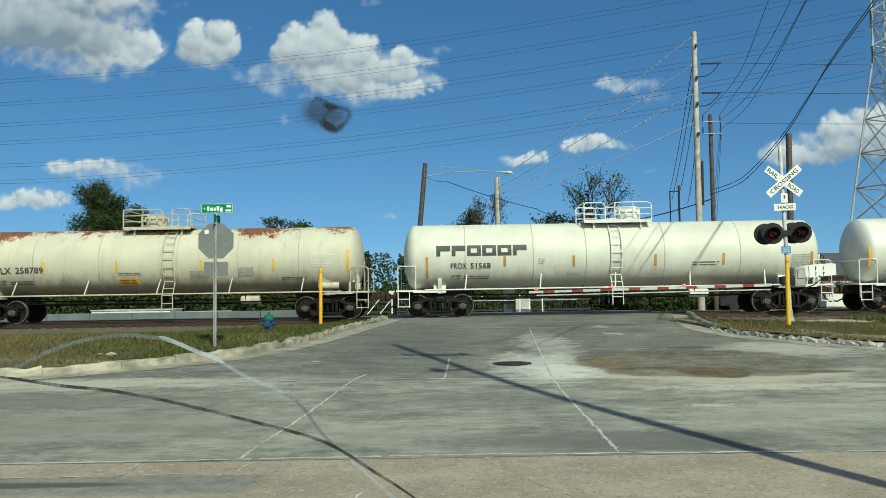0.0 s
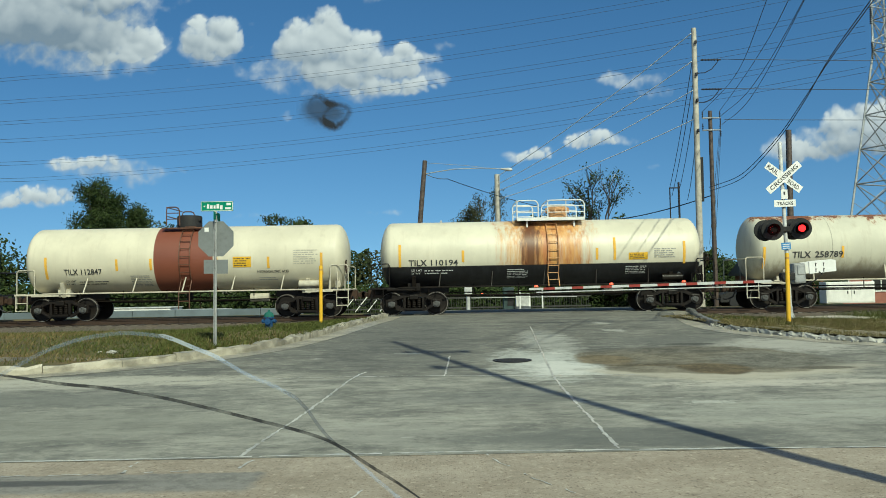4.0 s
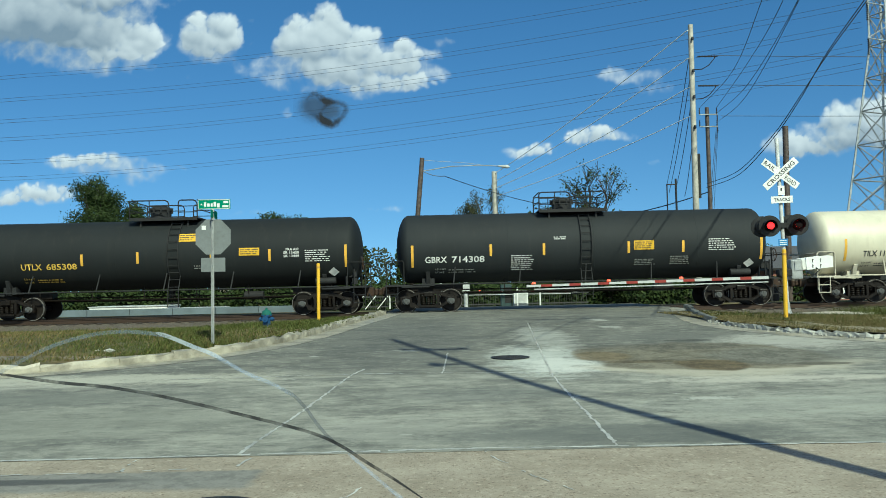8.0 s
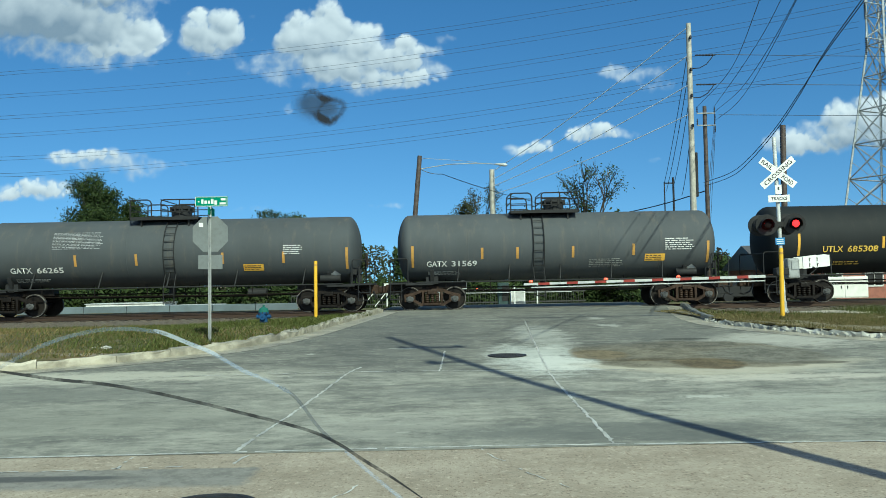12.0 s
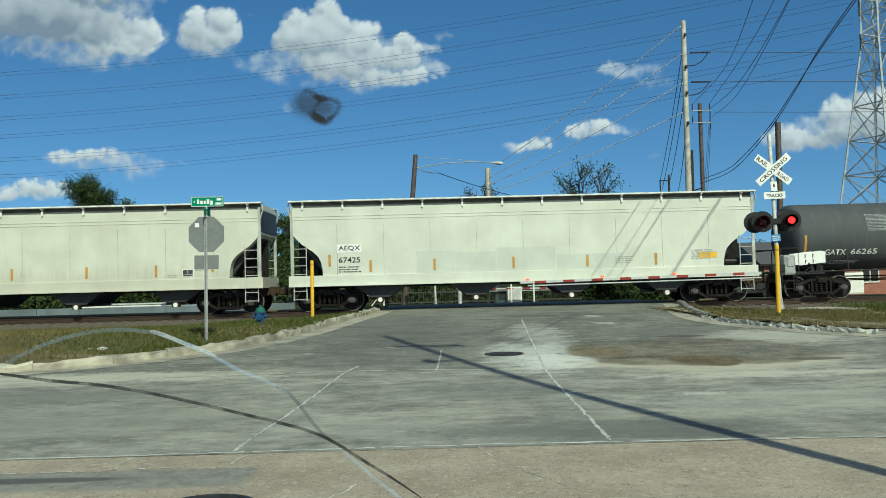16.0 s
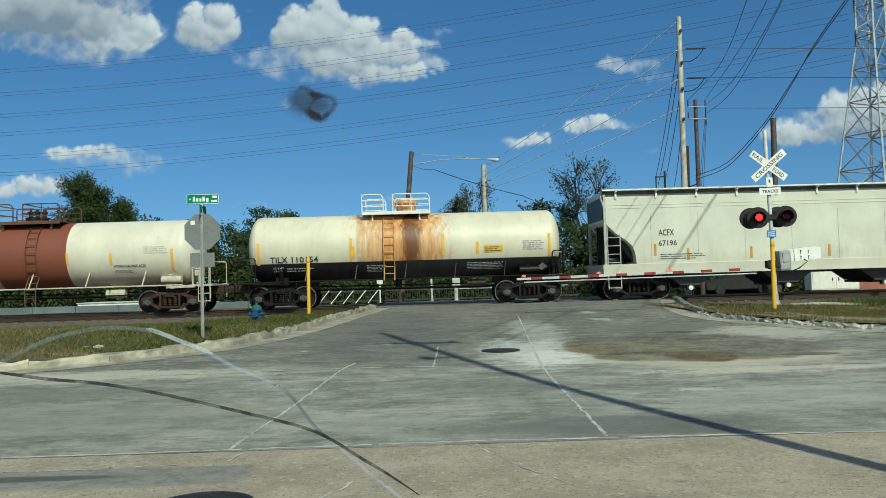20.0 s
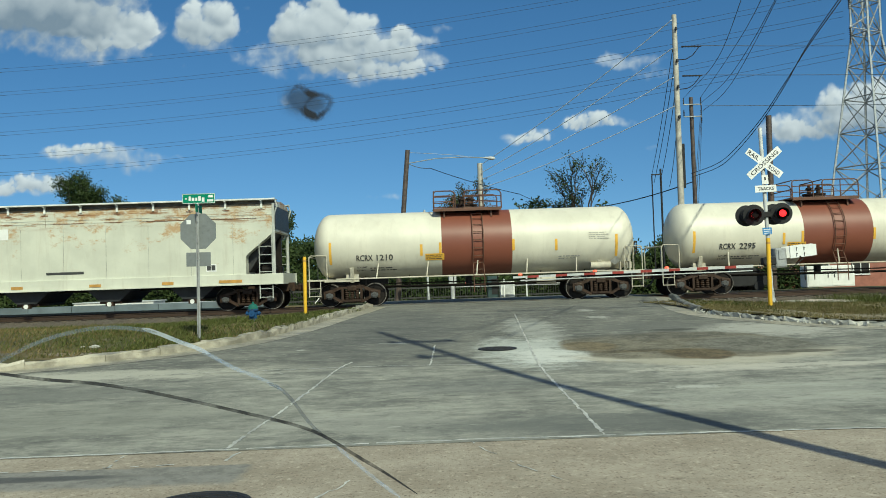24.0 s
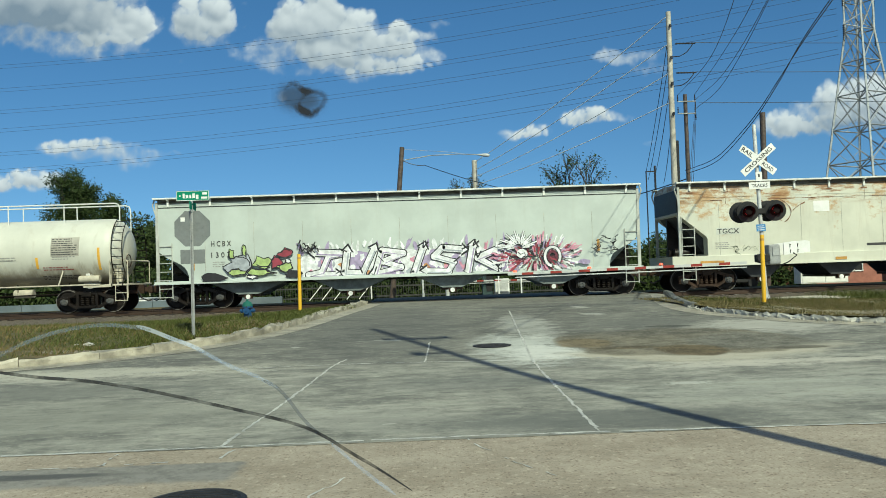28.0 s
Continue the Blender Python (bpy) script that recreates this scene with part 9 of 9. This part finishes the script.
    lump, depth, facing = np.zeros_like(X), np.full_like(X, -1e9), np.full_like(X, 0.62)
    rng = random.Random(21)
    for x, y, rx, ry, k, g in grey_bank + small + tower + skirt + low + right + edge:
        r2 = ((wx - x) / rx) ** 2 + (np.where(wy > y, 0.92, 1.0) * (wy - y) / ry) ** 2
        e = k * np.exp(-0.62 * r2 ** 1.35)
        clear *= 1 - e
        tone += e * g
        weight += e
        if k < 0.8:
            continue
        for _ in range(int(8 + min(46, rx * ry / 42))):
            a, q = rng.uniform(0, 6.283), math.sqrt(rng.random())
            r = min(rx, ry) * rng.uniform(0.3, 0.66) * (1.12 - 0.45 * q)
            bx, by, bz = x + 0.85 * rx * q * math.cos(a), y + 0.8 * ry * min(0.6, q * math.sin(a)), ry * rng.uniform(0.2, 0.6) * (1 - q)
            dx, dy = (wx - bx) / r, (wy - by) / r
            r2 = dx * dx + dy * dy
            inside = r2 < 1
            dx, dy, front = dx[inside], dy[inside], np.sqrt(1 - r2[inside])
            lump[inside] = np.maximum(lump[inside], front)
            near = bz + r * front > depth[inside]
            light = 0.26 * dx - 0.66 * dy + 0.7 * front
            depth[inside] = np.where(near, bz + r * front, depth[inside])
            facing[inside] = np.where(near, light, facing[inside])
    puffs = layers(X, Y, 44, 5, 0.5, 30, True)
    shreds = layers(X, Y, 26, 4, 0.52, 50)
    d = 0.8 * (1 - clear) + 0.24 * lump - 0.5 + 0.18 * puffs + 0.14 * shreds
    cover = np.clip(d / 0.58, 0, 1)
    cover = cover * cover * (3 - 2 * cover)
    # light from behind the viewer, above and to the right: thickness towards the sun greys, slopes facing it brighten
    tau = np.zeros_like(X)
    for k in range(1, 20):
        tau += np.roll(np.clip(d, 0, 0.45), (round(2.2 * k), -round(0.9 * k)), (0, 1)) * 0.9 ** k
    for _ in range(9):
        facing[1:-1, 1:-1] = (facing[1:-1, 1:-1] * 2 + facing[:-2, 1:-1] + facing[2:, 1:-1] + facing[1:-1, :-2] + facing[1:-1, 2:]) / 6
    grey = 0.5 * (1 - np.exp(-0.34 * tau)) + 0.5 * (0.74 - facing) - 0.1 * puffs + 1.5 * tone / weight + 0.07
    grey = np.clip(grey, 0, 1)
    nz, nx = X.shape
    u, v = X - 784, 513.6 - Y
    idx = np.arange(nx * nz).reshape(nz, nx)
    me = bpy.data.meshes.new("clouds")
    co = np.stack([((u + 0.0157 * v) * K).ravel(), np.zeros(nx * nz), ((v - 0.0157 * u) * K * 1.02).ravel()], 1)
    live = cover > 0.002
    live = live[:-1, :-1] | live[1:, :-1] | live[:-1, 1:] | live[1:, 1:]
    quads = np.stack([idx[1:, :-1], idx[1:, 1:], idx[:-1, 1:], idx[:-1, :-1]], -1)[live]
    used, back = np.unique(quads, return_inverse=True)
    me.from_pydata(co[used].tolist(), [], back.reshape(quads.shape).tolist())
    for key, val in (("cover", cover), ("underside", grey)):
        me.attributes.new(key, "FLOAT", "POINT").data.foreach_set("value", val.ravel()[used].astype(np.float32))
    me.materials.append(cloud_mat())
    ob = tagged(new("clouds", me), "white cumulus clouds drifting in a blue sky", "clouds", kind="structure")
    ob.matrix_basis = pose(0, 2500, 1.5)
    return ob


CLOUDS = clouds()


# ---------------------------------------------------------------- flaws in the windscreen
def screen_point(a, b, d=0.6):
    """A point d metres before the eye, a to the right and b up, in thousandths of d."""
    tilt = radians(2.88)
    lean = radians(-0.9)
    a, b = a * math.cos(lean) - b * math.sin(lean), a * math.sin(lean) + b * math.cos(lean)
    return Vector((EYE[0] + a * d / 1000, EYE[1] + d * math.cos(tilt) - b * d / 1000 * math.sin(tilt), EYE[2] + d * math.sin(tilt) + b * d / 1000 * math.cos(tilt)))


def flaw_mat(name, color, k, scale):
    """Out-of-focus streak: partly see-through."""
    n = Nodes(name)
    a = n.noise(scale, 4, 0.6)
    n.val(n.math("MULTIPLY", n.math("ADD", n.math("MULTIPLY", n.ramp(a, 0.3, 0.62), 0.5), 0.5), k), n.b.inputs["Alpha"])
    return n.done(color, 0.5)


def flaw_strip(name, pts, w, mat, label):
    bm = bmesh.new()
    f = lambda x, y: ((x - 784) / 1.444, (441 - y) / 1.444)
    ps = smooth_line([f(*p) for p in pts], 3)
    last = None
    for i, p in enumerate(ps):
        a, b = ps[max(i - 1, 0)], ps[min(i + 1, len(ps) - 1)]
        d = Vector((b[0] - a[0], b[1] - a[1])).normalized()
        k = w * (0.15 + 0.85 * min(1.0, 6.0 * i / len(ps), 6.0 * (len(ps) - 1 - i) / len(ps)))
        cur = [bm.verts.new(screen_point(p[0] - d.y * k * e, p[1] + d.x * k * e)) for e in (-1, 1)]
        if last:
            bm.faces.new((last[0], last[1], cur[1], cur[0]))
        last = cur
    ob = part(name, bm, mat)
    return tagged(ob, label, "glass crack", "flaws in the windscreen")


DARK_FLAW, GREY_FLAW, FAINT_FLAW = flaw_mat("dark_crack", (0.012, 0.013, 0.016), 0.93, 60), flaw_mat("grey_crack", (0.06, 0.075, 0.1), 0.72, 25), flaw_mat("faint_crack", (0.2, 0.25, 0.32), 0.33, 25)
PALE_FLAW, BLUE_FLAW = flaw_mat("pale_crack", (0.62, 0.7, 0.8), 0.5, 30), flaw_mat("bluish_crack", (0.36, 0.46, 0.62), 0.34, 30)
CRACKED = "crack in the windscreen glass"
flaw_strip("windscreen_crack", [(-40, 662), (30, 671), (110, 684), (190, 690), (300, 710), (430, 742), (560, 775), (610, 800), (650, 828), (700, 858), (760, 900)], 2.0, DARK_FLAW, "dark curved " + CRACKED)
flaw_strip("windscreen_crack", [(-40, 690), (20, 655), (100, 614), (190, 593), (257, 594), (306, 604)], 2.4, FAINT_FLAW, "faint grey arc of a " + CRACKED)
flaw_strip("windscreen_crack", [(280, 596), (300, 602), (320, 610), (345, 621), (372, 631), (398, 643)], 2.5, PALE_FLAW, "short bright " + CRACKED)
flaw_strip("windscreen_crack", [(330, 614), (368, 629), (400, 646), (440, 670), (482, 686), (512, 702), (526, 712)], 2.3, BLUE_FLAW, "pale bluish " + CRACKED)
flaw_strip("windscreen_crack", [(500, 697), (522, 707), (545, 732), (561, 757), (582, 782), (600, 796)], 2.1, GREY_FLAW, "dull grey end of a " + CRACKED)
flaw_strip("windscreen_crack", [(618, 812), (648, 838), (687, 873), (730, 906)], 2.2, BLUE_FLAW, "pale bluish fringe of a dark " + CRACKED)


def smear():
    n = Nodes("dried_splat")
    at = n.t.nodes.new("ShaderNodeAttribute")
    at.attribute_name = "thickness"
    co = n.t.nodes.new("ShaderNodeAttribute")
    co.attribute_name = "core"
    a, b = n.noise(230, 5, 0.75), n.noise(420, 4, 0.7)
    d = n.math("ADD", at.outputs["Fac"], n.math("MULTIPLY", n.math("SUBTRACT", a, 0.5), 0.35))
    e = n.ramp(n.math("ADD", co.outputs["Fac"], n.math("MULTIPLY", n.math("SUBTRACT", b, 0.5), 0.7)), 0.0, 1.0)
    n.val(n.math("MAXIMUM", n.math("MULTIPLY", n.ramp(d, -0.2, 0.9), 0.72), n.math("MULTIPLY", e, 0.97)), n.b.inputs["Alpha"])
    n.done(n.mix(e, (0.014, 0.02, 0.03), (0.002, 0.002, 0.003)), 0.8)
    bm = bmesh.new()
    k = 64
    lay = bm.verts.layers.float.new("thickness")
    dark = bm.verts.layers.float.new("core")
    spots = ((560, 195, 24, 22, 0.75), (598, 206, 22, 20, 0.7), (578, 210, 28, 26, 0.5), (548, 200, 24, 24, 0.3))
    ring = smooth_line([(548, 192), (556, 176), (570, 176), (582, 188), (600, 192), (616, 194), (619, 206), (608, 220), (594, 233), (580, 226), (566, 214), (553, 205), (548, 192)], 2)
    bar = smooth_line([(566, 178), (578, 188), (592, 192), (574, 204), (572, 218), (590, 228)], 2)
    g = []
    for j in range(k + 1):
        row = []
        for i in range(k + 1):
            x, y = 525 + 115 * i / k, 160 + 85 * j / k
            v = bm.verts.new(screen_point((x - 784) / 1.444, (441 - y) / 1.444))
            v[lay] = sum(q * math.exp(-((x - cx) / rx) ** 2 - ((y - cy) / ry) ** 2) for cx, cy, rx, ry, q in spots) - 0.25
            near = min((x - a) ** 2 + (y - b) ** 2 for a, b in ring + bar)
            v[dark] = 0.75 * math.exp(-near / 60.0) + 0.55 * math.exp(-((x - 584) / 20) ** 2 - ((y - 221) / 13) ** 2) + 0.45 * math.exp(-((x - 585) / 14) ** 2 - ((y - 190) / 9) ** 2) - 0.14
            row.append(v)
        g.append(row)
    for a, b in zip(g, g[1:]):
        for i in range(k):
            bm.faces.new((a[i], a[i + 1], b[i + 1], b[i]))
    tagged(part("windscreen_splat", bm, n.m), "dark dried insect splat on the windscreen glass", "splat", "flaws in the windscreen")


smear()


# ---------------------------------------------------------------- all that moves
def motions():
    last = ROLLED[-1][0]
    for car, x in MOVERS:
        walk(car, [(t, pose(x + s, TRACK_Y, RAIL_Z)) for t, s in ROLLED])
    ticks = [min(last, i * 1.0 / 15) for i in range(int(last * 15) + 2)]
    for w, x in SPINNERS:
        walk(w, [(t, pose(x, 0, 0.457, 0, math.degrees(rolled(t) / 0.457), 0)) for t in ticks if t <= last])
    # the discs turn over by turns, standing in for the flashing lamps
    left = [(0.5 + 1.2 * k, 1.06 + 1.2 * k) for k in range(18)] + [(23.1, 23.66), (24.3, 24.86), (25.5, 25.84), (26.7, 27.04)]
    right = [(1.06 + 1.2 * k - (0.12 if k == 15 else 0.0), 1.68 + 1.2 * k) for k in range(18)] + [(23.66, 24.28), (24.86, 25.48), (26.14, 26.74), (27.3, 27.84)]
    for b, first in FLASH_DISCS:
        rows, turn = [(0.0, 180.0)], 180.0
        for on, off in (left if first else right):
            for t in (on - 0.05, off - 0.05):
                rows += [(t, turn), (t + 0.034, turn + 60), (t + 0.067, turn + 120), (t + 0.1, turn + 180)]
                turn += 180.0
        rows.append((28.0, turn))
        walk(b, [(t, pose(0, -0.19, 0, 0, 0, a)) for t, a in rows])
    walk(CLOUDS, [(0.0, pose(0, 2500, 1.5)), (14.0, pose(36, 2500, 12)), (28.0, pose(72, 2500, 26))])


motions()
